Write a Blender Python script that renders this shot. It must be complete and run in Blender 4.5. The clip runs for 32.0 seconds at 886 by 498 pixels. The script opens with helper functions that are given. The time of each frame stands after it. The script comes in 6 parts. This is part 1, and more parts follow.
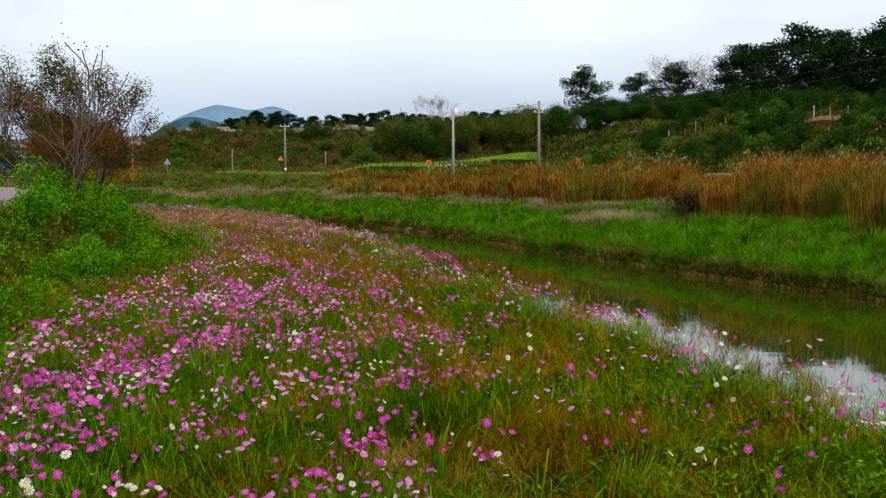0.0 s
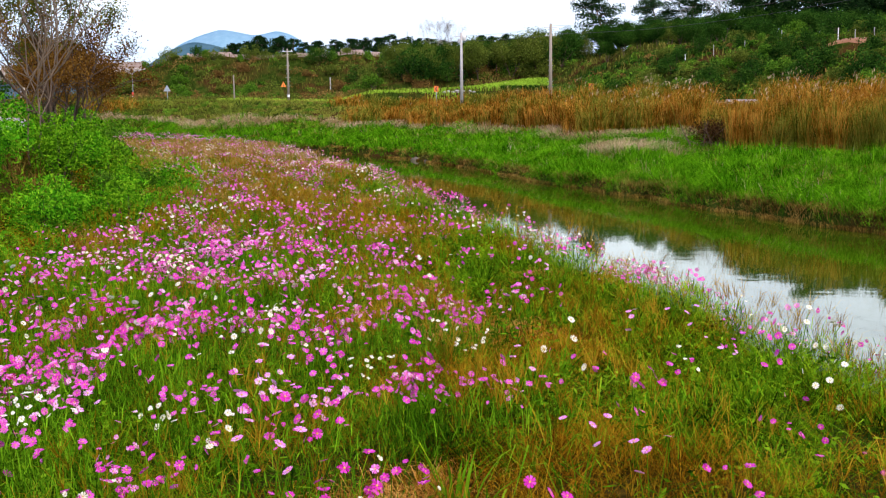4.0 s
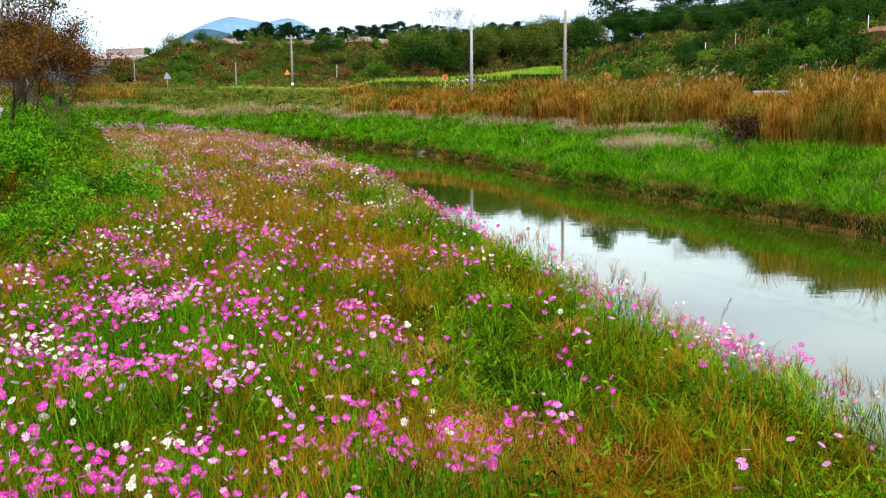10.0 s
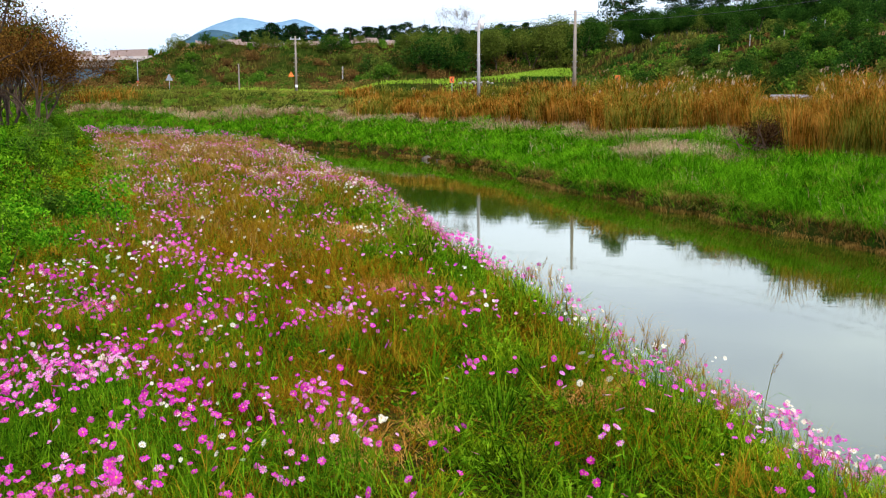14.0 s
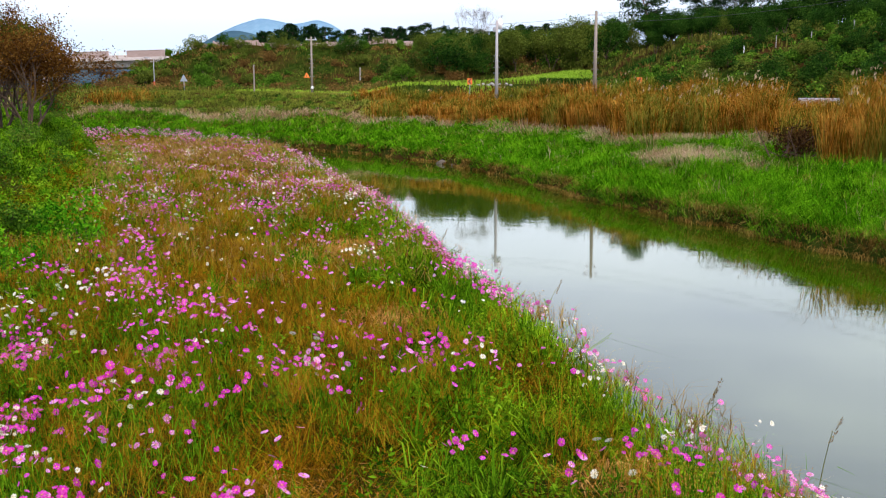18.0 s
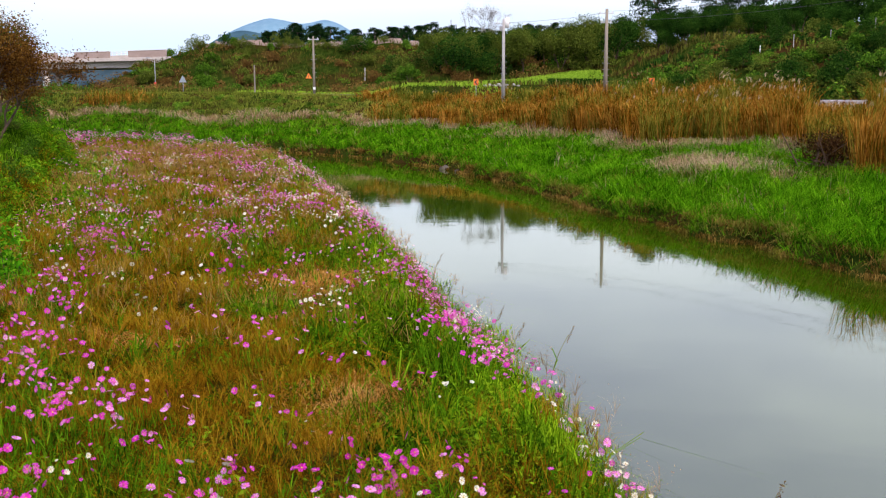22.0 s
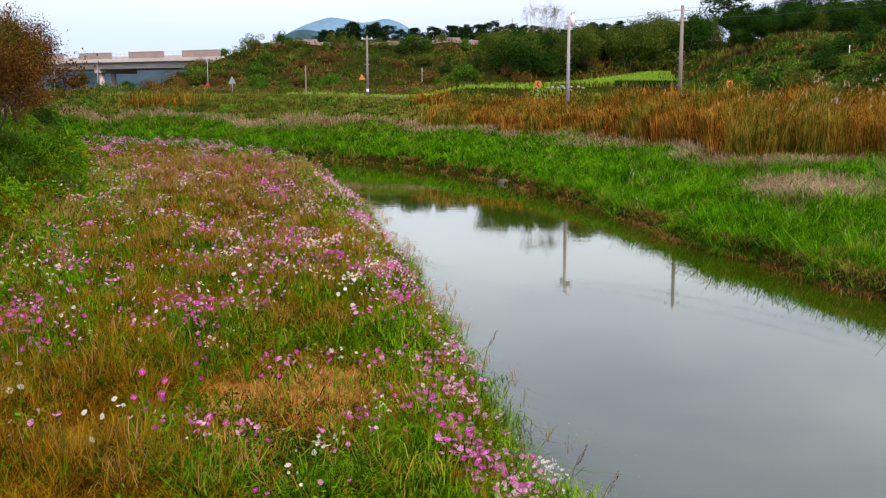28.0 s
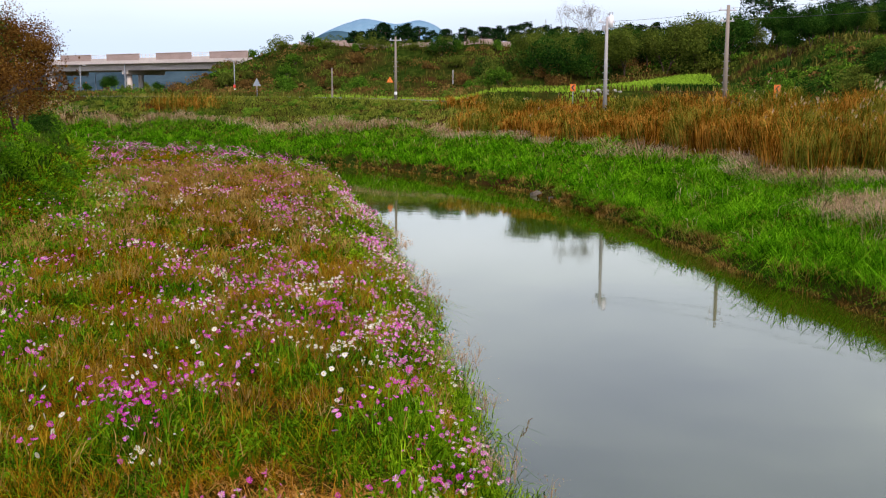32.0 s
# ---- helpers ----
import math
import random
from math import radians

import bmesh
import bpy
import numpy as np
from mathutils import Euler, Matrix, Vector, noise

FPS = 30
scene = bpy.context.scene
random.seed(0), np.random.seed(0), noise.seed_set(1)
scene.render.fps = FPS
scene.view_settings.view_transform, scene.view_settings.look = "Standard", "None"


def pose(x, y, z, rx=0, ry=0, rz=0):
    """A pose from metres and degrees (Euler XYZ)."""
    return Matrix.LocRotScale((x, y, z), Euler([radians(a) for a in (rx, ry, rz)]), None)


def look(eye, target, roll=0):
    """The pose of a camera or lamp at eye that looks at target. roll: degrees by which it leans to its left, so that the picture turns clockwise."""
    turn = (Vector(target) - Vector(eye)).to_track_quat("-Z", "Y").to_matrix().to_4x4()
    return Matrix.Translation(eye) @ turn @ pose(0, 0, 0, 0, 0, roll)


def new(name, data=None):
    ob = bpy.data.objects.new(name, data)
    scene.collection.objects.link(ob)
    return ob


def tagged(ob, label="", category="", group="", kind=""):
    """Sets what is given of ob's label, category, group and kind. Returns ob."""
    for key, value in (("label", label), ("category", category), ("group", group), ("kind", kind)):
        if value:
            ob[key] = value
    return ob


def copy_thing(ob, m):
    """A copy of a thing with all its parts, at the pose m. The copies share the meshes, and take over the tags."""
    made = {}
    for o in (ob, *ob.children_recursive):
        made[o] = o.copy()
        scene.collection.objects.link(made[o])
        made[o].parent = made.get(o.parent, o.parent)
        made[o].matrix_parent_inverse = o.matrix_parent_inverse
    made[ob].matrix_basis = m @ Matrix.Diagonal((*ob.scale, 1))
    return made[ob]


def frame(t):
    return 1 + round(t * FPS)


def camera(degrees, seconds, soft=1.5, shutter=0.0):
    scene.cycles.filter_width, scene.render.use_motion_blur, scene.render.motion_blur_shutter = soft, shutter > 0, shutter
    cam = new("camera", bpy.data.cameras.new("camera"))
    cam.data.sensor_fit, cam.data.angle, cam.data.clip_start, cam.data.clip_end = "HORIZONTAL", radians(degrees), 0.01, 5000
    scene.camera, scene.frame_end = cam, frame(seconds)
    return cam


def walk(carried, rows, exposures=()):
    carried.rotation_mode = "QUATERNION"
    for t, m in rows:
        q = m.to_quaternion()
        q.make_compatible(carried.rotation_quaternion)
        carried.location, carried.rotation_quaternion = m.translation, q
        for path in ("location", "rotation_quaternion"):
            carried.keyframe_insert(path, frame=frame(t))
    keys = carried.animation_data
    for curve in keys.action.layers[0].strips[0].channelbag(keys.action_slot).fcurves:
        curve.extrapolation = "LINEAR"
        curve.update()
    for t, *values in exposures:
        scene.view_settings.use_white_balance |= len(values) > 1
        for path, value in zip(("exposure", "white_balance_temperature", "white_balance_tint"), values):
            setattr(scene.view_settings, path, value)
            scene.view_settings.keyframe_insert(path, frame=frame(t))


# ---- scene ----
cam = camera(47.07, 32.0, soft=1.2)
# seconds, x, y, z, pitch, yaw, roll of the drone's camera
ROWS = [
    (0, -0.00, -0.00, 3.95, -3.93, 1.00, -0.40), (1, -0.02, 0.71, 3.98, -3.94, 1.08, -0.46), (2, -0.05, 1.41, 4.02, -3.95, 1.17, -0.52),
    (2.5, -0.07, 1.76, 4.03, -4.73, 1.26, -0.55), (3, -0.09, 2.11, 4.05, -6.05, 1.33, -0.58), (3.5, -0.11, 2.45, 4.07, -7.20, 1.40, -0.60),
    (4.5, -0.17, 3.12, 4.05, -8.60, 1.49, -0.54), (5.5, -0.23, 3.79, 4.02, -8.86, 1.57, -0.49), (6, -0.22, 4.16, 4.05, -8.85, 1.62, -0.47),
    (7, -0.19, 4.91, 4.10, -8.80, 1.71, -0.43), (8, -0.16, 5.65, 4.15, -8.79, 1.79, -0.37), (9, -0.14, 6.37, 4.18, -8.75, 1.89, -0.33),
    (10, -0.13, 7.08, 4.22, -8.72, 1.97, -0.31), (11, -0.12, 7.75, 4.26, -8.71, 2.07, -0.30), (12, -0.10, 8.39, 4.31, -8.69, 2.16, -0.28),
    (13, -0.08, 8.99, 4.35, -8.66, 2.31, -0.26), (14, -0.05, 9.56, 4.38, -8.66, 2.41, -0.22), (15.5, 0.05, 10.34, 4.42, -8.64, 3.08, -0.19),
    (17, 0.15, 11.12, 4.44, -8.60, 3.53, -0.13), (18, 0.18, 11.73, 4.45, -8.59, 3.53, -0.05), (19, 0.22, 12.41, 4.48, -8.58, 3.56, -0.04),
    (20, 0.27, 13.19, 4.53, -8.60, 3.72, -0.08), (21, 0.30, 14.08, 4.57, -8.62, 3.86, -0.11), (22, 0.30, 15.04, 4.61, -8.61, 4.01, -0.11),
    (23, 0.25, 16.06, 4.66, -8.60, 4.52, -0.08), (24, 0.19, 17.10, 4.72, -8.61, 5.04, -0.04), (25.5, 0.09, 18.62, 4.82, -8.63, 5.74, -0.08),
    (27, -0.00, 20.13, 4.93, -8.66, 6.48, -0.09), (28, -0.08, 21.15, 4.99, -8.67, 7.34, 0.02), (29, -0.15, 22.16, 5.05, -8.66, 8.40, 0.12),
    (29.5, -0.19, 22.67, 5.07, -8.64, 8.91, 0.16), (30, -0.23, 23.17, 5.09, -8.62, 9.15, 0.19), (31, -0.33, 24.16, 5.14, -8.61, 9.14, 0.22),
    (32, -0.44, 25.16, 5.20, -8.60, 9.11, 0.21),
]


def aim(x, y, z, pitch, yaw, roll):
    p, a = radians(pitch), radians(yaw)
    way = Vector((-math.sin(a) * math.cos(p), math.cos(a) * math.cos(p), math.sin(p)))
    eye = Vector((x, y, z))
    return look(eye, eye + way, roll)


walk(cam, [(t, aim(x, y, z, p, a, r)) for t, x, y, z, p, a, r in ROWS],
     [(0, 0.05, 6900, 18), (2, 0.05, 6900, 18), (2.5, 0.2, 6900, 19), (3, 0.5, 6800, 19), (3.5, 0.7, 6700, 20), (5.5, 1.12, 6600, 11),
      (9, 1.03, 6600, 12), (14, 0.84, 6550, 16), (24, 0.59, 6800, 21), (32, 0.48, 6850, 21)])


# ---- world and sun ----
SUN_UP, SUN_TURN = radians(48), radians(200)
world = bpy.data.worlds.new("overcast_sky")
scene.world = world
world.use_nodes = True
wn, wl = world.node_tree.nodes, world.node_tree.links
wn.clear()
w_out, w_bg = wn.new("ShaderNodeOutputWorld"), wn.new("ShaderNodeBackground")
sky = wn.new("ShaderNodeTexSky")
sky.sky_type, sky.sun_disc, sky.sun_elevation, sky.sun_rotation = "NISHITA", False, SUN_UP, SUN_TURN
sky.dust_density = 2.0
w_dim = wn.new("ShaderNodeVectorMath")
w_dim.operation = "SCALE"
w_dim.inputs["Scale"].default_value = 0.10
wl.new(sky.outputs[0], w_dim.inputs[0])
w_co, w_map = wn.new("ShaderNodeTexCoord"), wn.new("ShaderNodeMapping")
w_map.inputs["Scale"].default_value = (1.6, 1.6, 6.0)
wl.new(w_co.outputs["Generated"], w_map.inputs[0])
w_noise = wn.new("ShaderNodeTexNoise")
w_noise.inputs["Scale"].default_value, w_noise.inputs["Detail"].default_value = 1.7, 5.0
wl.new(w_map.outputs[0], w_noise.inputs["Vector"])
w_ramp = wn.new("ShaderNodeMapRange")
w_ramp.inputs["From Min"].default_value, w_ramp.inputs["From Max"].default_value = 0.30, 0.62
w_ramp.inputs["To Min"].default_value, w_ramp.inputs["To Max"].default_value = 0.78, 1.0
wl.new(w_noise.outputs[0], w_ramp.inputs[0])
w_mix = wn.new("ShaderNodeMix")
w_mix.data_type = "RGBA"
# bright cloud near the horizon, thicker and greyer cloud overhead
w_sep, w_high, w_cloud = wn.new("ShaderNodeSeparateXYZ"), wn.new("ShaderNodeMapRange"), wn.new("ShaderNodeMix")
wl.new(w_co.outputs["Generated"], w_sep.inputs[0])
wl.new(w_sep.outputs["Z"], w_high.inputs[0])
w_high.interpolation_type = "SMOOTHSTEP"
w_high.inputs["From Min"].default_value, w_high.inputs["From Max"].default_value = 0.08, 0.55
w_cloud.data_type = "RGBA"
w_cloud.inputs["A"].default_value = (0.86, 1.01, 1.09, 1)
w_cloud.inputs["B"].default_value = (0.54, 0.585, 0.94, 1)
w_shift, w_sum = wn.new("ShaderNodeMapRange"), wn.new("ShaderNodeMath")
w_shift.inputs["From Min"].default_value, w_shift.inputs["From Max"].default_value = 0.3, 0.7
w_shift.inputs["To Min"].default_value, w_shift.inputs["To Max"].default_value = 0.2, -0.32
wl.new(w_noise.outputs[0], w_shift.inputs[0])
w_sum.operation, w_sum.use_clamp = "ADD", True
wl.new(w_high.outputs[0], w_sum.inputs[0])
wl.new(w_shift.outputs[0], w_sum.inputs[1])
wl.new(w_sum.outputs[0], w_cloud.inputs["Factor"])
w_low, w_haze = wn.new("ShaderNodeMapRange"), wn.new("ShaderNodeMix")
w_low.interpolation_type = "SMOOTHSTEP"
w_low.inputs["From Min"].default_value, w_low.inputs["From Max"].default_value = 0.04, 0.15
wl.new(w_sep.outputs["Z"], w_low.inputs[0])
w_haze.data_type = "RGBA"
w_haze.inputs["A"].default_value = (0.50, 0.66, 0.84, 1)
wl.new(w_low.outputs[0], w_haze.inputs["Factor"])
wl.new(w_cloud.outputs["Result"], w_haze.inputs["B"])
wl.new(w_haze.outputs["Result"], w_mix.inputs["B"])
wl.new(w_ramp.outputs[0], w_mix.inputs["Factor"])
wl.new(w_dim.outputs[0], w_mix.inputs["A"])
wl.new(w_mix.outputs["Result"], w_bg.inputs[0])
w_bg.inputs["Strength"].default_value = 1.0
wl.new(w_bg.outputs[0], w_out.inputs[0])

sun_data = bpy.data.lights.new("sun", "SUN")
sun_data.energy, sun_data.angle, sun_data.color = 2.4, radians(10), (1.0, 0.95, 0.86)
sun = new("sun", sun_data)
sun.matrix_world = look((40, -60, 80), (0, 20, 0))

# ---- materials ----
def nodes_of(name):
    m = bpy.data.materials.new(name)
    m.use_nodes = True
    n, l = m.node_tree.nodes, m.node_tree.links
    return m, n, l, n["Principled BSDF"]


def ramp_between(n, l, fac, stops):
    r = n.new("ShaderNodeValToRGB")
    e = r.color_ramp.elements
    e[0].position, e[0].color = stops[0][0], (*stops[0][1], 1)
    e[1].position, e[1].color = stops[-1][0], (*stops[-1][1], 1)
    for p, c in stops[1:-1]:
        q = e.new(p)
        q.color = (*c, 1)
    l.new(fac, r.inputs[0])
    return r.outputs[0]


def noise_of(n, l, scale, detail=4.0, rough=0.55, stretch=(1, 1, 1), space="Object"):
    co, mp, tx = n.new("ShaderNodeTexCoord"), n.new("ShaderNodeMapping"), n.new("ShaderNodeTexNoise")
    mp.inputs["Scale"].default_value = stretch
    l.new(co.outputs[space], mp.inputs[0])
    l.new(mp.outputs[0], tx.inputs["Vector"])
    tx.inputs["Scale"].default_value, tx.inputs["Detail"].default_value, tx.inputs["Roughness"].default_value = scale, detail, rough
    return tx.outputs[0]


def leafy(name, stops, through_light=0.25, rough=0.6, patch=0.25, by_patch=0.5):
    """Leaves and blades: each one its own tone, with patches of tone over the ground, and light that shines through."""
    m, n, l, b = nodes_of(name)
    geo = n.new("ShaderNodeNewGeometry")
    big = noise_of(n, l, patch, 3.0)
    mix = n.new("ShaderNodeMix")
    mix.inputs["Factor"].default_value = by_patch
    spread = n.new("ShaderNodeMapRange")
    spread.inputs["From Min"].default_value, spread.inputs["From Max"].default_value = 0.3, 0.7
    l.new(big, spread.inputs[0])
    l.new(geo.outputs["Random Per Island"], mix.inputs["A"])
    l.new(spread.outputs[0], mix.inputs["B"])
    col = ramp_between(n, l, mix.outputs["Result"], [(0.18 + 0.62 * p, c) for p, c in stops])
    l.new(col, b.inputs["Base Color"])
    b.inputs["Roughness"].default_value = rough
    b.inputs["Specular IOR Level"].default_value = 0.0
    tr, ms = n.new("ShaderNodeBsdfTranslucent"), n.new("ShaderNodeMixShader")
    l.new(col, tr.inputs[0])
    ms.inputs[0].default_value = through_light
    l.new(b.outputs[0], ms.inputs[1])
    l.new(tr.outputs[0], ms.inputs[2])
    l.new(ms.outputs[0], n["Material Output"].inputs[0])
    return m


def solid(name, a, c, scale=3.0, rough=0.8, bump=0.0, metal=0.0, stretch=(1, 1, 1), fine=40.0):
    """A surface that runs between two tones, with a fine grain and relief on top."""
    m, n, l, b = nodes_of(name)
    big = noise_of(n, l, scale, 5.0, 0.6, stretch)
    small = noise_of(n, l, fine, 4.0, 0.6, stretch)
    mix = n.new("ShaderNodeMix")
    mix.inputs["Factor"].default_value = 0.35
    l.new(big, mix.inputs["A"])
    l.new(small, mix.inputs["B"])
    col = ramp_between(n, l, mix.outputs["Result"], [(0.32, a), (0.68, c)])
    l.new(col, b.inputs["Base Color"])
    b.inputs["Roughness"].default_value, b.inputs["Metallic"].default_value = rough, metal
    if bump:
        bp = n.new("ShaderNodeBump")
        bp.inputs["Strength"].default_value, bp.inputs["Distance"].default_value = bump, 0.05
        l.new(small, bp.inputs["Height"])
        l.new(bp.outputs[0], b.inputs["Normal"])
    return m


GRASS_GREEN = leafy("meadow_grass_green", [(0.0, (0.003, 0.010, 0.001)), (0.45, (0.038, 0.100, 0.0015)), (1.0, (0.20, 0.33, 0.007))], 0.12, patch=1.4, by_patch=0.5)
GRASS_BROWN = leafy("meadow_grass_brown", [(0.0, (0.018, 0.008, 0.001)), (0.45, (0.152, 0.061, 0.0018)), (1.0, (0.43, 0.235, 0.011))], 0.12, patch=1.4, by_patch=0.5)
STRAW = leafy("dry_straw", [(0.0, (0.22, 0.085, 0.012)), (0.5, (0.48, 0.215, 0.038)), (1.0, (0.66, 0.37, 0.10))], 0.15, patch=1.5)
SEED_HAZE = leafy("brown_seed_haze", [(0.0, (0.085, 0.038, 0.002)), (0.5, (0.235, 0.116, 0.005)), (1.0, (0.41, 0.26, 0.018))], 0.2, patch=1.2)
SEED_PALE = leafy("pale_seed_haze", [(0.0, (0.13, 0.065, 0.012)), (0.5, (0.29, 0.17, 0.035)), (1.0, (0.46, 0.31, 0.09))], 0.25, patch=1.0)
FEATHER = leafy("cosmos_foliage", [(0.0, (0.006, 0.028, 0.001)), (0.5, (0.052, 0.155, 0.003)), (1.0, (0.19, 0.36, 0.012))], 0.2, patch=1.2, by_patch=0.5)
COSMOS_LEAF = leafy("cosmos_thread_leaf", [(0.0, (0.005, 0.028, 0.001)), (0.5, (0.045, 0.15, 0.003)), (1.0, (0.16, 0.36, 0.010))], 0.15, patch=1.2, by_patch=0.4)
BANK_GREEN = leafy("bank_grass", [(0.0, (0.004, 0.026, 0.001)), (0.5, (0.042, 0.185, 0.002)), (1.0, (0.165, 0.40, 0.010))], 0.15, patch=1.1, by_patch=0.5)
BANK_DRY = leafy("bank_edge_dry_grass", [(0.0, (0.05, 0.028, 0.005)), (0.5, (0.17, 0.095, 0.018)), (1.0, (0.40, 0.25, 0.06))])
BANK_OLIVE = leafy("bank_grass_olive", [(0.0, (0.07, 0.11, 0.010)), (0.5, (0.15, 0.20, 0.020)), (1.0, (0.30, 0.31, 0.05))], patch=0.12)
REED_BROWN = leafy("silver_grass_brown", [(0.0, (0.026, 0.010, 0.001)), (0.45, (0.225, 0.088, 0.006)), (1.0, (0.62, 0.31, 0.05))], 0.25, patch=1.3, by_patch=0.55)
REED_OLIVE = leafy("silver_grass_olive", [(0.0, (0.018, 0.024, 0.002)), (0.5, (0.095, 0.11, 0.008)), (1.0, (0.32, 0.29, 0.04))], 0.25, patch=1.3, by_patch=0.55)
PLUME = leafy("silver_plume", [(0.0, (0.30, 0.22, 0.11)), (1.0, (0.60, 0.48, 0.30))], 0.25)
PINK_GRASS = leafy("pinkish_seed_heads", [(0.0, (0.20, 0.12, 0.05)), (0.5, (0.38, 0.245, 0.13)), (1.0, (0.60, 0.44, 0.29))], 0.25)
PETAL_MAGENTA = leafy("petal_magenta", [(0.0, (0.44, 0.012, 0.24)), (0.5, (0.65, 0.040, 0.39)), (1.0, (0.79, 0.14, 0.54))], 0.3, 0.5, 0.6)
PETAL_PINK = leafy("petal_pink", [(0.0, (0.70, 0.11, 0.45)), (0.5, (0.80, 0.27, 0.58)), (1.0, (0.87, 0.49, 0.68))], 0.3, 0.5, 0.6)
PETAL_WHITE = leafy("petal_white", [(0.0, (0.70, 0.66, 0.44)), (1.0, (0.84, 0.81, 0.66))], 0.3, 0.5)
PETAL_CRIMSON = leafy("petal_crimson", [(0.0, (0.30, 0.01, 0.06)), (1.0, (0.52, 0.03, 0.16))], 0.4, 0.5)
POLLEN = solid("pollen_yellow", (0.55, 0.32, 0.03), (0.75, 0.52, 0.06), 30)
BUSH_BRIGHT = leafy("bush_bright_green", [(0.0, (0.010, 0.07, 0.003)), (0.5, (0.07, 0.32, 0.007)), (1.0, (0.29, 0.60, 0.022))], 0.4, 0.5, 0.5)
BUSH_LUSH = leafy("bush_lush_green", [(0.0, (0.010, 0.055, 0.002)), (0.5, (0.075, 0.25, 0.006)), (1.0, (0.27, 0.50, 0.018))], 0.35, 0.5, 0.5)
RIM_LEAF = leafy("rim_thread_leaf", [(0.0, (0.012, 0.045, 0.001)), (0.5, (0.13, 0.29, 0.005)), (1.0, (0.33, 0.53, 0.016))], 0.3, patch=1.0, by_patch=0.4)
BUSH_FRESH = leafy("bush_fresh_green", [(0.0, (0.014, 0.05, 0.004)), (0.5, (0.060, 0.165, 0.012)), (1.0, (0.17, 0.30, 0.025))], 0.3)
BUSH_DARK = leafy("bush_dark_green", [(0.0, (0.006, 0.024, 0.004)), (0.5, (0.020, 0.070, 0.008)), (1.0, (0.065, 0.15, 0.018))], 0.3)
BUSH_OLIVE = leafy("bush_olive", [(0.0, (0.045, 0.07, 0.010)), (0.5, (0.09, 0.13, 0.016)), (1.0, (0.17, 0.21, 0.03))], 0.3)
BUSH_RUST = leafy("bush_rust", [(0.0, (0.07, 0.038, 0.012)), (0.5, (0.17, 0.095, 0.024)), (1.0, (0.28, 0.18, 0.05))], 0.3)
SLOPE_GRASS = leafy("slope_grass", [(0.0, (0.028, 0.042, 0.006)), (0.4, (0.07, 0.095, 0.012)), (0.65, (0.11, 0.095, 0.018)), (1.0, (0.20, 0.20, 0.035))], 0.3, patch=0.16, by_patch=0.6)
NEEDLES = leafy("pine_needles", [(0.0, (0.003, 0.012, 0.004)), (0.5, (0.010, 0.032, 0.009)), (1.0, (0.032, 0.075, 0.018))], 0.1)
LEAF_AUTUMN = leafy("autumn_leaves", [(0.0, (0.04, 0.016, 0.004)), (0.5, (0.12, 0.052, 0.010)), (1.0, (0.24, 0.13, 0.025))], 0.35, 0.6, 0.6)
LEAF_OLIVE = leafy("olive_leaves", [(0.0, (0.022, 0.036, 0.005)), (0.5, (0.06, 0.08, 0.010)), (1.0, (0.13, 0.15, 0.02))], 0.35, 0.6, 0.6)
LEAF_PALE = leafy("pale_twig_leaves", [(0.0, (0.22, 0.20, 0.17)), (1.0, (0.40, 0.37, 0.33))], 0.3)
DEAD_LEAF = leafy("dead_leaves", [(0.0, (0.018, 0.009, 0.004)), (0.6, (0.06, 0.03, 0.01)), (1.0, (0.15, 0.08, 0.025))], 0.15)
BARK = solid("bark_grey_brown", (0.030, 0.017, 0.008), (0.10, 0.062, 0.034), 6, 0.9, 0.5, stretch=(3, 3, 0.6))
BARK_PALE = solid("bark_pale_grey", (0.06, 0.040, 0.022), (0.15, 0.105, 0.06), 6, 0.9, 0.4, stretch=(3, 3, 0.6))
BARK_PINE = solid("bark_pine", (0.05, 0.03, 0.02), (0.16, 0.09, 0.055), 5, 0.9, 0.5, stretch=(3, 3, 0.6))
CONCRETE = solid("concrete_pole", (0.26, 0.25, 0.235), (0.40, 0.39, 0.365), 2.0, 0.85, 0.1, stretch=(2, 2, 0.4))
CONCRETE_WARM = solid("concrete_pole_weathered", (0.17, 0.145, 0.11), (0.28, 0.24, 0.185), 2.0, 0.9, 0.1, stretch=(2, 2, 0.4))
BRIDGE = solid("bridge_concrete", (0.46, 0.40, 0.35), (0.64, 0.57, 0.50), 0.25, 0.9, 0.1, stretch=(1, 1, 3), fine=2.0)
PARAPET = solid("parapet_panel", (0.30, 0.22, 0.18), (0.44, 0.33, 0.28), 0.4, 0.9, stretch=(1, 1, 2), fine=3.0)
STEEL = solid("galvanised_steel", (0.42, 0.43, 0.44), (0.60, 0.61, 0.62), 4, 0.45, metal=0.7)
WHITE_PAINT = solid("white_paint", (0.70, 0.70, 0.68), (0.82, 0.82, 0.80), 4, 0.5)
GREY_PAINT = solid("grey_paint", (0.22, 0.23, 0.24), (0.33, 0.34, 0.35), 4, 0.5)
SIGN_ORANGE = solid("sign_orange", (0.62, 0.12, 0.010), (0.74, 0.17, 0.02), 3, 0.5)
SIGN_YELLOW = solid("sign_yellow", (0.70, 0.20, 0.015), (0.80, 0.27, 0.02), 3, 0.5)
SIGN_RED = solid("sign_red", (0.55, 0.03, 0.02), (0.68, 0.06, 0.03), 3, 0.45)
SIGN_BLUE = solid("sign_pale_blue", (0.17, 0.23, 0.25), (0.25, 0.31, 0.33), 3, 0.5)
BLACK = solid("black_paint", (0.012, 0.012, 0.014), (0.03, 0.03, 0.032), 5, 0.6)
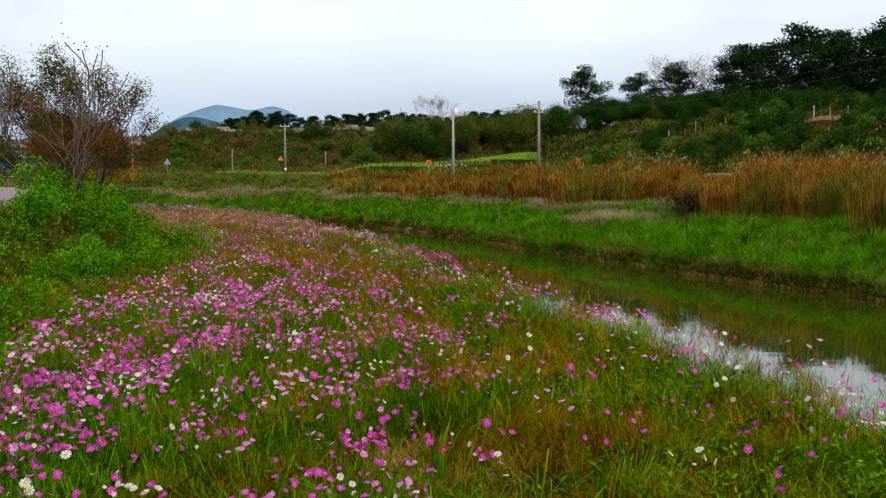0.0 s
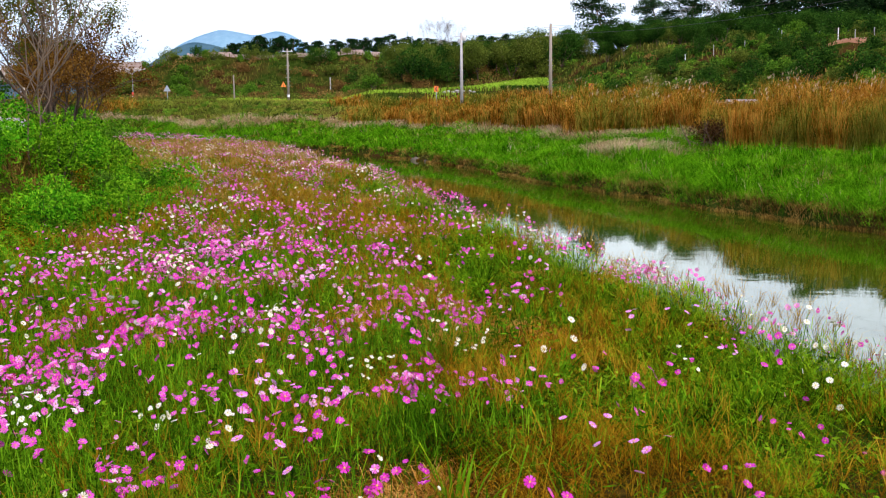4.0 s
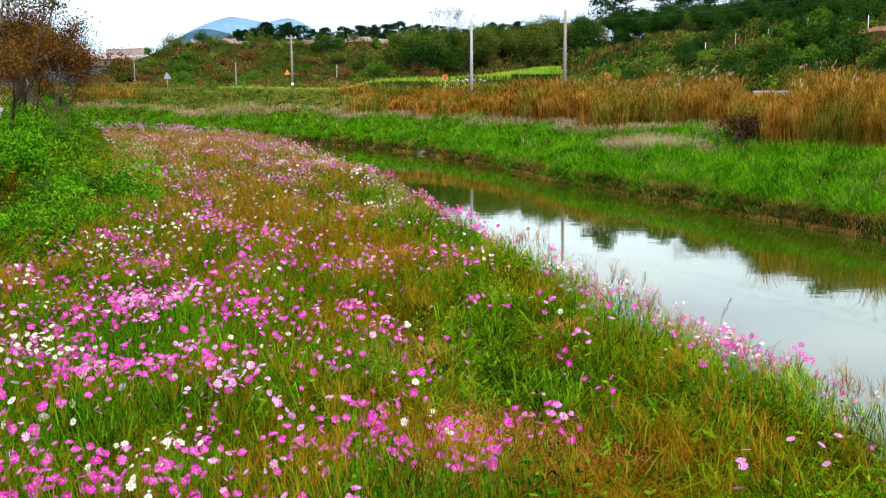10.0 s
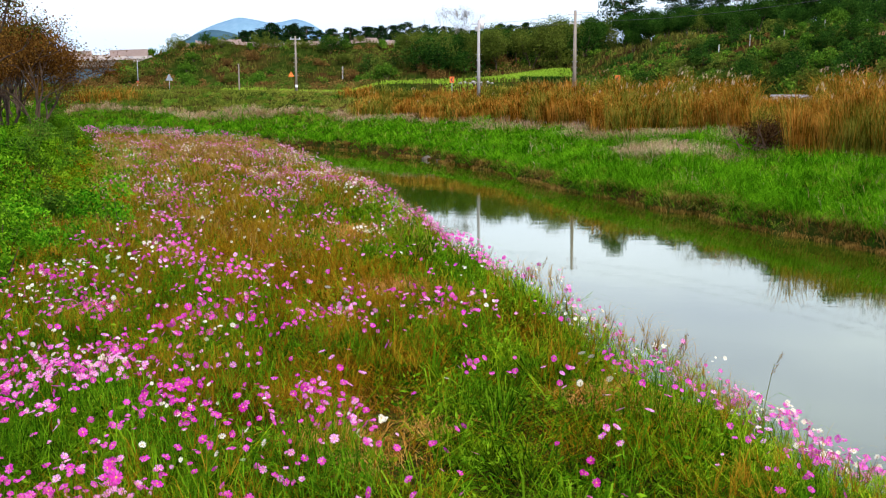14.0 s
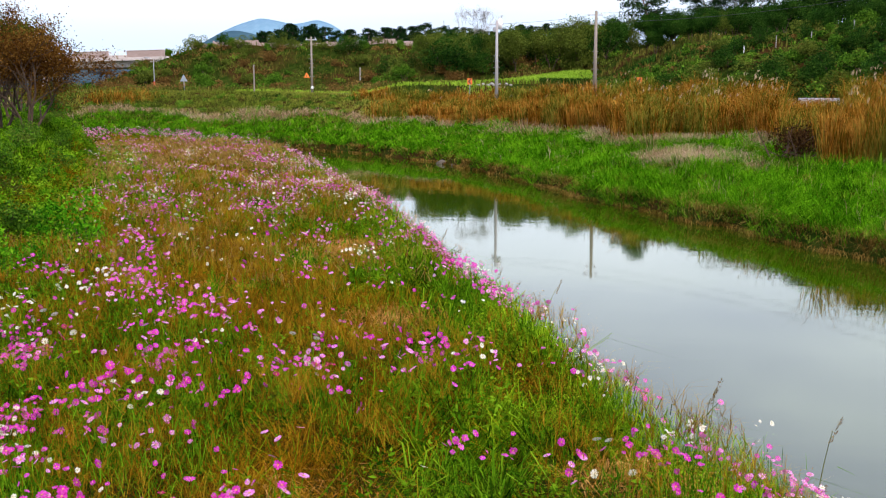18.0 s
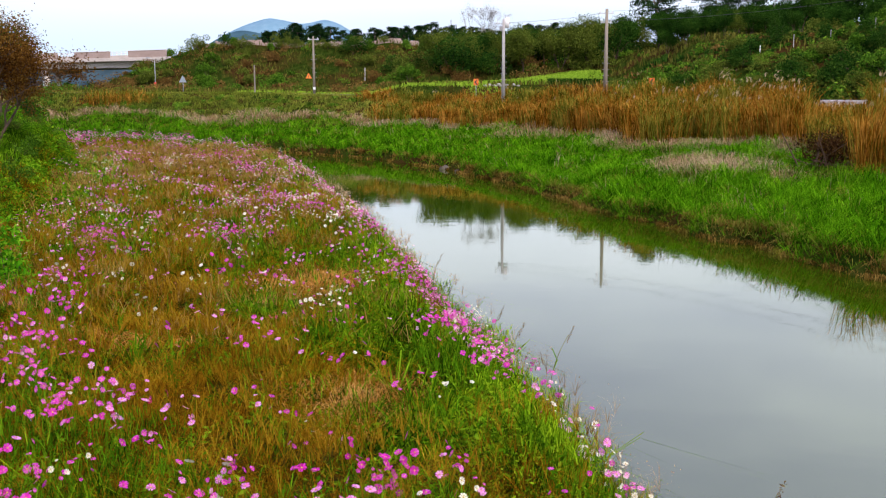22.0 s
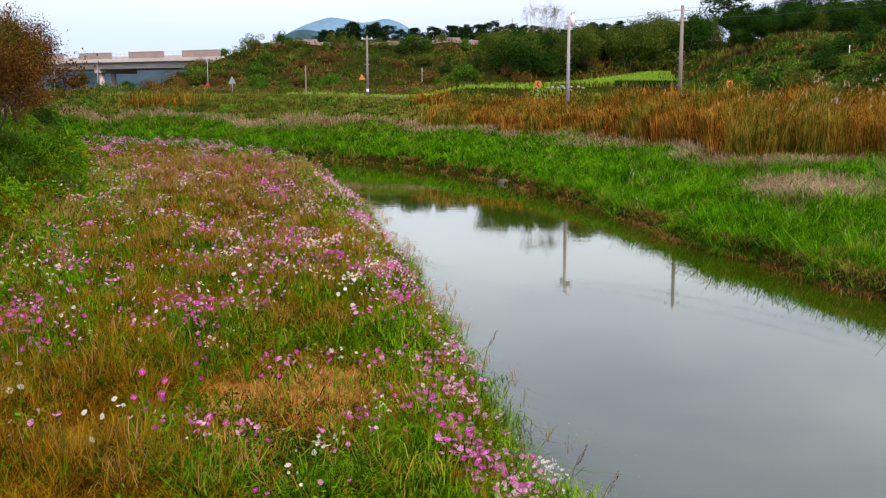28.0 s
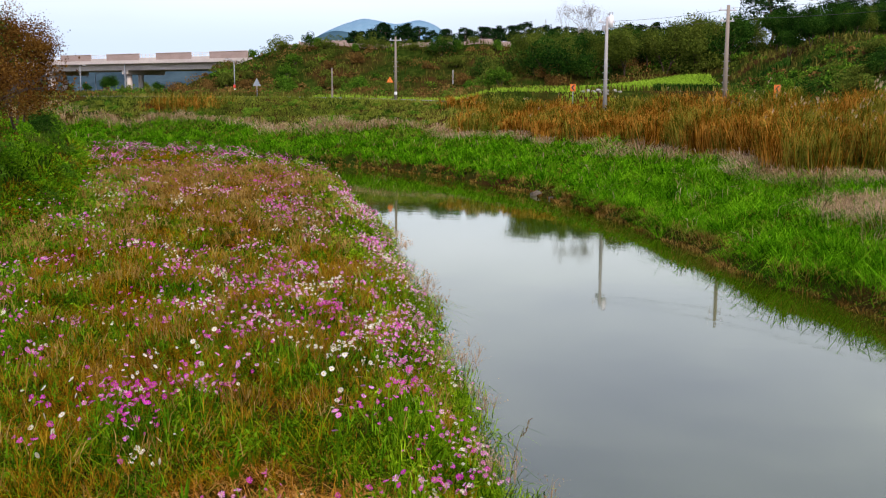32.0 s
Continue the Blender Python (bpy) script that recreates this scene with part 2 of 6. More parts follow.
CABLE = solid("cable", (0.03, 0.03, 0.03), (0.06, 0.06, 0.06), 5, 0.6)
ASPHALT = solid("asphalt", (0.10, 0.10, 0.10), (0.20, 0.195, 0.185), 0.6, 0.9, 0.15, fine=12)
STUBBLE = solid("harvested_stubble", (0.30, 0.22, 0.15), (0.46, 0.36, 0.26), 0.3, 0.95, 0.2, fine=4)
DIRT = solid("path_dirt", (0.19, 0.15, 0.12), (0.33, 0.275, 0.23), 0.8, 0.95, 0.3, fine=9)
STONE = solid("grey_stone", (0.06, 0.05, 0.03), (0.16, 0.13, 0.085), 2.0, 0.9, 0.4, fine=14)
RUBBLE = solid("pale_rubble", (0.20, 0.20, 0.15), (0.36, 0.35, 0.28), 2.0, 0.9, 0.4, fine=9)
WOOD = solid("dead_wood", (0.05, 0.03, 0.018), (0.15, 0.085, 0.045), 5, 0.9, 0.4, stretch=(1, 1, 4))


def ground_material():
    m, n, l, b = nodes_of("soil_and_thatch")
    big, mid, fine = noise_of(n, l, 0.16, 4.0), noise_of(n, l, 1.1, 5.0), noise_of(n, l, 14.0, 4.0)
    green = ramp_between(n, l, mid, [(0.3, (0.008, 0.020, 0.002)), (0.5, (0.018, 0.036, 0.004)), (0.72, (0.045, 0.06, 0.009))])
    brown = ramp_between(n, l, fine, [(0.3, (0.02, 0.011, 0.003)), (0.7, (0.07, 0.038, 0.011))])
    mix = n.new("ShaderNodeMix")
    mix.data_type = "RGBA"
    f = n.new("ShaderNodeMapRange")
    f.inputs["From Min"].default_value, f.inputs["From Max"].default_value = 0.42, 0.60
    l.new(big, f.inputs[0])
    l.new(f.outputs[0], mix.inputs["Factor"])
    l.new(green, mix.inputs["A"])
    l.new(brown, mix.inputs["B"])
    l.new(mix.outputs["Result"], b.inputs["Base Color"])
    b.inputs["Roughness"].default_value = 0.95
    b.inputs["Specular IOR Level"].default_value = 0.0
    bp = n.new("ShaderNodeBump")
    bp.inputs["Strength"].default_value, bp.inputs["Distance"].default_value = 0.6, 0.1
    l.new(fine, bp.inputs["Height"])
    l.new(bp.outputs[0], b.inputs["Normal"])
    return m


def water_material():
    m, n, l, b = nodes_of("murky_river_water")
    col = ramp_between(n, l, noise_of(n, l, 0.05, 3.0), [(0.3, (0.026, 0.050, 0.001)), (0.7, (0.034, 0.060, 0.002))])
    l.new(col, b.inputs["Base Color"])
    b.inputs["Roughness"].default_value, b.inputs["IOR"].default_value = 0.03, 1.85
    wave = noise_of(n, l, 0.7, 3.0, 0.5, (1, 2.2, 1))
    bp = n.new("ShaderNodeBump")
    bp.inputs["Strength"].default_value, bp.inputs["Distance"].default_value = 0.05, 0.03
    l.new(wave, bp.inputs["Height"])
    l.new(bp.outputs[0], b.inputs["Normal"])
    return m


def painted_haze_material(name, a, c):
    """A far wooded ridge, the blue haze of distant air painted into its base colour."""
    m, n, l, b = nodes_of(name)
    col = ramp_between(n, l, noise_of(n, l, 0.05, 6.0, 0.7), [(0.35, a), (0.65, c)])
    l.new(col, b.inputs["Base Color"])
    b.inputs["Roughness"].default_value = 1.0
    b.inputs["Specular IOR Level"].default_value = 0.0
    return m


GROUND, WATER = ground_material(), water_material()
FIELD = leafy("rice_field", [(0.0, (0.16, 0.30, 0.02)), (0.5, (0.24, 0.42, 0.03)), (1.0, (0.34, 0.50, 0.05))], 0.3, patch=0.1)
# ridge tones with the bluish air haze mixed into the paint
RIDGE_BLUE = painted_haze_material("far_ridge_painted_haze", (0.13, 0.25, 0.32), (0.17, 0.30, 0.37))
RIDGE_DARK = painted_haze_material("dark_far_ridge", (0.035, 0.082, 0.105), (0.055, 0.115, 0.135))
RISE_DARK = painted_haze_material("dark_wooded_rise", (0.020, 0.040, 0.050), (0.050, 0.085, 0.095))
BARE_SOIL = solid("bare_orange_soil", (0.13, 0.050, 0.018), (0.26, 0.115, 0.04), 0.5, 0.95, 0.3, fine=6)


# ---- mesh helpers ----
def mesh_object(name, verts, faces_by_size, mats, parent=None, mat_index=None, smooth=False):
    """One mesh from arrays: verts (n, 3); faces_by_size: a list of (m, k) index arrays."""
    me = bpy.data.meshes.new(name)
    verts = np.asarray(verts, np.float32)
    sizes = np.concatenate([np.full(len(f), f.shape[1], np.int32) for f in faces_by_size])
    loops = np.concatenate([f.ravel() for f in faces_by_size]).astype(np.int32)
    me.vertices.add(len(verts))
    me.vertices.foreach_set("co", verts.ravel())
    me.loops.add(len(loops))
    me.loops.foreach_set("vertex_index", loops)
    me.polygons.add(len(sizes))
    me.polygons.foreach_set("loop_start", np.concatenate([[0], np.cumsum(sizes)[:-1]]).astype(np.int32))
    if mat_index is not None:
        me.polygons.foreach_set("material_index", np.asarray(mat_index, np.int32))
    me.polygons.foreach_set("use_smooth", np.full(len(sizes), bool(smooth)))
    for m in (mats if isinstance(mats, (list, tuple)) else [mats]):
        me.materials.append(m)
    me.update(calc_edges=True)
    ob = new(name, me)
    ob.parent = parent
    return ob


def part(name, bm, material, parent, label="", smooth=False):
    me = bpy.data.meshes.new(name)
    bm.normal_update()
    for f in bm.faces:
        f.smooth = smooth
    bm.to_mesh(me)
    bm.free()
    me.materials.append(material)
    ob = new(name, me)
    ob.parent = parent
    return tagged(ob, label)


def base(name, x, y, z, turn=0, **tags):
    ob = new(name)
    ob.matrix_basis = pose(x, y, z, 0, 0, turn)
    ob.empty_display_size = 0.2
    return tagged(ob, **tags)


def box(bm, cx, cy, cz, sx, sy, sz, bevel=0.0, m=None):
    r = bmesh.ops.create_cube(bm, size=1.0)
    vs = r["verts"]
    bmesh.ops.scale(bm, vec=(sx, sy, sz), verts=vs)
    if bevel:
        es = list({e for v in vs for e in v.link_edges})
        rb = bmesh.ops.bevel(bm, geom=es, offset=bevel, segments=1, affect="EDGES")
        vs = list({v for f in rb["faces"] for v in f.verts} | {v for v in vs if v.is_valid})
    bmesh.ops.translate(bm, vec=(cx, cy, cz), verts=vs)
    if m is not None:
        bmesh.ops.transform(bm, matrix=m, verts=vs)
    return bm


def rod(bm, a, b, r1, r2=None, sides=8):
    a, b = Vector(a), Vector(b)
    r2 = r1 if r2 is None else r2
    d = b - a
    m = Matrix.Translation((a + b) / 2) @ d.to_track_quat("Z", "Y").to_matrix().to_4x4()
    bmesh.ops.create_cone(bm, cap_ends=True, segments=sides, radius1=r1, radius2=r2, depth=d.length, matrix=m)
    return bm


def plate(bm, outline, thick):
    """A flat sign plate in the xz plane, with thickness along y."""
    front = [bm.verts.new((x, -thick / 2, z)) for x, z in outline]
    back = [bm.verts.new((x, thick / 2, z)) for x, z in outline]
    bm.faces.new(front)
    bm.faces.new(back[::-1])
    for i in range(len(front)):
        j = (i + 1) % len(front)
        bm.faces.new((front[j], front[i], back[i], back[j]))
    return bm


# ---- the plan: shores, dike foot and road ----
NEAR = [(22, -40), (13, -14), (8.8, 0), (5.5, 12), (4.4, 16), (3.5, 19.5), (2.5, 23.5), (1.5, 27), (0.5, 31), (-0.8, 35.5), (-2.0, 40),
        (-3.4, 45), (-4.8, 50), (-7.2, 58), (-10.5, 68), (-15.3, 81), (-24, 92), (-42, 101), (-90, 112), (-400, 150)]
FAR = [(52, -40), (34, -10), (23, 8), (16, 24), (13.1, 31.4), (11.4, 35.3), (9.4, 40), (7.3, 46), (3.7, 55), (0.8, 65.3), (-4.4, 79),
       (-10.5, 89), (-19, 97.5), (-36, 105), (-60, 112), (-90, 120), (-400, 158)]
TOE = [(-4, -40), (-4.8, -14), (-5.2, 0), (-6.0, 11), (-6.8, 16), (-7.8, 21), (-8.3, 26), (-9.0, 31), (-10.9, 37), (-15, 48), (-19, 59), (-24.5, 71), (-33, 84), (-48, 94), (-90, 105), (-400, 143)]
ROAD = [(110, -40), (70, 10), (45, 48), (28, 76), (16, 96), (6, 109), (-6, 119), (-22, 126), (-40, 129), (-62, 132), (-110, 138), (-400, 170)]


def side_of(poly, x, y):
    """Signed distance to a line: positive on its right as it is walked."""
    best = np.full(x.shape, 1e9)
    out = np.zeros(x.shape)
    for (ax, ay), (bx, by) in zip(poly[:-1], poly[1:]):
        dx, dy = bx - ax, by - ay
        ln = math.hypot(dx, dy)
        u = np.clip(((x - ax) * dx + (y - ay) * dy) / ln**2, 0, 1)
        d = np.hypot(x - ax - u * dx, y - ay - u * dy)
        s = np.where((x - ax) * dy - (y - ay) * dx > 0, 1.0, -1.0)
        out = np.where(d < best, s * d, out)
        best = np.minimum(best, d)
    return out


def sm(u):
    u = np.clip(u, 0, 1)
    return u * u * (3 - 2 * u)


def waves(x, y, scale, seed):
    """Cheap smooth noise from sines, -1 to 1."""
    r = np.random.RandomState(seed)
    v = np.zeros(np.shape(x))
    for k in range(7):
        a, f, p = r.uniform(0, 2 * math.pi), r.uniform(0.6, 2.2) / scale, r.uniform(0, 6.28)
        v = v + np.sin((x * math.cos(a) + y * math.sin(a)) * f * 2 * math.pi / 2.0 + p + 1.3 * np.sin((x * math.sin(a) - y * math.cos(a)) * f * 1.7 + p))
    return v / 3.6


def inland(x, y):
    """How far a place lies inside the flower bank, from its ragged waterline."""
    return -side_of(NEAR, x, y) + 0.12 - 0.46 * sm((y - 15) / 9) + 0.30 * waves(x, y, 2.6, 55) + 0.12 * waves(x, y, 0.9, 57)


def far_inland(x, y):
    return side_of(FAR, x, y) - 0.5 + 0.28 * waves(x, y, 3.4, 56) + 0.10 * waves(x, y, 1.1, 58)


def road_level(x):
    return 3.5 + 1.4 * sm((25 - x) / 60)


def ground_z(x, y):
    x, y = np.asarray(x, float), np.asarray(y, float)
    n, f, t, g = inland(x, y), far_inland(x, y), -side_of(TOE, x, y), side_of(ROAD, x, y)
    rough = 0.10 * waves(x, y, 3.5, 3) + 0.04 * waves(x, y, 1.1, 4)
    # flower bank, then the dike with its track
    z_near = 0.98 * sm(n / 1.5) + 0.24 * sm((n - 1) / 6) + rough * sm(n / 1.5)
    dike = sm((t + 0.3) / 2.4)
    z_near = z_near * (1 - dike) + (3.0 - 0.5 * sm((24 - y) / 8) + 0.45 * sm((y - 50) / 20) + 0.4 * rough) * dike - 0.9 * sm((t - 14) / 10)
    # far bank up to the road
    zr = road_level(x)
    up = np.clip(f / np.maximum(f + np.maximum(-g - 4.5, 0), 0.1), 0, 1)
    z_far = 0.42 * sm((f + 0.05) / 0.22) + (zr - 0.42) * up ** (0.95 - 0.24 * sm((x - 1) / 8)) + rough * sm(f / 2) * sm((-g - 4) / 3)
    # beyond the road
    past = np.maximum(g - 4.5, 0)
    hill_w = sm((x - 8) / 16)
    hill = (6.4 * sm(past / 16) + 1.6 * sm((past - 14) / 25)) * hill_w + 0.14 * np.clip(past - 3, 0, 40) * (1 - hill_w) * sm((x + 22) / 12)
    emb = np.clip(12.9 - np.maximum(188 - y, 0) * 0.47, 0, 13) - zr
    emb = np.minimum(emb, (x + 68) * 0.55) * (1 - hill_w)
    far_fall = 1 - 0.6 * sm((y - 330) / 300)
    z_past = zr + (np.maximum(hill, emb) + 0.35 * waves(x, y, 9, 8) * sm(past / 8)) * far_fall
    # a low terrace carries the rice field
    terrace = 5.7 + 0.11 * np.clip(y - 134, 0, 16) * sm((x + 9) / 18)
    on_terrace = sm((x + 17) / 6) * sm((16 - x) / 5) * sm((y - 124) / 4) * sm((153 - y) / 4)
    z_past = z_past * (1 - on_terrace) + terrace * on_terrace
    z_far = np.where(g > 4.5, np.maximum(z_past, zr - 0.5), z_far)
    bed = -0.7 * sm(np.minimum(-n, -f) / 1.0)
    return np.where(n > 0, z_near, np.where(f > 0, z_far, bed))


def spaced(lo, hi, step, far, ratio=1.35, wide=None):
    inner = np.arange(lo, hi + step / 2, step)
    if wide:
        inner = np.concatenate([np.arange(wide[0], lo - 1, wide[2]), inner, np.arange(hi + wide[2], wide[1], wide[2])])
        lo, hi, step = inner[0], inner[-1], wide[2]
    out_hi, out_lo, d = [], [], step
    p = hi
    while p < far:
        d *= ratio
        p += d
        out_hi.append(p)
    p, d = lo, step
    while p > -far:
        d *= ratio
        p -= d
        out_lo.append(p)
    return np.array(out_lo[::-1] + list(inner) + out_hi)


def sheet(name, xs, ys, zf, mat, smooth=True):
    gx, gy = np.meshgrid(xs, ys, indexing="ij")
    v = np.stack([gx, gy, zf(gx, gy)], -1).reshape(-1, 3)
    a = np.arange(len(xs) * len(ys)).reshape(len(xs), len(ys))
    q = np.stack([a[:-1, :-1], a[1:, :-1], a[1:, 1:], a[:-1, 1:]], -1).reshape(-1, 4)
    return mesh_object(name, v, [q], mat, smooth=smooth)


ground = sheet("ground", spaced(-38, 48, 0.55, 3000, wide=(-130, 110, 2.5)), spaced(-12, 135, 0.7, 3500, wide=(-30, 300, 2.5)), ground_z, GROUND)
tagged(ground, "grassy river banks, dike and hillside of brown and green soil", "ground", kind="structure")
water = sheet("water", spaced(-60, 40, 2.0, 320, 1.5), spaced(-30, 125, 2.5, 60, 1.5), lambda x, y: x * 0.0, WATER)
tagged(water, "calm murky green river water that mirrors the sky", "water", kind="structure")


def ribbon_along(name, poly, offset, width, lift, mat, step=2.0, cut=(0, 1e9), across=5):
    """A strip that follows a line on the ground at an offset to its right."""
    pts, run = [], 0.0
    for (ax, ay), (bx, by) in zip(poly[:-1], poly[1:]):
        ln = math.hypot(bx - ax, by - ay)
        k = max(1, int(ln / step))
        for i in range(k):
            pts.append((ax + (bx - ax) * i / k, ay + (by - ay) * i / k, run + ln * i / k))
        run += ln
    p = np.array(pts)
    p = p[(p[:, 2] >= cut[0]) & (p[:, 2] <= cut[1])]
    xy = p[:, :2].copy()
    for _ in range(4):
        xy[1:-1] = (xy[:-2] + 2 * xy[1:-1] + xy[2:]) / 4
    d = np.gradient(xy, axis=0)
    d /= np.linalg.norm(d, axis=1)[:, None]
    side = np.stack([d[:, 1], -d[:, 0]], 1)
    rows = []
    for k in range(across):
        o = offset + width * (k / (across - 1) - 0.5)
        q = xy + side * o
        rows.append(np.column_stack([q, ground_z(q[:, 0], q[:, 1]) + lift]))
    v = np.stack(rows, 1)
    if mat is None:
        return v
    a = np.arange(v.shape[0] * across).reshape(v.shape[0], across)
    q = np.stack([a[:-1, :-1], a[:-1, 1:], a[1:, 1:], a[1:, :-1]], -1).reshape(-1, 4)
    ob = mesh_object(name, v.reshape(-1, 3), [q], mat, smooth=True)
    return ob


road = ribbon_along("road", ROAD, 0, 6.5, 0.06, ASPHALT)
tagged(road, "grey asphalt country road above the far bank", "road", kind="structure")
track = ribbon_along("pavement", TOE, -6.3, 2.6, 0.07, DIRT, cut=(20, 190))
tagged(track, "pale dirt track along the top of the dike", "path", kind="structure")


# ---- plants ----


def blades(name, xy, height, width, lean, mat, seed, droop=0.25, sink=0.03, z=None, parent=None, az=None):
    """Grass blades: a bent ribbon each, rooted on the ground."""
    r = np.random.RandomState(seed)
    n = len(xy)
    az = r.uniform(0, 2 * math.pi, n) if az is None else az
    h = np.broadcast_to(height, (n,)) * r.uniform(0.55, 1.2, n)
    w = np.broadcast_to(width, (n,)) * r.uniform(0.7, 1.3, n)
    ln = np.broadcast_to(lean, (n,)) * r.uniform(0.3, 1.5, n)
    zz = (ground_z(xy[:, 0], xy[:, 1]) if z is None else z) - sink
    d = np.stack([np.cos(az), np.sin(az), 0 * az], 1)
    tw = az + r.uniform(-0.9, 0.9, n)
    s = np.stack([-np.sin(tw), np.cos(tw), 0 * az], 1) * (w / 2)[:, None]
    root = np.column_stack([xy, zz])
    up = np.array([0, 0, 1.0])
    mid = root + d * (ln * h * 0.36)[:, None] + up * (h * 0.66)[:, None]
    tip = root + d * (ln * h)[:, None] + up * (h * (1 - droop * ln.clip(0, 1.6)))[:, None]
    v = np.stack([root - s, root + s, mid + s * 0.8, mid - s * 0.8, tip], 1).reshape(-1, 3)
    k = np.arange(n)[:, None] * 5
    return mesh_object(name, v, [k + np.array([[0, 1, 2, 3]]), k + np.array([[3, 2, 4]])], mat, parent)


def leaf_cards(centres, size, seed, long=1.6, flat=0.0):
    """Small pointed leaves with a fold, turned every way."""
    r = np.random.RandomState(seed)
    n = len(centres)
    a = r.normal(size=(n, 3))
    a[:, 2] *= 1 - flat
    a /= np.linalg.norm(a, axis=1)[:, None]
    b = r.normal(size=(n, 3))
    b -= a * (a * b).sum(1)[:, None]
    b /= np.linalg.norm(b, axis=1)[:, None]
    s = (np.broadcast_to(size, (n,)) * r.uniform(0.6, 1.3, n))[:, None]
    c = np.cross(a, b)
    v = np.stack([centres - a * s * long / 2, centres + b * s * 0.5 + c * s * 0.12, centres + a * s * long / 2, centres - b * s * 0.5 + c * s * 0.12], 1)
    return v.reshape(-1, 3), np.arange(n * 4).reshape(-1, 4)


def keep_where(xy, chance, seed):
    return xy[np.random.RandomState(seed).uniform(size=len(xy)) < chance]


def scatter(x0, x1, y0, y1, per_m2, seed):
    n = int((x1 - x0) * (y1 - y0) * per_m2)
    r = np.random.RandomState(seed)
    return np.column_stack([r.uniform(x0, x1, n), r.uniform(y0, y1, n)])


def tufts(centres, per, spread, seed):
    """Roots of tufted blades round each centre, and the way each blade leans: outwards."""
    r = np.random.RandomState(seed)
    n = len(centres) * per
    a = r.uniform(0, 2 * math.pi, n)
    d = spread * np.sqrt(r.uniform(size=n)) * np.repeat(r.uniform(0.6, 1.4, len(centres)), per)
    return np.repeat(centres, per, 0) + np.column_stack([np.cos(a), np.sin(a)]) * d[:, None], a + r.normal(0, 0.5, n)


def on_bank(xy):
    """Distance from the near shore, and to the dike's foot."""
    return inland(xy[:, 0], xy[:, 1]), side_of(TOE, xy[:, 0], xy[:, 1])


STRAW_SPOTS = [(-3.4, 33.6, 1.9), (0.1, 15.5, 1.2), (-1.2, 19.0, 0.9), (1.6, 20.5, 0.8), (-1.5, 26.5, 1.0), (-0.6, 9.5, 0.9), (-5.2, 28.5, 0.9), (-2.6, 14.0, 0.6)]


# patches of the bank that are clearly brown or clearly green: x, y, radius
BROWN_SPOTS = [(-0.8, 13.1, 1.1), (1.3, 19.8, 1.3), (4.4, 15.7, 1.6), (5.2, 13.0, 1.2), (3.6, 18.0, 1.0), (0.1, 10.7, 1.1), (-1.5, 23.6, 1.3), (2.2, 22.3, 0.9), (2.1, 15.6, 0.9), (-5.7, 41.7, 2.2),
               (-2.5, 19.5, 1.0), (-5.4, 28.0, 1.2), (0.6, 24.0, 1.0), (-3.5, 27.0, 1.3), (-1.4, 26.4, 0.9), (-6.0, 36.5, 1.6), (-5.8, 31.6, 1.4), (-4.5, 33.9, 1.5), (-15.3, 65.4, 5.0), (-19.0, 70.7, 4.0)]
GREEN_SPOTS = [(2.1, 11.7, 0.9), (0.5, 11.7, 0.7), (-1.5, 16.2, 1.0), (0.1, 17.7, 0.9), (0.8, 16.4, 0.9), (-1.1, 13.9, 0.7), (-4.2, 18.2, 1.3), (2.9, 14.2, 0.9), (-0.1, 19.9, 0.8), (-3.2, 30.9, 1.0),
               (0.3, 21.6, 0.8), (-1.0, 27.4, 1.0), (1.6, 29.5, 1.2), (-2.1, 29.2, 1.0), (0.2, 25.2, 0.9), (-4.3, 32.4, 0.9), (-0.8, 24.7, 0.6), (-2.2, 35.3, 1.1), (-2.3, 30.4, 0.8), (-6.7, 40.4, 1.2),
               (-9.4, 40.1, 1.4), (-5.2, 41.5, 1.3), (-2.7, 38.7, 1.1)]


def near_spots(xy, spots):
    v = np.zeros(len(xy))
    for x, y, r in spots:
        v = np.maximum(v, sm(1.3 - np.hypot(xy[:, 0] - x, (xy[:, 1] - y) * 0.85) / r))
    return v


def near_straw(xy):
    return near_spots(xy, STRAW_SPOTS)


def brownness(xy):
    return sm(0.56 + 0.08 * sm((15 - xy[:, 1]) / 4) + 0.12 * sm((xy[:, 1] - 15) / 8) + 0.62 * waves(xy[:, 0], xy[:, 1], 4.0, 21) + 0.42 * waves(xy[:, 0], xy[:, 1], 1.2, 22)
              + 0.85 * near_spots(xy, BROWN_SPOTS) - 0.8 * near_spots(xy, GREEN_SPOTS))


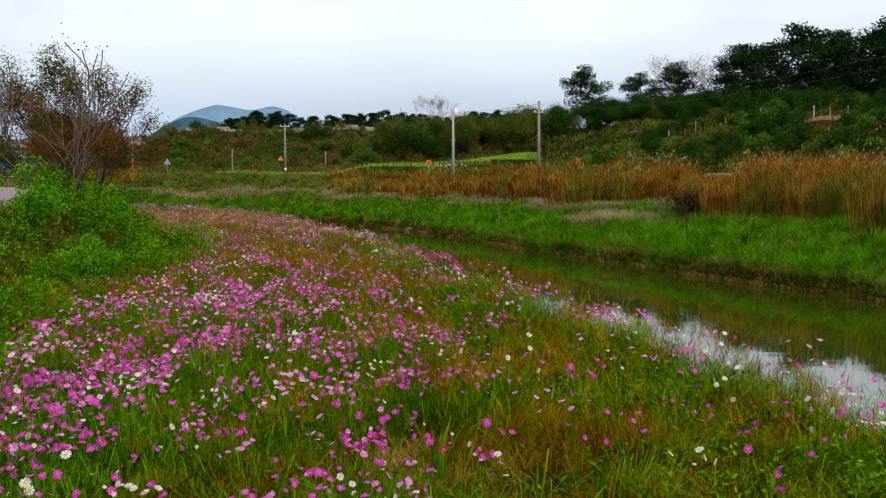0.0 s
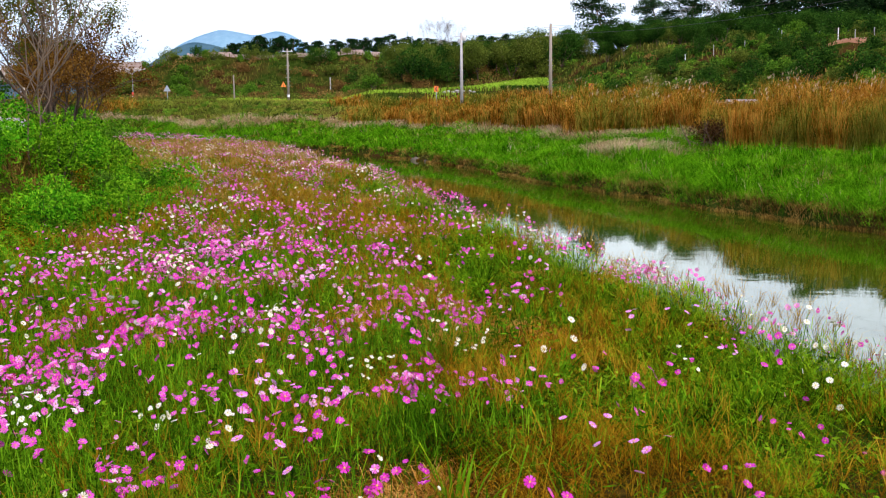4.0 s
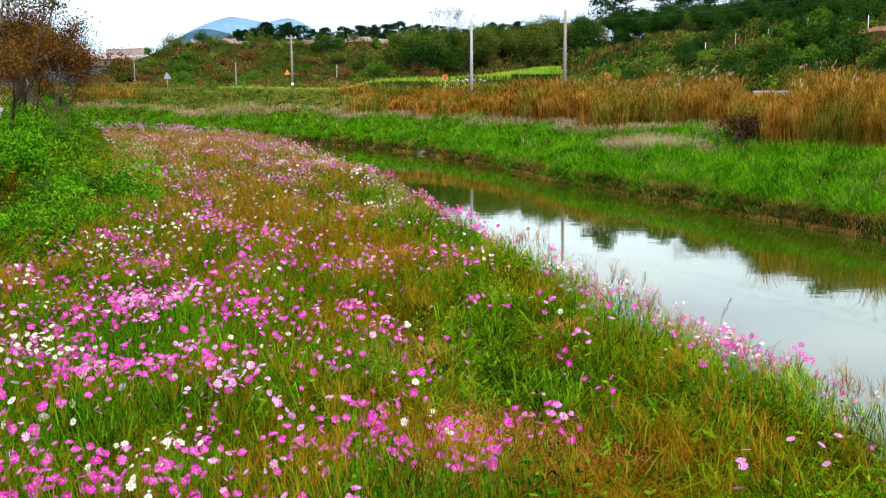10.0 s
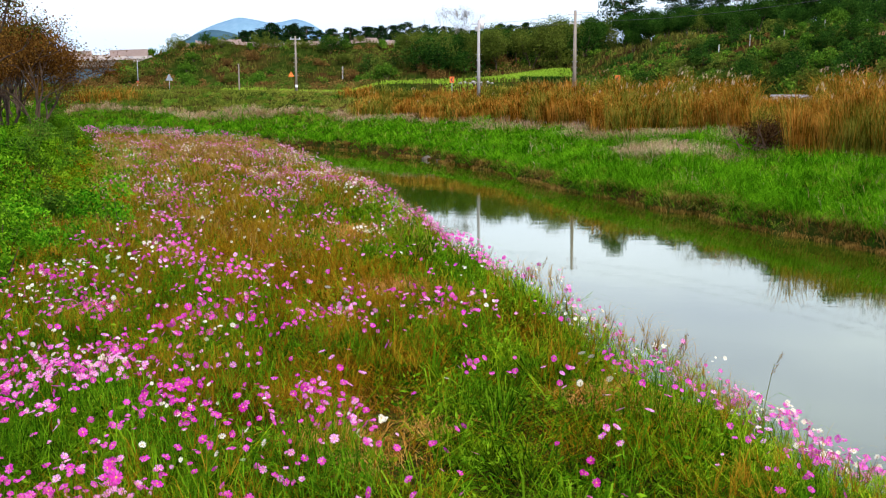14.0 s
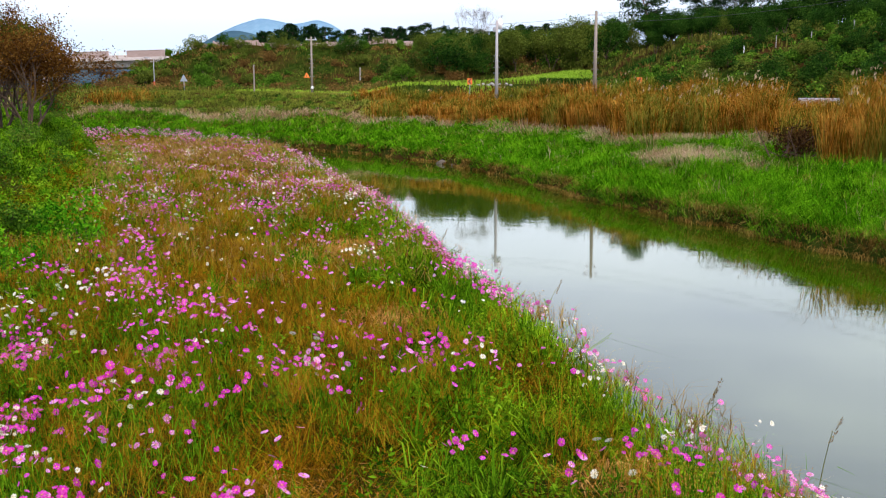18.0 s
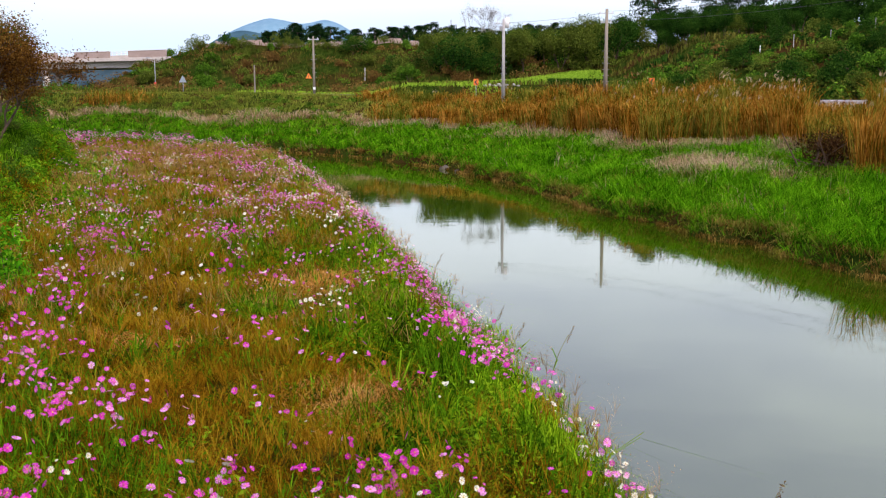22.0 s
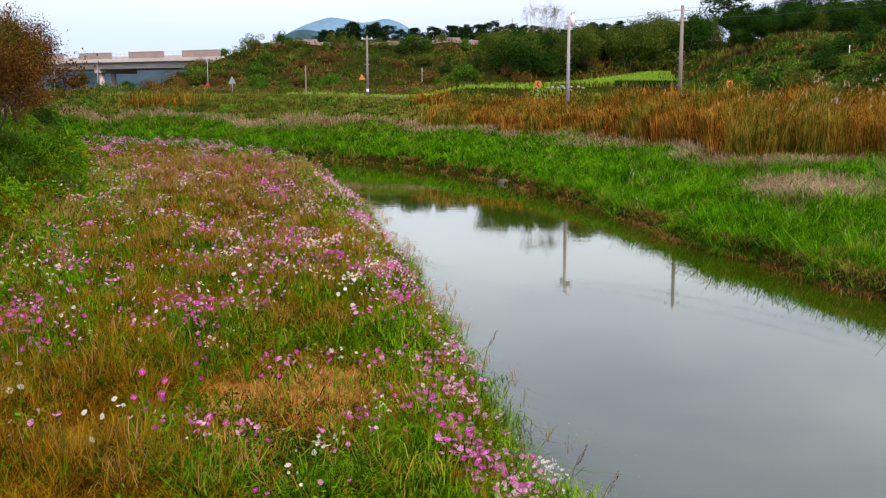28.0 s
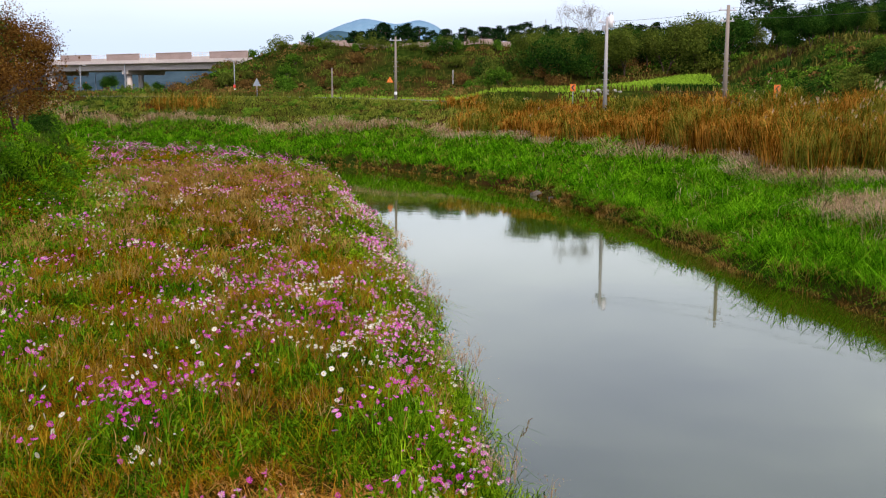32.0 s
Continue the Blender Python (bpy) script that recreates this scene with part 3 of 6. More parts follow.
def flower_density(xy):
    x, y = xy[:, 0], xy[:, 1]
    n, t = on_bank(xy)
    rim = sm(1 - np.abs(n - 0.9) / 1.1)
    left = sm((5.2 - t) / 4.2) * sm((30 - y) / 12)
    front = sm(1.15 - np.hypot((x + 4.4) / 4.6, (y - 13.5) / 10.5)) * 2.3
    band = sm(1.1 - np.hypot((x + 6.2) / 6.0, (y - 44) / 12)) * 0.85
    far = 0.20 * sm((y - 44) / 14)
    patch = sm(0.26 + 1.4 * waves(x, y, 2.4, 77)) * (0.12 + 1.25 * sm(0.30 + 1.9 * waves(x, y, 0.9, 76)))
    v = 0.28 - 0.18 * sm((x + 0.5) / 2) * sm((16 - y) / 3) + 3.0 * rim * sm(0.25 + 0.8 * waves(x, y, 2.6, 78)) + 0.9 * left + front + band + far
    return v * (0.07 + 0.16 * sm((16 - y) / 4) * sm((-x - 0.5) / 3) + 1.5 * patch) * (1 - 0.92 * near_straw(xy)) * (n > 0.25) * sm((t - 0.75 * sm((34 - y) / 6) - 0.7 * sm((y - 20.5) / 3) * sm((31.5 - y) / 3) + 0.3) / 0.8) * sm((y - 2) / 5)


def mound(x, y):
    """How the growth on the bank bulges in bushy clumps, 0 to 1."""
    return sm(0.5 + 0.75 * waves(x, y, 1.5, 23) + 0.4 * waves(x, y, 0.6, 24))


def stuff(ob, label, category):
    return tagged(ob, label, category, kind="stuff")


# coarse grass behind the start and along the dike, out of the near belts
back = scatter(-26, 14, -14, 4, 4, 99)
n, t = on_bank(back)
back = back[(n > 0.1) & (np.abs(t + 6.3) > 1.4)]
bx, ba = tufts(back, 9, 0.2, 98)
stuff(blades("bank_grass", bx, 0.32, 0.05, 1.4, GRASS_GREEN, 97, az=ba, droop=0.4), "green tufted grass on the upper bank", "grass")

# meadow grass by belts, finer where the drone passes near
for i, (y0, y1, dens, wid) in enumerate([(3, 8.5, 12, 0.010), (8.5, 16, 38, 0.0075), (16, 27, 34, 0.009), (27, 40, 26, 0.0115), (40, 62, 13, 0.018), (62, 100, 5, 0.036)]):
    xw = (-12, 9) if y1 < 45 else (-34, 1)
    xy = scatter(*xw, y0, y1, dens, 100 + i)
    n, t = on_bank(xy)
    xy = xy[(n > 0.15) & (t > -1.2)]
    n, t = on_bank(xy)
    br, st = brownness(xy) * (0.55 + 0.45 * sm(n / 4.5)) * (1 - 0.4 * np.minimum(flower_density(xy), 1)), near_straw(xy)
    rim = sm(1.1 - n / 2.6)
    green = keep_where(xy, (0.87 - 0.80 * br + 0.3 * rim) * (1 - 0.95 * st), 1)
    brown = keep_where(xy, (0.02 + 0.70 * br) * (1 - (0.3 + 0.45 * sm((y0 - 14) / 8)) * rim) * (1 - 0.6 * st), 2)
    straw = keep_where(xy, 0.9 * st, 3)
    size = np.repeat(np.random.RandomState(30 + i).uniform(0.5, 1.5, len(green)), 18)
    gx, ga = tufts(green, 18, 0.15, 81 + i)
    hg = (0.30 + 0.10 * waves(gx[:, 0], gx[:, 1], 2.2, 31) + 0.07 * waves(gx[:, 0], gx[:, 1], 0.8, 33)) * size * (0.55 + 0.95 * mound(gx[:, 0], gx[:, 1]))
    stuff(blades("meadow_grass", gx, hg, wid * 1.2, 1.7, GRASS_GREEN, 41 + i, az=ga, droop=0.52), "green tufted meadow grass among the flowers on the bank", "grass")
    bx, ba = tufts(brown, 32, 0.22, 86 + i)
    hb = (0.26 + 0.09 * waves(bx[:, 0], bx[:, 1], 2.0, 32)) * (0.55 + 0.95 * mound(bx[:, 0], bx[:, 1])) * np.repeat(np.random.RandomState(35 + i).uniform(0.6, 1.5, len(brown)), 32)
    stuff(blades("brown_meadow_grass", bx, hb, wid * 0.55, 2.2, GRASS_BROWN, 51 + i, az=ba, droop=0.55), "reddish-brown autumn grass gone to seed", "grass")
    if len(straw):
        sx, sa = tufts(straw, 18, 0.2, 91 + i)
        stuff(blades("straw_grass", sx, 0.22, wid, 2.0, STRAW, 61 + i, droop=0.42), "flattened pale orange dry grass in patches", "grass")

# broad arching blades that stand out of the green patches
bb = scatter(-11, 8, 5, 42, 4.5, 132)
n, t = on_bank(bb)
bb = keep_where(bb[(n > 0.3) & (t > 0)], (0.85 * near_spots(bb[(n > 0.3) & (t > 0)], GREEN_SPOTS) + 0.14) * (1 - near_straw(bb[(n > 0.3) & (t > 0)])), 133)
bx, ba = tufts(bb, 11, 0.12, 134)
stuff(blades("broad_grass", bx, 0.52, 0.017, 1.3, FEATHER, 135, az=ba, droop=0.5), "bright green broad-bladed grass arching over the meadow", "grass")

# fine seed heads of the brown grass: a few hair-thin twigs at each culm's top
culm = scatter(-11, 6, 8.5, 48, 52, 131)
n, t = on_bank(culm)
culm = keep_where(culm[(n > 0.5) & (t > 0)], 0.85 * brownness(culm[(n > 0.5) & (t > 0)]) * (1 - near_straw(culm[(n > 0.5) & (t > 0)])), 5)
top_z = ground_z(culm[:, 0], culm[:, 1]) + 0.2 + 0.4 * mound(culm[:, 0], culm[:, 1]) + 0.3 * near_spots(culm, BROWN_SPOTS) * sm((26 - culm[:, 1]) / 6) + np.random.RandomState(9).uniform(0, 0.18, len(culm))
twig_xy, twig_z = np.repeat(culm, 7, 0), np.repeat(top_z, 7)
culm = scatter(-24, 3, 27, 74, 13, 136)
n, t = on_bank(culm)
culm = culm[(n > 0.6) & (t > 0)]
culm = keep_where(culm, (0.25 + 0.75 * brownness(culm)) * (1 - near_straw(culm)), 137)
far_z = np.repeat(ground_z(culm[:, 0], culm[:, 1]) + 0.25 + 0.45 * mound(culm[:, 0], culm[:, 1]), 5)
far_xy = np.repeat(culm, 5, 0) + np.random.RandomState(138).normal(0, 0.06, (len(culm) * 5, 2))
stuff(blades("seed_heads", far_xy, 0.26, 0.007 + 0.008 * sm((far_xy[:, 1] - 30) / 30), 1.2, SEED_PALE, 139, z=far_z, droop=0.25), "pale pinkish-brown seed heads over the farther bank", "grass")
stuff(blades("seed_heads", twig_xy, 0.24, 0.0034 + 0.004 * sm((twig_xy[:, 1] - 18) / 30), 1.1, SEED_HAZE, 71, z=twig_z, droop=0.2), "hazy fine brown seed heads over the grass", "grass")


def flowers(name, xy, z, radius, mat, seed, petals=8, notched=True):
    """Cosmos heads: petals in a shallow cup round a yellow disc, with notched tips on the near ones."""
    r = np.random.RandomState(seed)
    n = len(xy)
    tmpl, faces = [], []
    for k in range(petals):
        a = 2 * math.pi * k / petals
        hw = math.pi / petals
        for da, rr, zz in ((0, 0.06, 0.0), (-hw * 0.86, 0.60, 0.12), (-hw * 0.60, 0.98 - 0.20 * (k % 3 == 1), 0.10 + 0.14 * (k % 2)), (0, 0.84, 0.15), (hw * 0.58, 1.0 - 0.24 * (k % 4 == 2), 0.06 + 0.16 * (k % 3 == 0)), (hw * 0.84, 0.60, 0.16))[::1 if notched else 2]:
            tmpl.append((rr * math.cos(a + da), rr * math.sin(a + da), zz))
        faces.append(list(range(len(tmpl) - (6 if notched else 3), len(tmpl))))
    c0 = len(tmpl)
    for k in range(6):
        tmpl.append((0.16 * math.cos(k * math.pi / 3), 0.16 * math.sin(k * math.pi / 3), 0.09 + 0.05 * (k % 2)))
    tmpl, faces = np.array(tmpl), np.array(faces)
    m = len(tmpl)
    rad = radius * r.uniform(0.5, 1.2, n)
    az, tilt, spin = r.normal(-1.4, 1.1, n), np.abs(r.normal(0.68, 0.42, n)), r.uniform(0, 6.28, n)
    ca, sa = np.cos(spin)[:, None], np.sin(spin)[:, None]
    px, py = tmpl[:, 0] * ca - tmpl[:, 1] * sa, tmpl[:, 0] * sa + tmpl[:, 1] * ca
    pz = np.broadcast_to(tmpl[:, 2], px.shape)
    ct, st = np.cos(tilt)[:, None], np.sin(tilt)[:, None]
    qx, qz = px * ct + pz * st, -px * st + pz * ct
    cz, sz = np.cos(az)[:, None], np.sin(az)[:, None]
    wx, wy = qx * cz - py * sz, qx * sz + py * cz
    v = np.stack([wx, wy, qz], -1) * rad[:, None, None] + np.column_stack([xy, z])[:, None, :]
    off = (np.arange(n) * m)[:, None, None]
    f6 = (faces[None] + off).reshape(-1, faces.shape[1])
    c6 = (np.arange(c0, c0 + 6)[None, None, :] + off).reshape(-1, 6)
    idx = np.concatenate([np.zeros(len(f6)), np.ones(len(c6))])
    return mesh_object(name, v.reshape(-1, 3), [f6, c6], [mat, POLLEN], mat_index=idx)


FLOWER_RADIUS = 0.0335
fl = np.concatenate([scatter(-12, 9, 2, 45, 40, 201), scatter(-34, 1, 45, 98, 26, 202)])
fl = keep_where(fl, np.minimum(flower_density(fl), 1.6) * (0.72 + 0.12 * sm((30 - fl[:, 1]) / 8) - 0.25 * sm((fl[:, 1] - 52) / 14)), 203)
edge = scatter(-20, 9, 8, 64, 26, 207)
n = inland(edge[:, 0], edge[:, 1])
edge = edge[(n > 0.05) & (n < 0.75 + 0.7 * sm((edge[:, 1] - 28) / 8))]
edge = keep_where(edge, (0.1 + 0.9 * sm(0.35 + 1.5 * waves(edge[:, 0], edge[:, 1], 1.7, 208))), 208)
fl = np.concatenate([fl, edge])
fr = np.random.RandomState(206)
heads_on = np.where(fr.uniform(size=len(fl)) < 0.55, fr.randint(1, 4, len(fl)), fr.randint(4, 9, len(fl)))
heads_on = np.where(fr.uniform(size=len(fl)) < 0.22, 0, heads_on)
plant_hue = 0.22 + 0.56 * fr.uniform(size=len(fl)) + 0.42 * waves(fl[:, 0], fl[:, 1], 1.2, 79)
plant_white = 0.16 * sm(1.4 - inland(fl[:, 0], fl[:, 1])) + 0.5 * sm(1.6 * waves(fl[:, 0], fl[:, 1], 1.3, 80) - 0.35) + 0.16 * sm((fl[:, 1] - 32) / 8) * sm((66 - fl[:, 1]) / 8)
spread_on = np.repeat(0.055 + 0.013 * heads_on, heads_on)
hue, whiter = np.repeat(plant_hue, heads_on), np.repeat(plant_white, heads_on)
fl = np.repeat(fl, heads_on, 0)
fl = fl + fr.normal(0, 1, fl.shape) * spread_on[:, None]
hue = hue + fr.normal(0, 0.06, len(fl))
ok = inland(fl[:, 0], fl[:, 1]) > 0.1
fl, hue, whiter = fl[ok], hue[ok], whiter[ok]
nf = inland(fl[:, 0], fl[:, 1])
pinker = 0.26 * sm(1 - nf / 2.0) + 0.14 * sm((fl[:, 1] - 30) / 16)
rise = 0.42 + 0.36 * mound(fl[:, 0], fl[:, 1]) + 0.16 * sm(1.3 - nf) * sm((30 - fl[:, 1]) / 8) + np.random.RandomState(205).uniform(0, 0.18, len(fl))
tall = ground_z(fl[:, 0], fl[:, 1]) + rise
grow = 1 + 0.03 * sm((fl[:, 1] - 12) / 14) + 0.22 * sm((fl[:, 1] - 40) / 22)
kind_w = hue < 0.08 + whiter
kind_m = (~kind_w) & (hue < 0.78 - pinker)
kind_c = (~kind_w) & (~kind_m) & (hue > 1.10)
kind_p = ~(kind_w | kind_m | kind_c)
for nm, pick, mat, what in (("white_cosmos", kind_w, PETAL_WHITE, "white"), ("magenta_cosmos", kind_m, PETAL_MAGENTA, "magenta"), ("pink_cosmos", kind_p, PETAL_PINK, "pale pink"), ("crimson_cosmos", kind_c, PETAL_CRIMSON, "dark crimson")):
    for close in (True, False):
        some = pick & ((fl[:, 1] < 30) == close)
        ob = flowers(nm, fl[some], tall[some], FLOWER_RADIUS * grow[some] * (1.0 if close else 0.96) * (0.86 if what == "white" else 1.0), mat, 210 + len(nm), notched=close)
        stuff(ob, what + " cosmos flowers in drifts over the river bank", "flowers")
stem_w = 0.004 + 0.006 * sm((fl[:, 1] - 20) / 40)
stuff(blades("cosmos_stems", fl + np.random.RandomState(6).normal(0, 0.02, fl.shape), (tall - ground_z(fl[:, 0], fl[:, 1])) * 1.12, stem_w * 0.55, 0.3, COSMOS_LEAF, 220), "thin green stems of the cosmos flowers", "flowers")
# feathery cosmos leaves: thin green threads round the stems
near, mid = np.flatnonzero(fl[:, 1] < 26), np.flatnonzero((fl[:, 1] >= 26) & (fl[:, 1] < 48))
which = np.concatenate([np.repeat(near, 11), np.repeat(mid, 6)])
thread = fl[which] + np.random.RandomState(7).normal(0, 0.13, (len(which), 2))
tz = ground_z(thread[:, 0], thread[:, 1]) + rise[which] * np.random.RandomState(8).uniform(0.1, 0.8, len(which))
stuff(blades("cosmos_foliage", thread, 0.20, 0.006 + 0.008 * sm((thread[:, 1] - 20) / 20), 0.9, COSMOS_LEAF, 221, z=tz), "feathery bright green cosmos leaves", "foliage")

# bushy lime-green leaf threads under the flowers along the water edge
lime = np.concatenate([scatter(-14, 9, 8, 48, 30, 222), scatter(0, 9, 8, 19, 24, 226)])
n = inland(lime[:, 0], lime[:, 1])
lime = lime[(n > -0.05) & (n < 1.4)]
lime = keep_where(lime, 0.2 + 0.8 * sm(0.55 + 1.2 * waves(lime[:, 0], lime[:, 1], 1.5, 223)), 223)
lr = np.random.RandomState(224)
thread = np.repeat(lime, 30, 0) + lr.normal(0, 0.13, (len(lime) * 30, 2))
tz = np.maximum(ground_z(thread[:, 0], thread[:, 1]), 0.0) + (0.36 + 0.36 * mound(thread[:, 0], thread[:, 1])) * lr.uniform(0.0, 1.0, len(thread)) ** 0.7
stuff(blades("rim_foliage", thread, 0.17, 0.0075 + 0.007 * sm((thread[:, 1] - 18) / 20), 1.0, RIM_LEAF, 225, z=tz), "bushy lime-green cosmos leaves along the water edge", "foliage")

# overhanging grass along the near water edge
edge = scatter(-30, 9, 3, 90, 60, 140)
n, t = on_bank(edge)
edge = edge[(n > -0.25) & (n < 0.9)]
far_w = 0.010 + 0.02 * sm((edge[:, 1] - 20) / 50)
stuff(blades("shore_grass", edge, 0.40, far_w * 0.8, 1.5, FEATHER, 141, droop=0.45, z=np.maximum(ground_z(edge[:, 0], edge[:, 1]), -0.1)), "light green grass that hangs over the water", "grass")

# thin seed heads leaning out over the water from the near edge
rim = scatter(-14, 7, 10, 60, 20, 145)
n, t = on_bank(rim)
rim = rim[(n > -0.05) & (n < 0.55)]
rim = keep_where(rim, (0.08 + 0.72 * sm((rim[:, 1] - 20) / 5)) * (0.25 + 0.75 * sm(0.45 + 1.2 * waves(rim[:, 0], rim[:, 1], 2.2, 146))), 146)
rh = np.random.RandomState(147).uniform(0.5, 0.95, len(rim))
ra = np.random.RandomState(148).normal(0.15, 0.6, len(rim))
rz = np.maximum(ground_z(rim[:, 0], rim[:, 1]), 0.05)
rw = 0.0035 + 0.006 * sm((rim[:, 1] - 18) / 30)
stuff(blades("rim_seed_stalks", np.repeat(rim, 2, 0), np.repeat(rh, 2), np.repeat(rw, 2), 0.45, GRASS_BROWN, 149, z=np.repeat(rz, 2), az=np.repeat(ra, 2), droop=0.2), "thin brown grass stalks leaning out over the water", "grass")
tip = np.column_stack([rim[:, 0] + np.cos(ra) * rh * 0.36, rim[:, 1] + np.sin(ra) * rh * 0.36, rz + rh * 0.86])
tw = np.repeat(tip, 9, 0)
stuff(blades("rim_seed_twigs", tw[:, :2], 0.28, np.repeat(rw, 9) * 0.7, 0.8, PINK_GRASS, 150, z=tw[:, 2] - 0.08, droop=0.25), "hazy pinkish-brown seed heads over the near water edge", "grass")
sp = np.repeat(tip, 12, 0) + np.random.RandomState(151).normal(0, 1, (len(tip) * 12, 3)) * np.array([0.085, 0.085, 0.09]) + np.array([0, 0, 0.06])
v, q = leaf_cards(sp, 0.009 + 0.011 * sm((sp[:, 1] - 18) / 30), 152, 2.2)
stuff(mesh_object("rim_spikelets", v, [q], PINK_GRASS), "tiny dry spikelets on the overhanging seed heads", "grass")

# leafy weeds bulging over the near water edge, dark underneath
wc = scatter(-30, 9, 9, 90, 9, 142)
n, t = on_bank(wc)
wc = keep_where(wc[(n > 0.05) & (n < 2.0)], sm(1.25 - n[(n > 0.05) & (n < 2.0)] / 1.8), 144)
wr = np.random.RandomState(143)
wl = np.repeat(np.column_stack([wc, np.maximum(ground_z(wc[:, 0], wc[:, 1]), 0)]), 80, 0)
d = wr.normal(size=wl.shape)
d /= np.linalg.norm(d, axis=1)[:, None]
d[:, 2] = np.abs(d[:, 2])
wl = wl + d * np.repeat(wr.uniform(0.18, 0.55, len(wc)) * (0.6 + 0.4 * sm((wc[:, 1] - 20) / 6)), 80)[:, None] * wr.uniform(0.6, 1.0, (len(wl), 1)) * np.array([0.9, 0.9, 1.1])
v, q = leaf_cards(wl, 0.018 + 0.046 * sm((wl[:, 1] - 18) / 55), 144, 2.6, 0.3)
stuff(mesh_object("shore_weeds", v, [q], RIM_LEAF), "leafy green weeds bulging over the near water edge", "weeds")

# far bank: bright lawn-like grass, pinkish seed heads, then tall brown silver grass up to the road
fb = np.concatenate([scatter(2, 30, 26, 48, 66, 150), scatter(-6, 26, 48, 76, 44, 151), scatter(-50, 12, 76, 128, 11, 152), scatter(-125, -50, 92, 140, 3, 148)])
f = far_inland(fb[:, 0], fb[:, 1])
g = side_of(ROAD, fb[:, 0], fb[:, 1])
ok = (f > -0.22) & (g < -4.2)
fb, f, g = fb[ok], f[ok], g[ok]
wid = 0.018 + 0.03 * sm((fb[:, 1] - 30) / 70) + 0.014 * (fb[:, 1] > 76) + 0.05 * sm((-fb[:, 0] - 45) / 20)
split = 8.5 - 1.3 * sm((fb[:, 0] - 1) / 8) + 2.2 * waves(fb[:, 0], fb[:, 1], 7, 91)
west = sm((-fb[:, 0] - 2) / 16)
lip = f < 0.12 + 0.3 * waves(fb[:, 0], fb[:, 1], 1.6, 87)
low = (~lip) & (f < split)
olive = 0.3 + 0.35 * sm((f - 3) / 5) + 0.5 * west * sm((f - 3) / 4) + 0.3 * waves(fb[:, 0], fb[:, 1], 3.0, 86)
u = np.random.RandomState(153).uniform(size=len(fb))
lx, la = tufts(fb[lip], 8, 0.2, 149)
stuff(blades("bank_edge_grass", lx, 0.22, np.repeat(wid[lip], 8), 1.1, BANK_DRY, 154, droop=0.5, z=np.maximum(ground_z(lx[:, 0], lx[:, 1]), 0.02)), "dry brown grass over the cut edge of the far bank", "grass")
hang = fb[(f > 0.05) & (f < 0.55)]
hang = keep_where(hang, 0.15 + 0.85 * sm(0.5 + 1.4 * waves(hang[:, 0], hang[:, 1], 2.2, 85)), 85)
for k, (m, what) in enumerate(((BANK_GREEN, "green"), (BANK_OLIVE, "olive"), (BANK_DRY, "dry straw-coloured"))):
    hx, ha = tufts(hang[k::3][::2] if k == 0 else hang[k::3], 9, 0.16, 189 + k)
    hw = 0.013 + 0.022 * sm((hx[:, 1] - 30) / 70)
    stuff(blades("overhanging_grass", hx, 0.38, hw, 1.7, m, 199 + k, az=ha, droop=0.55, z=np.maximum(ground_z(hx[:, 0], hx[:, 1]), 0.2)), what + " grass hanging over the cut edge of the far bank", "grass")
pick = low & (u > 0.5 * olive)
bw = np.repeat(wid[pick], 8) * 0.66
bx, ba = tufts(fb[pick], 8, 0.24, 158)
bh = (0.42 + 0.17 * waves(bx[:, 0], bx[:, 1], 2.5, 92) + 0.24 * waves(bx[:, 0], bx[:, 1], 1.0, 89)).clip(0.1, 1) * np.repeat(np.random.RandomState(159).uniform(0.5, 1.5, pick.sum()), 8)
stuff(blades("bank_grass", bx, bh * 1.12, bw, 1.7, BANK_GREEN, 155, az=ba, droop=0.5, z=np.maximum(ground_z(bx[:, 0], bx[:, 1]), 0.05)), "lush bright green grass on the far bank", "grass")
pick = (low & (u <= 0.5 * olive)) | ((f >= split) & (u < 0.25 + 0.65 * west))
ox, oa = tufts(fb[pick], 3, 0.25, 187)
stuff(blades("olive_bank_grass", ox, (0.38 + 0.2 * waves(ox[:, 0], ox[:, 1], 1.6, 93)).clip(0.12, 1), np.repeat(wid[pick], 3) * 0.7, 1.1, BANK_OLIVE, 156, az=oa, droop=0.4), "olive and yellowing grass on the far bank", "grass")
u2 = np.random.RandomState(186).uniform(size=len(fb))
dots = low & (u2 < 0.006 + 0.03 * sm(waves(fb[:, 0], fb[:, 1], 3.5, 84)))
sx, sa = tufts(fb[dots], 3, 0.2, 187)
stuff(blades("bank_seed_heads", sx, 0.78, np.repeat(wid[dots], 3) * 0.55, 0.7, PINK_GRASS, 188, az=sa, droop=0.35), "pale seed heads scattered in the far bank's grass", "grass")
rusty = low & (u2 > 0.55) & (waves(fb[:, 0], fb[:, 1], 1.9, 83) > 0.62)
sx, sa = tufts(fb[rusty], 8, 0.22, 182)
stuff(blades("rusty_bank_grass", sx, 0.46, np.repeat(wid[rusty], 8) * 0.6, 1.1, BANK_DRY, 183, az=sa, droop=0.4), "dry brown tufts in the far bank's grass", "grass")
pk = np.abs(f - split + 0.3) < 1.1
pk &= (fb[:, 0] < 10.6) | (fb[:, 1] > 60)
pk &= (waves(fb[:, 0], fb[:, 1], 5, 94) > -0.45 - 0.5 * west) & (u < 0.46 + 0.08 * west)
px, pa = tufts(fb[pk], 6, 0.22, 188)
stuff(blades("seeding_bank_grass", px, 0.82, np.repeat(wid[pk], 6) * 0.5, 1.4, PINK_GRASS, 157, az=pa, droop=0.35), "pale pinkish seed heads at the foot of the tall grass", "grass")

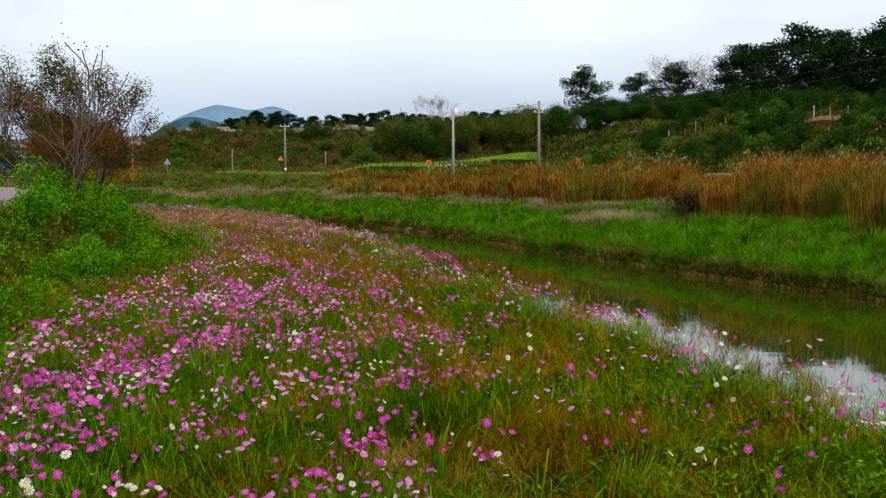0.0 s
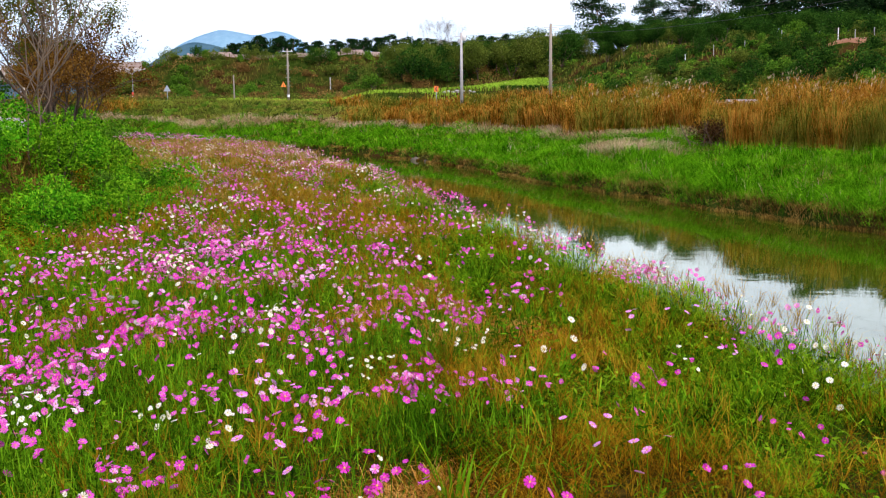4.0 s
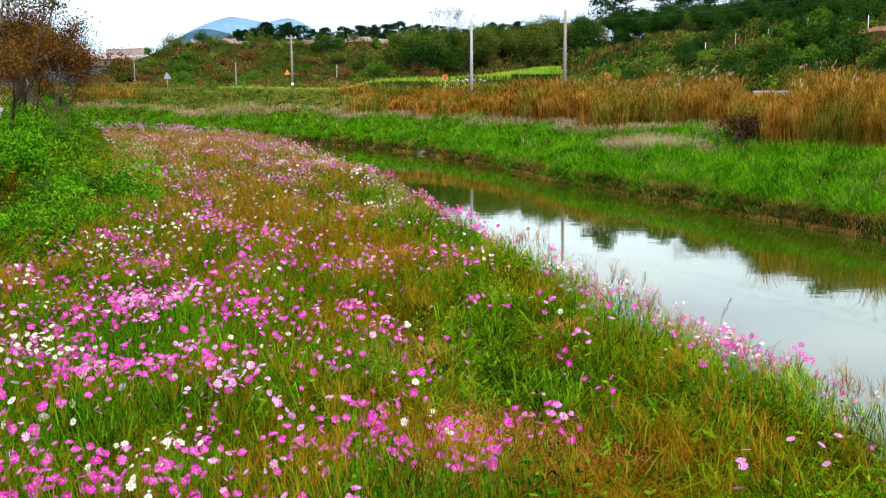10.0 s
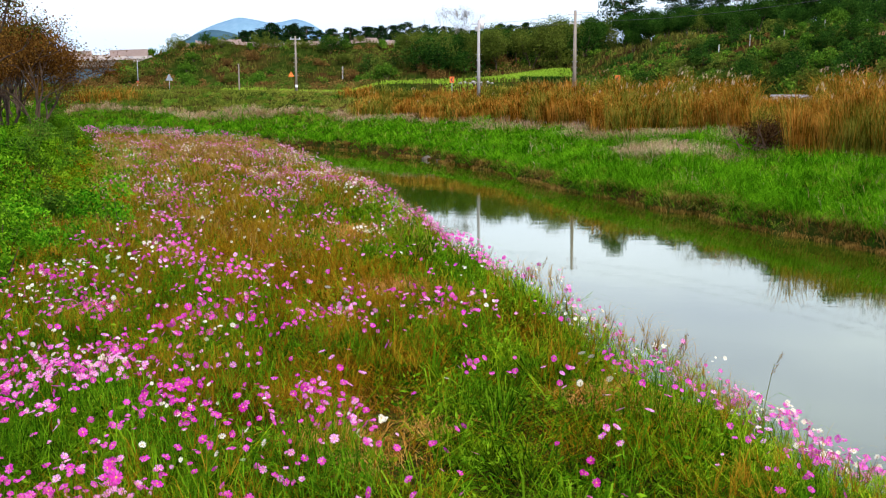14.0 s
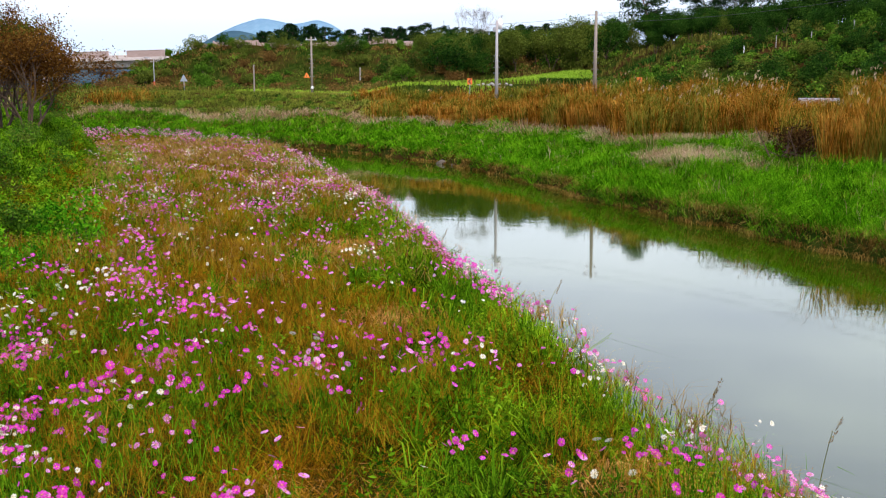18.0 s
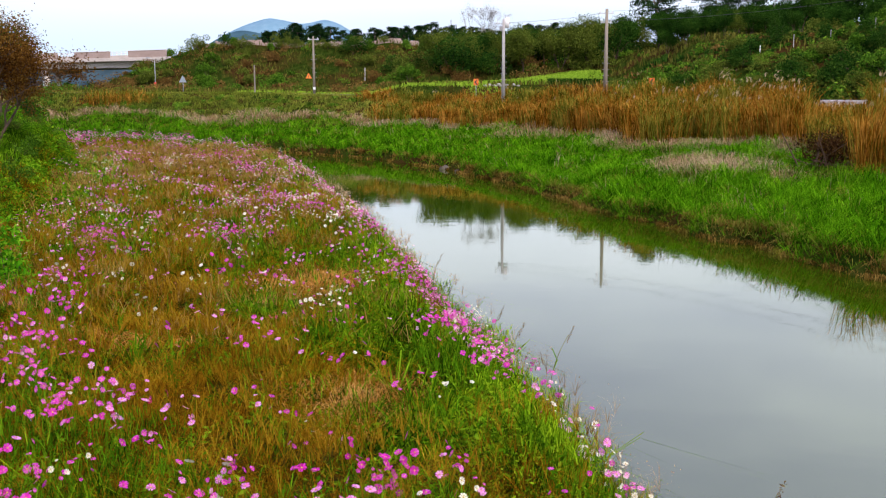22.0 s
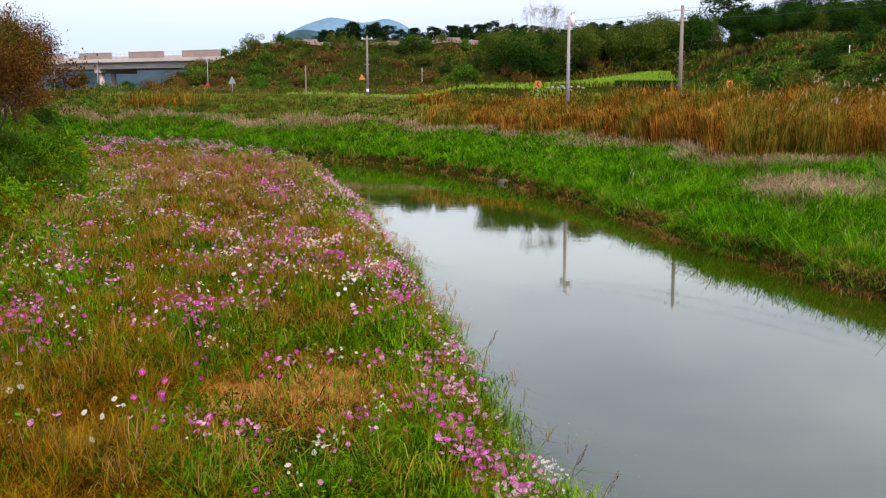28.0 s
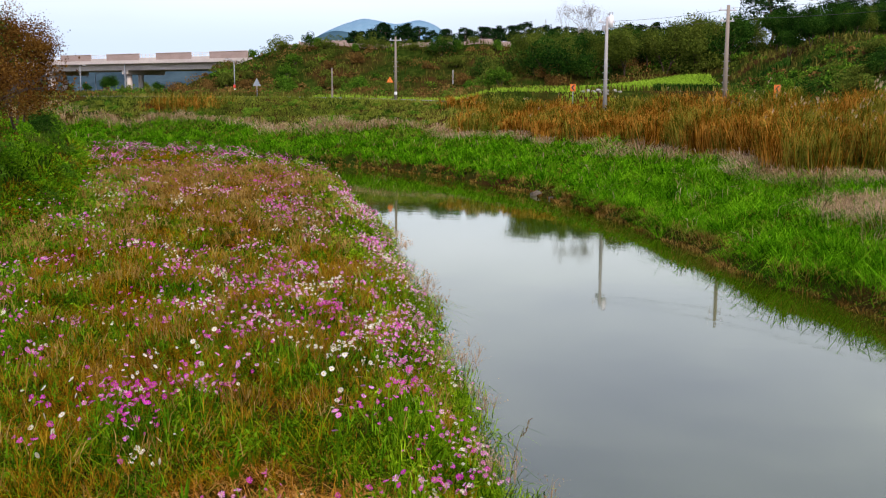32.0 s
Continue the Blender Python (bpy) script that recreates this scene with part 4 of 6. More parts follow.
rd = np.concatenate([scatter(6, 44, 30, 60, 90, 160), scatter(-8, 34, 60, 86, 70, 161), scatter(-46, 20, 86, 126, 40, 162)])
f = far_inland(rd[:, 0], rd[:, 1])
g = side_of(ROAD, rd[:, 0], rd[:, 1])
split = 9.3 - 1.3 * sm((rd[:, 0] - 1) / 8) + 2.2 * waves(rd[:, 0], rd[:, 1], 7, 91)
west = sm((-7 - rd[:, 0]) / 7)
bushy = sm(0.5 + 0.8 * waves(rd[:, 0], rd[:, 1], 1.5, 88))
clump = sm(0.75 + 0.6 * waves(rd[:, 0], rd[:, 1], 4, 95)) * (0.22 + 0.78 * bushy) * (1 - west)
clump = np.maximum(clump, sm(1.3 - np.hypot((rd[:, 0] + 12) / 3.2, (rd[:, 1] - 117) / 3)))
clump = np.maximum(clump, 0.25 * sm(1.2 - np.hypot((rd[:, 0] + 41) / 5.0, (rd[:, 1] - 121) / 3)))
hollow = np.hypot((rd[:, 0] - 12.2 - 0.26 * (rd[:, 1] - 54.6)) / 1.1, (rd[:, 1] - 54.6) / 2.6)
ok = (f > split) & (g < -5.0) & (np.random.RandomState(163).uniform(size=len(rd)) < clump) & (hollow > 1)
rd, f, g, bushy = rd[ok], f[ok], g[ok], bushy[ok]
split = split[ok]
wid = 0.021 + 0.03 * sm((rd[:, 1] - 40) / 60)
tone = waves(rd[:, 0], rd[:, 1], 6, 97)
brown = tone + 0.7 * waves(rd[:, 0], rd[:, 1], 2.2, 96) + np.random.RandomState(164).normal(0, 0.5, len(rd)) > -0.15
hh = (1.35 + 0.45 * waves(rd[:, 0], rd[:, 1], 3.2, 98) + 0.3 * sm((rd[:, 0] - 5) / 8) + 0.3 * sm((rd[:, 0] - 6) / 5) * sm((80 - rd[:, 1]) / 12) + 0.45 * sm((g + 12) / 5)) * (0.62 + 0.5 * bushy) * (1 - 0.42 * sm((3 - rd[:, 0]) / 6)) + (0.75 + 0.3 * sm((11 - rd[:, 0]) / 3) * sm((rd[:, 0] - 2) / 3)) * sm((split + 5 - f) / 3)
# a gap in the reeds that opens on the guard rail
across = np.abs(rd[:, 0] - 13.97 - 0.2835 * (rd[:, 1] - 58)) / (1.35 + 0.025 * (rd[:, 1] - 58))
gz = ground_z(rd[:, 0], rd[:, 1])
hh = np.where((across < 1) & (rd[:, 1] > 54.5), np.clip(hh, 0.25, np.maximum(4.0 - gz, 0.25)), hh)
for nm, pick, mat, sd, what in (("silver_grass", brown, REED_BROWN, 165, "rust-brown dry"), ("olive_silver_grass", ~brown, REED_OLIVE, 166, "olive-green")):
    cx, ca = tufts(rd[pick], 3, 0.2, sd + 20)
    stuff(blades(nm, cx, np.repeat(hh[pick], 3), np.repeat(wid[pick], 3) * 0.7, 0.5, mat, sd, az=ca, droop=0.4), "tall " + what + " silver grass below the road", "reeds")
    lx, la = tufts(rd[pick], 2, 0.12, sd + 30)
    lz = ground_z(lx[:, 0], lx[:, 1]) + np.repeat(hh[pick], 2) * np.random.RandomState(sd + 40).uniform(0.1, 0.75, len(lx))
    stuff(blades(nm + "_leaves", lx, 0.6, np.repeat(wid[pick], 2) * 0.7, 1.1, mat, sd + 50, z=lz, az=la, droop=0.45), "arching " + what + " leaves of the silver grass", "reeds")
ripe = np.random.RandomState(167).uniform(size=len(rd)) < (0.006 + 0.06 * sm((rd[:, 0] - 7) / 6) * sm((g + 18) / 6)) * (0.25 + sm(0.4 + waves(rd[:, 0], rd[:, 1], 4, 99)))
pl, ph = rd[ripe], ground_z(rd[ripe, 0], rd[ripe, 1]) + hh[ripe] * np.random.RandomState(168).uniform(0.85, 1.12, ripe.sum())
pa = np.repeat(np.random.RandomState(170).normal(0.4, 0.8, len(pl)), 7) + np.random.RandomState(171).normal(0, 0.35, len(pl) * 7)
stuff(blades("silver_plumes", np.repeat(pl, 7, 0), 0.30, 0.014, 1.1, PLUME, 169, z=np.repeat(ph, 7), az=pa, droop=0.5), "pale feathery plumes on the silver grass", "reeds")
stuff(blades("plume_stalks", pl, ph - ground_z(pl[:, 0], pl[:, 1]), 0.02, 0.06, REED_OLIVE, 172), "thin stalks that carry the silver plumes", "reeds")

# low bushy growth between the west bank's grass and the road
bs = scatter(-60, 4, 96, 134, 0.9, 189)
f, g = far_inland(bs[:, 0], bs[:, 1]), side_of(ROAD, bs[:, 0], bs[:, 1])
bs = bs[(f > 8) & (g < -6.5) & (g > -14)]
bs = keep_where(bs, sm(0.5 + waves(bs[:, 0], bs[:, 1], 4, 190)), 190)
for k, (m, what) in enumerate(((BUSH_FRESH, "mid-green"), (BANK_OLIVE, "yellow-olive"), (BUSH_OLIVE, "olive"))):
    c0 = bs[k::3]
    q = np.random.RandomState(191 + k)
    c1 = np.repeat(np.column_stack([c0, ground_z(c0[:, 0], c0[:, 1])]), 70, 0)
    d = q.normal(size=c1.shape)
    d /= np.linalg.norm(d, axis=1)[:, None]
    d[:, 2] = np.abs(d[:, 2])
    c1 = c1 + d * np.repeat(q.uniform(0.22, 0.5, len(c0)), 70)[:, None] * q.uniform(0.5, 1.0, (len(c1), 1)) * np.array([1.3, 1.3, 1.0])
    v, fc = leaf_cards(c1, 0.11, 194 + k, 2.2)
    stuff(mesh_object("bank_scrub", v, [fc], m), what + " low weeds and scrub below the road", "scrub")

# road verges
vg = np.concatenate([scatter(-46, 12, 100, 136, 30, 177), scatter(8, 60, 30, 112, 24, 178)])
g = side_of(ROAD, vg[:, 0], vg[:, 1])
vg = vg[((g > -5.6) & (g < -3.1)) | ((g > 3.1) & (g < 5.4))]
stuff(blades("verge_grass", vg, 0.18, 0.05, 0.8, BANK_OLIVE, 179), "olive grass along both verges of the road", "grass")

# low leafy weeds between the tufts
wc = scatter(-11, 8, 4, 46, 9, 180)
n, t = on_bank(wc)
wc = keep_where(wc[(n > 0.3) & (t > -0.5)], (0.75 - 0.6 * brownness(wc[(n > 0.3) & (t > -0.5)])) * (1 - near_straw(wc[(n > 0.3) & (t > -0.5)])), 181)
wr = np.random.RandomState(182)
wl = np.repeat(np.column_stack([wc, ground_z(wc[:, 0], wc[:, 1])]), 34, 0)
wl = wl + wr.normal(0, 1, wl.shape) * np.array([0.14, 0.14, 0.0]) + np.column_stack([0 * wl[:, 0], 0 * wl[:, 0], wr.uniform(0.02, 1, len(wl)) * (0.12 + 0.42 * mound(wl[:, 0], wl[:, 1]))])
v, q = leaf_cards(wl, 0.03, 183, 2.6, 0.4)
stuff(mesh_object("meadow_weeds", v, [q], FEATHER), "low leafy green weeds between the grass tufts", "weeds")

# dike slope and top, left of the flowers; grass past the road
dk = np.concatenate([scatter(-30, -5, 6, 60, 90, 170), scatter(-60, -14, 60, 110, 26, 171), scatter(-125, -60, 84, 125, 6, 147)])
t = -side_of(TOE, dk[:, 0], dk[:, 1])
ok = (t > -0.3) & (t < 20) & (np.abs(t - 6.3) > 1.35) & ((t < 12) | (np.arange(len(t)) % 5 == 0))
dk, t = dk[ok], t[ok]
wid = 0.014 + 0.03 * sm((dk[:, 1] - 25) / 60)
gr = t < 4.6
gx, ga = tufts(dk[gr], 1, 0.15, 174)
stuff(blades("dike_grass", gx, 0.34, wid[gr], 1.2, FEATHER, 172, az=ga, droop=0.4), "rank green grass and weeds on the dike slope", "grass")
stuff(blades("dike_top_grass", dk[~gr], 0.28, wid[~gr], 0.8, BANK_OLIVE, 173), "short olive grass beside the dirt track", "grass")
wc = np.concatenate([scatter(-14, -5, 10, 36, 4, 176), scatter(-24, -9, 36, 62, 1.6, 177)])
t = -side_of(TOE, wc[:, 0], wc[:, 1])
wc = keep_where(wc[(t > -0.8) & (t < 4.4)], sm(0.55 + 0.9 * waves(wc[(t > -0.8) & (t < 4.4)][:, 0], wc[(t > -0.8) & (t < 4.4)][:, 1], 3, 178)), 178)
wr = np.random.RandomState(179)
wl = np.repeat(np.column_stack([wc, ground_z(wc[:, 0], wc[:, 1])]), 110, 0)
d = wr.normal(size=wl.shape)
d /= np.linalg.norm(d, axis=1)[:, None]
d[:, 2] = np.abs(d[:, 2])
wl = wl + d * np.repeat(wr.uniform(0.2, 0.6, len(wc)), 110)[:, None] * wr.uniform(0.5, 1.0, (len(wl), 1))
v, q = leaf_cards(wl, 0.03 + 0.02 * sm((wl[:, 1] - 25) / 30), 180, 2.8, 0.3)
stuff(mesh_object("dike_weeds", v, [q], FEATHER), "rank leafy green weeds on the dike slope", "weeds")
far_g = np.concatenate([scatter(-125, -70, 130, 260, 3, 184), scatter(-75, 50, 70, 130, 2.5, 174), scatter(-80, 30, 130, 192, 3, 175)])
g = side_of(ROAD, far_g[:, 0], far_g[:, 1])
far_g = far_g[(g > 4.6) & ~((far_g[:, 0] > -12) & (far_g[:, 0] < 9) & (far_g[:, 1] < 147) & (far_g[:, 1] > 135))]
stuff(blades("hillside_grass", far_g, 0.7, 0.13, 0.6, SLOPE_GRASS, 176), "rough olive grass on the embankment and hillside", "grass")


# ---- shrubs and trees ----
def shrub_model(name, mat, seed, wide=1.6, high=1.5, leaves=420, leaf=0.16, **tags):
    """A shrub: forked stems, and leaves in uneven clumps with gaps."""
    r = np.random.RandomState(seed)
    ob = new(name)
    tagged(ob, **tags)
    bm = bmesh.new()
    tips = []
    for k in range(7):
        a, o = r.uniform(0, 6.28), r.uniform(0.25, 0.9)
        mid = (math.cos(a) * o * wide * 0.25, math.sin(a) * o * wide * 0.25, high * r.uniform(0.3, 0.5))
        tip = (math.cos(a) * o * wide * 0.62, math.sin(a) * o * wide * 0.62, high * r.uniform(0.55, 1.0) * (1.15 - 0.45 * o))
        rod(bm, (0, 0, -0.15), mid, 0.018 * high, 0.012 * high, 5)
        rod(bm, mid, tip, 0.012 * high, 0.003 * high, 4)
        tips.append(tip)
    part("stem", bm, BARK, ob)
    cs = []
    for k in range(16):
        c = np.array(tips[k % 7]) * r.uniform(0.55, 1.0) + r.normal(0, 0.13 * wide, 3)
        c[2] = max(c[2], 0.15 * high)
        m = leaves // 16
        d = r.normal(size=(m, 3))
        d /= np.linalg.norm(d, axis=1)[:, None]
        cs.append(c + d * (wide * 0.27 * r.uniform(0.55, 1.0, (m, 1)) ** 0.5) * np.array([1, 1, 0.8]))
    c = np.concatenate(cs)
    c[:, 2] = np.maximum(c[:, 2], 0.05)
    v, f = leaf_cards(c, leaf, seed + 1, 2.8 if leaf < 0.06 else 1.6)
    mesh_object("foliage", v, [f], mat, ob)
    return ob


def tube(pts, radii, sides=6):
    pts = np.array(pts, float)
    d = np.gradient(pts, axis=0)
    d /= np.linalg.norm(d, axis=1)[:, None] + 1e-9
    ref = np.array([0.31, 0.77, 0.1])
    a = np.cross(d, ref)
    a /= np.linalg.norm(a, axis=1)[:, None]
    b = np.cross(d, a)
    th = np.arange(sides) * 2 * math.pi / sides
    ring = a[:, None] * np.cos(th)[None, :, None] + b[:, None] * np.sin(th)[None, :, None]
    v = pts[:, None] + ring * np.array(radii)[:, None, None]
    k = np.arange(len(pts) * sides).reshape(len(pts), sides)
    q = np.stack([k[:-1], np.roll(k[:-1], -1, 1), np.roll(k[1:], -1, 1), k[1:]], -1).reshape(-1, 4)
    return v.reshape(-1, 3), q


def grow(r, start, way, length, radius, depth, tubes, tips, spread, rise, kids):
    n = 5
    pts, p, d = [start], np.array(start, float), np.array(way, float)
    for _ in range(n - 1):
        d = d + r.normal(0, 0.13, 3) + np.array([0, 0, rise])
        d /= np.linalg.norm(d)
        p = p + d * length / (n - 1)
        pts.append(p)
    tubes.append((depth, tube(pts, np.maximum(np.linspace(radius, radius * 0.55, n), 0.011), 6 if depth > 1 else 4)))
    if depth == 0:
        tips.append((np.array(pts[2]), d))
        tips.append((np.array(pts[-1]), d))
        return
    for k in range(kids):
        at = pts[-1] if k == 0 else pts[r.randint(2, n)]
        e = r.normal(size=3)
        e -= d * (e @ d)
        e /= np.linalg.norm(e)
        nd = d * (1 - 0.3 * spread) + e * spread * r.uniform(0.5, 1.1)
        nd /= np.linalg.norm(nd)
        grow(r, at, nd, length * r.uniform(0.62, 0.88), radius * 0.55, depth - 1, tubes, tips, spread, rise, kids)


def merge(pieces):
    vs, fs, o = [], [], 0
    for v, f in pieces:
        vs.append(v)
        fs.append(f + o)
        o += len(v)
    return np.concatenate(vs), np.concatenate(fs)


def broad_tree(name, seed, high, stems, spread, rise, leaf_mats, per_tip, leaf, depth=3, kids=3, bark=None, fork=0.1, girth=0.02, clump=0.3, **tags):
    """A tree with a forked trunk, limbs and loose leaf clumps of one or two tones (lower and upper)."""
    r = np.random.RandomState(seed)
    ob = new(name)
    tagged(ob, **tags)
    tubes, tips = [], []
    for s in range(stems):
        a = 6.28 * s / stems + r.uniform(-0.5, 0.5)
        lean = spread * (0.55 if stems > 1 else 0.1)
        grow(r, np.array([0.05 * math.cos(a), 0.05 * math.sin(a), -0.2]), np.array([lean * math.cos(a), lean * math.sin(a), 1.0]) / math.hypot(1, lean),
             high * 0.34, high * girth / stems ** 0.4, depth, tubes, tips, spread, rise, kids)
    tallest = max(p[2] for p, d in tips)
    scale = high / tallest
    v, f = merge([t for dp, t in tubes if dp == depth])
    mesh_object("trunk", v * scale, [f], bark or BARK, ob, smooth=True)
    v, f = merge([t for dp, t in tubes if dp < depth])
    mesh_object("branchwork", v * scale, [f], bark or BARK, ob, smooth=True)
    tp = np.array([p for p, d in tips]) * scale
    u = tp[:, 2] / high + r.normal(0, 0.06, len(tp))
    cut = np.linspace(0, 1.2, len(leaf_mats) + 1)
    if len(leaf_mats) == 2:
        cut = [-1, 0.68, 2]
    elif len(leaf_mats) == 1:
        cut = [-1, 2]
    for k, m in enumerate(leaf_mats):
        sel = tp[(u >= cut[k]) & (u < cut[k + 1])]
        if not len(sel) or m is None:
            continue
        c = np.repeat(sel, per_tip, 0)
        c = c + r.normal(0, clump, c.shape) * np.array([1, 1, 0.75])
        v, f = leaf_cards(c, leaf, seed + 5 + k)
        mesh_object("crown", v, [f], m, ob)
    return ob


def pine_model(name, seed, high, wide, crown_from, tufts=24, per=190, leaf=0.2, **tags):
    """A red pine: bare leaning trunk, crooked limbs, flat plates of needles."""
    r = np.random.RandomState(seed)
    ob = new(name)
    tagged(ob, **tags)
    pts, p = [], np.array([0, 0, -0.3])
    for k in range(8):
        pts.append(p.copy())
        p = p + np.array([r.normal(0, 0.025 * high), r.normal(0, 0.025 * high), high / 7.5])
    v, f = tube(pts, np.linspace(0.022 * high, 0.007 * high, 8), 7)
    mesh_object("trunk", v, [f], BARK_PINE, ob, smooth=True)
    limbs, cl = [], []
    for k in range(tufts):
        u = crown_from + (1 - crown_from) * (k + r.uniform(0, 1)) / tufts
        i = min(6, int(u * 7))
        q = pts[i] + (pts[i + 1] - pts[i]) * (u * 7 - i)
        a = k * 2.4 + r.uniform(-0.5, 0.5)
        s = (u - crown_from) / (1 - crown_from)
        reach = wide * (0.35 + 0.75 * math.sin(math.pi * min(1, 0.15 + 0.8 * s)) ** 0.7) * r.uniform(0.55, 1.1) * (1.05 - 0.55 * s ** 3)
        e = q + np.array([math.cos(a) * reach, math.sin(a) * reach, 0.06 * high * r.uniform(-0.3, 0.9)])
        m = (q + e) / 2 + np.array([0, 0, 0.02 * high])
        limbs.append(tube([q, m, e], [0.006 * high, 0.004 * high, 0.002 * high], 4))
        for w, c in ((1.0, e), (0.75, m + r.normal(0, 0.1 * wide, 3) * np.array([1, 1, 0.2]))):
            n = int(per * w)
            cl.append(c + np.clip(r.normal(0, 1, (n, 3)), -1.5, 1.5) * np.array([0.175 * wide, 0.175 * wide, 0.032 * high]) * w)
    v, f = merge(limbs)
    mesh_object("branchwork", v, [f], BARK_PINE, ob)
    c = np.concatenate(cl)
    v, f = leaf_cards(c, leaf, seed + 3, long=1.8, flat=0.2)
    mesh_object("crown", v, [f], NEEDLES, ob)
    return ob


def stand(ob, x, y, turn=0, size=1.0, sink=0.0):
    z = float(ground_z(np.array([x]), np.array([y]))[0]) - sink
    ob.matrix_basis = pose(x, y, z, 0, 0, turn) @ Matrix.Diagonal((size, size, size, 1))
    return ob


def plant_copies(models, places, seed, lo=0.8, hi=1.25):
    """Each model stands at its first place; further places take copies."""
    r = np.random.RandomState(seed)
    used = set()
    for i, (x, y) in enumerate(places):
        m = models[i % len(models)] if i < len(models) else models[r.randint(len(models))]
        s, turn = r.uniform(lo, hi), r.uniform(0, 360)
        if id(m) in used:
            m = copy_thing(m, Matrix())
        used.add(id(m))
        m.scale = (1, 1, 1)
        stand(m, x, y, turn, s, 0.05)


# bright leafy shrubs between the flowers and the track
bright = [shrub_model("leafy_shrub", BUSH_BRIGHT, 300 + k, 1.3, 1.2, 2300, 0.038, label="dense bright green leafy shrub on the dike slope", category="shrub", group="shrubs on the dike slope") for k in range(4)]
spots = []
r = np.random.RandomState(310)
for (x, y), (x2, y2) in zip(TOE[2:12], TOE[3:13]):
    k = int(math.hypot(x2 - x, y2 - y) / 1.05)
    for i in range(k):
        u = i / k
        for off in ((0.5, 1.7) if y < 30 else (0.9, 2.2)):
            if r.uniform() < (0.92 if y < 30 else 0.55):
                spots.append((x + (x2 - x) * u - off + r.normal(0, 0.3), y + (y2 - y) * u + r.normal(0, 0.3)))
r = np.random.RandomState(313)
thicket = [(x + 0.2, y) for x, y in spots if 21.5 < y < 31.5] + [(x + 1.25, y + 0.4) for x, y in spots if 22 < y < 30.5]
rest = [(x + 0.5, y) for x, y in spots if y <= 21.5 and r.uniform() < 0.9]
beyond = [p for p in spots if p[1] >= 31.5 and r.uniform() < 0.6]
leafy_mid = [shrub_model("leafy_shrub", m, 307 + k, 1.2, 1.25, 1900, 0.036, label=lb, category="shrub", group="shrubs on the dike slope")
             for k, (m, lb) in enumerate([(BUSH_LUSH, "mid-green leafy shrub in the thicket on the dike"), (BUSH_FRESH, "darker leafy shrub in the thicket on the dike")])]
plant_copies(bright + leafy_mid[:1] + leafy_mid, thicket, 311, 0.7, 1.15)
# low weeds that close the gap between the thicket and the flowers
low = np.concatenate([scatter(-14, -3, 14, 36, 5, 319), scatter(-30, -8, 36, 72, 3, 323)])
n, t = on_bank(low)
low = low[(t > -1.0) & (t < 0.55 + 0.45 * sm((low[:, 1] - 20) / 3) + 0.9 * sm((low[:, 1] - 36) / 20) + 0.5 * waves(low[:, 0], low[:, 1], 1.6, 320))]
lr = np.random.RandomState(321)
wl = np.repeat(np.column_stack([low, ground_z(low[:, 0], low[:, 1])]), 90, 0)
d = lr.normal(size=wl.shape)
d /= np.linalg.norm(d, axis=1)[:, None]
d[:, 2] = np.abs(d[:, 2])
wl = wl + d * np.repeat(lr.uniform(0.25, 0.55, len(low)), 90)[:, None] * lr.uniform(0.55, 1.0, (len(wl), 1)) * np.array([0.9, 0.9, 1.2])
v, q = leaf_cards(wl, 0.030 + 0.03 * sm((wl[:, 1] - 30) / 30), 322, 2.6, 0.3)
stuff(mesh_object("low_weeds", v, [q], BUSH_LUSH), "lush green weeds at the foot of the dike's thicket", "weeds")
# dead stalks in a gap of the thicket, and dry grass at its top
dry = np.concatenate([scatter(-8.3, -7.1, 21.2, 22.6, 60, 315), scatter(-11.2, -9.0, 23.2, 26.0, 26, 316)])
dx, da = tufts(dry, 8, 0.12, 317)
stuff(blades("dry_stalks", dx, 0.62, 0.011, 0.9, BANK_DRY, 318, az=da, droop=0.4), "dead brown stalks and dry grass among the shrubs on the dike", "grass")
plant_copies([copy_thing(b, Matrix()) for b in bright], rest, 312, 0.35, 0.7)
dull = [shrub_model("leafy_shrub", m, 304 + k, 1.3, 1.0, 1500, 0.042, label=lb, category="shrub", group="shrubs on the dike slope")
        for k, (m, lb) in enumerate([(BUSH_LUSH, "mid-green leafy shrub on the dike slope"), (BUSH_OLIVE, "yellowing olive shrub on the dike slope"), (BUSH_FRESH, "fresh green leafy shrub on the dike slope")])]
plant_copies(dull, beyond, 314, 0.4, 0.85)

# autumn trees on the dike
tree_tags = dict(category="tree", group="trees along the dirt track")
t0 = broad_tree("bare_tree", 400, 4.5, 3, 0.62, 0.08, [None, LEAF_AUTUMN], 6, 0.035, 3, 3, clump=0.16, girth=0.0065, bark=BARK_PALE, label="slender bare tree with pale grey forked branches", **tree_tags)
stand(t0, -9.9, 25.3, 60)
t1 = broad_tree("autumn_tree", 401, 4.7, 3, 0.5, 0.08, [LEAF_AUTUMN, LEAF_OLIVE], 130, 0.036, 3, 3, clump=0.18, label="half-bare spreading tree with sparse olive and brown leaves", **tree_tags)
stand(t1, -11.0, 30.0, 20)
t2 = broad_tree("autumn_tree", 402, 4.7, 4, 0.58, 0.05, [LEAF_AUTUMN], 95, 0.05, 3, 3, clump=0.27, label="low spreading tree with rust-brown autumn leaves beside the dirt track", **tree_tags)
stand(t2, -17.8, 49.5, 0)
t3 = broad_tree("autumn_tree", 403, 4.9, 3, 0.55, 0.06, [LEAF_AUTUMN, LEAF_OLIVE], 110, 0.05, 3, 3, clump=0.28, label="rounded tree with dark rust and olive leaves", **tree_tags)
stand(t3, -19.8, 51.0, 0)
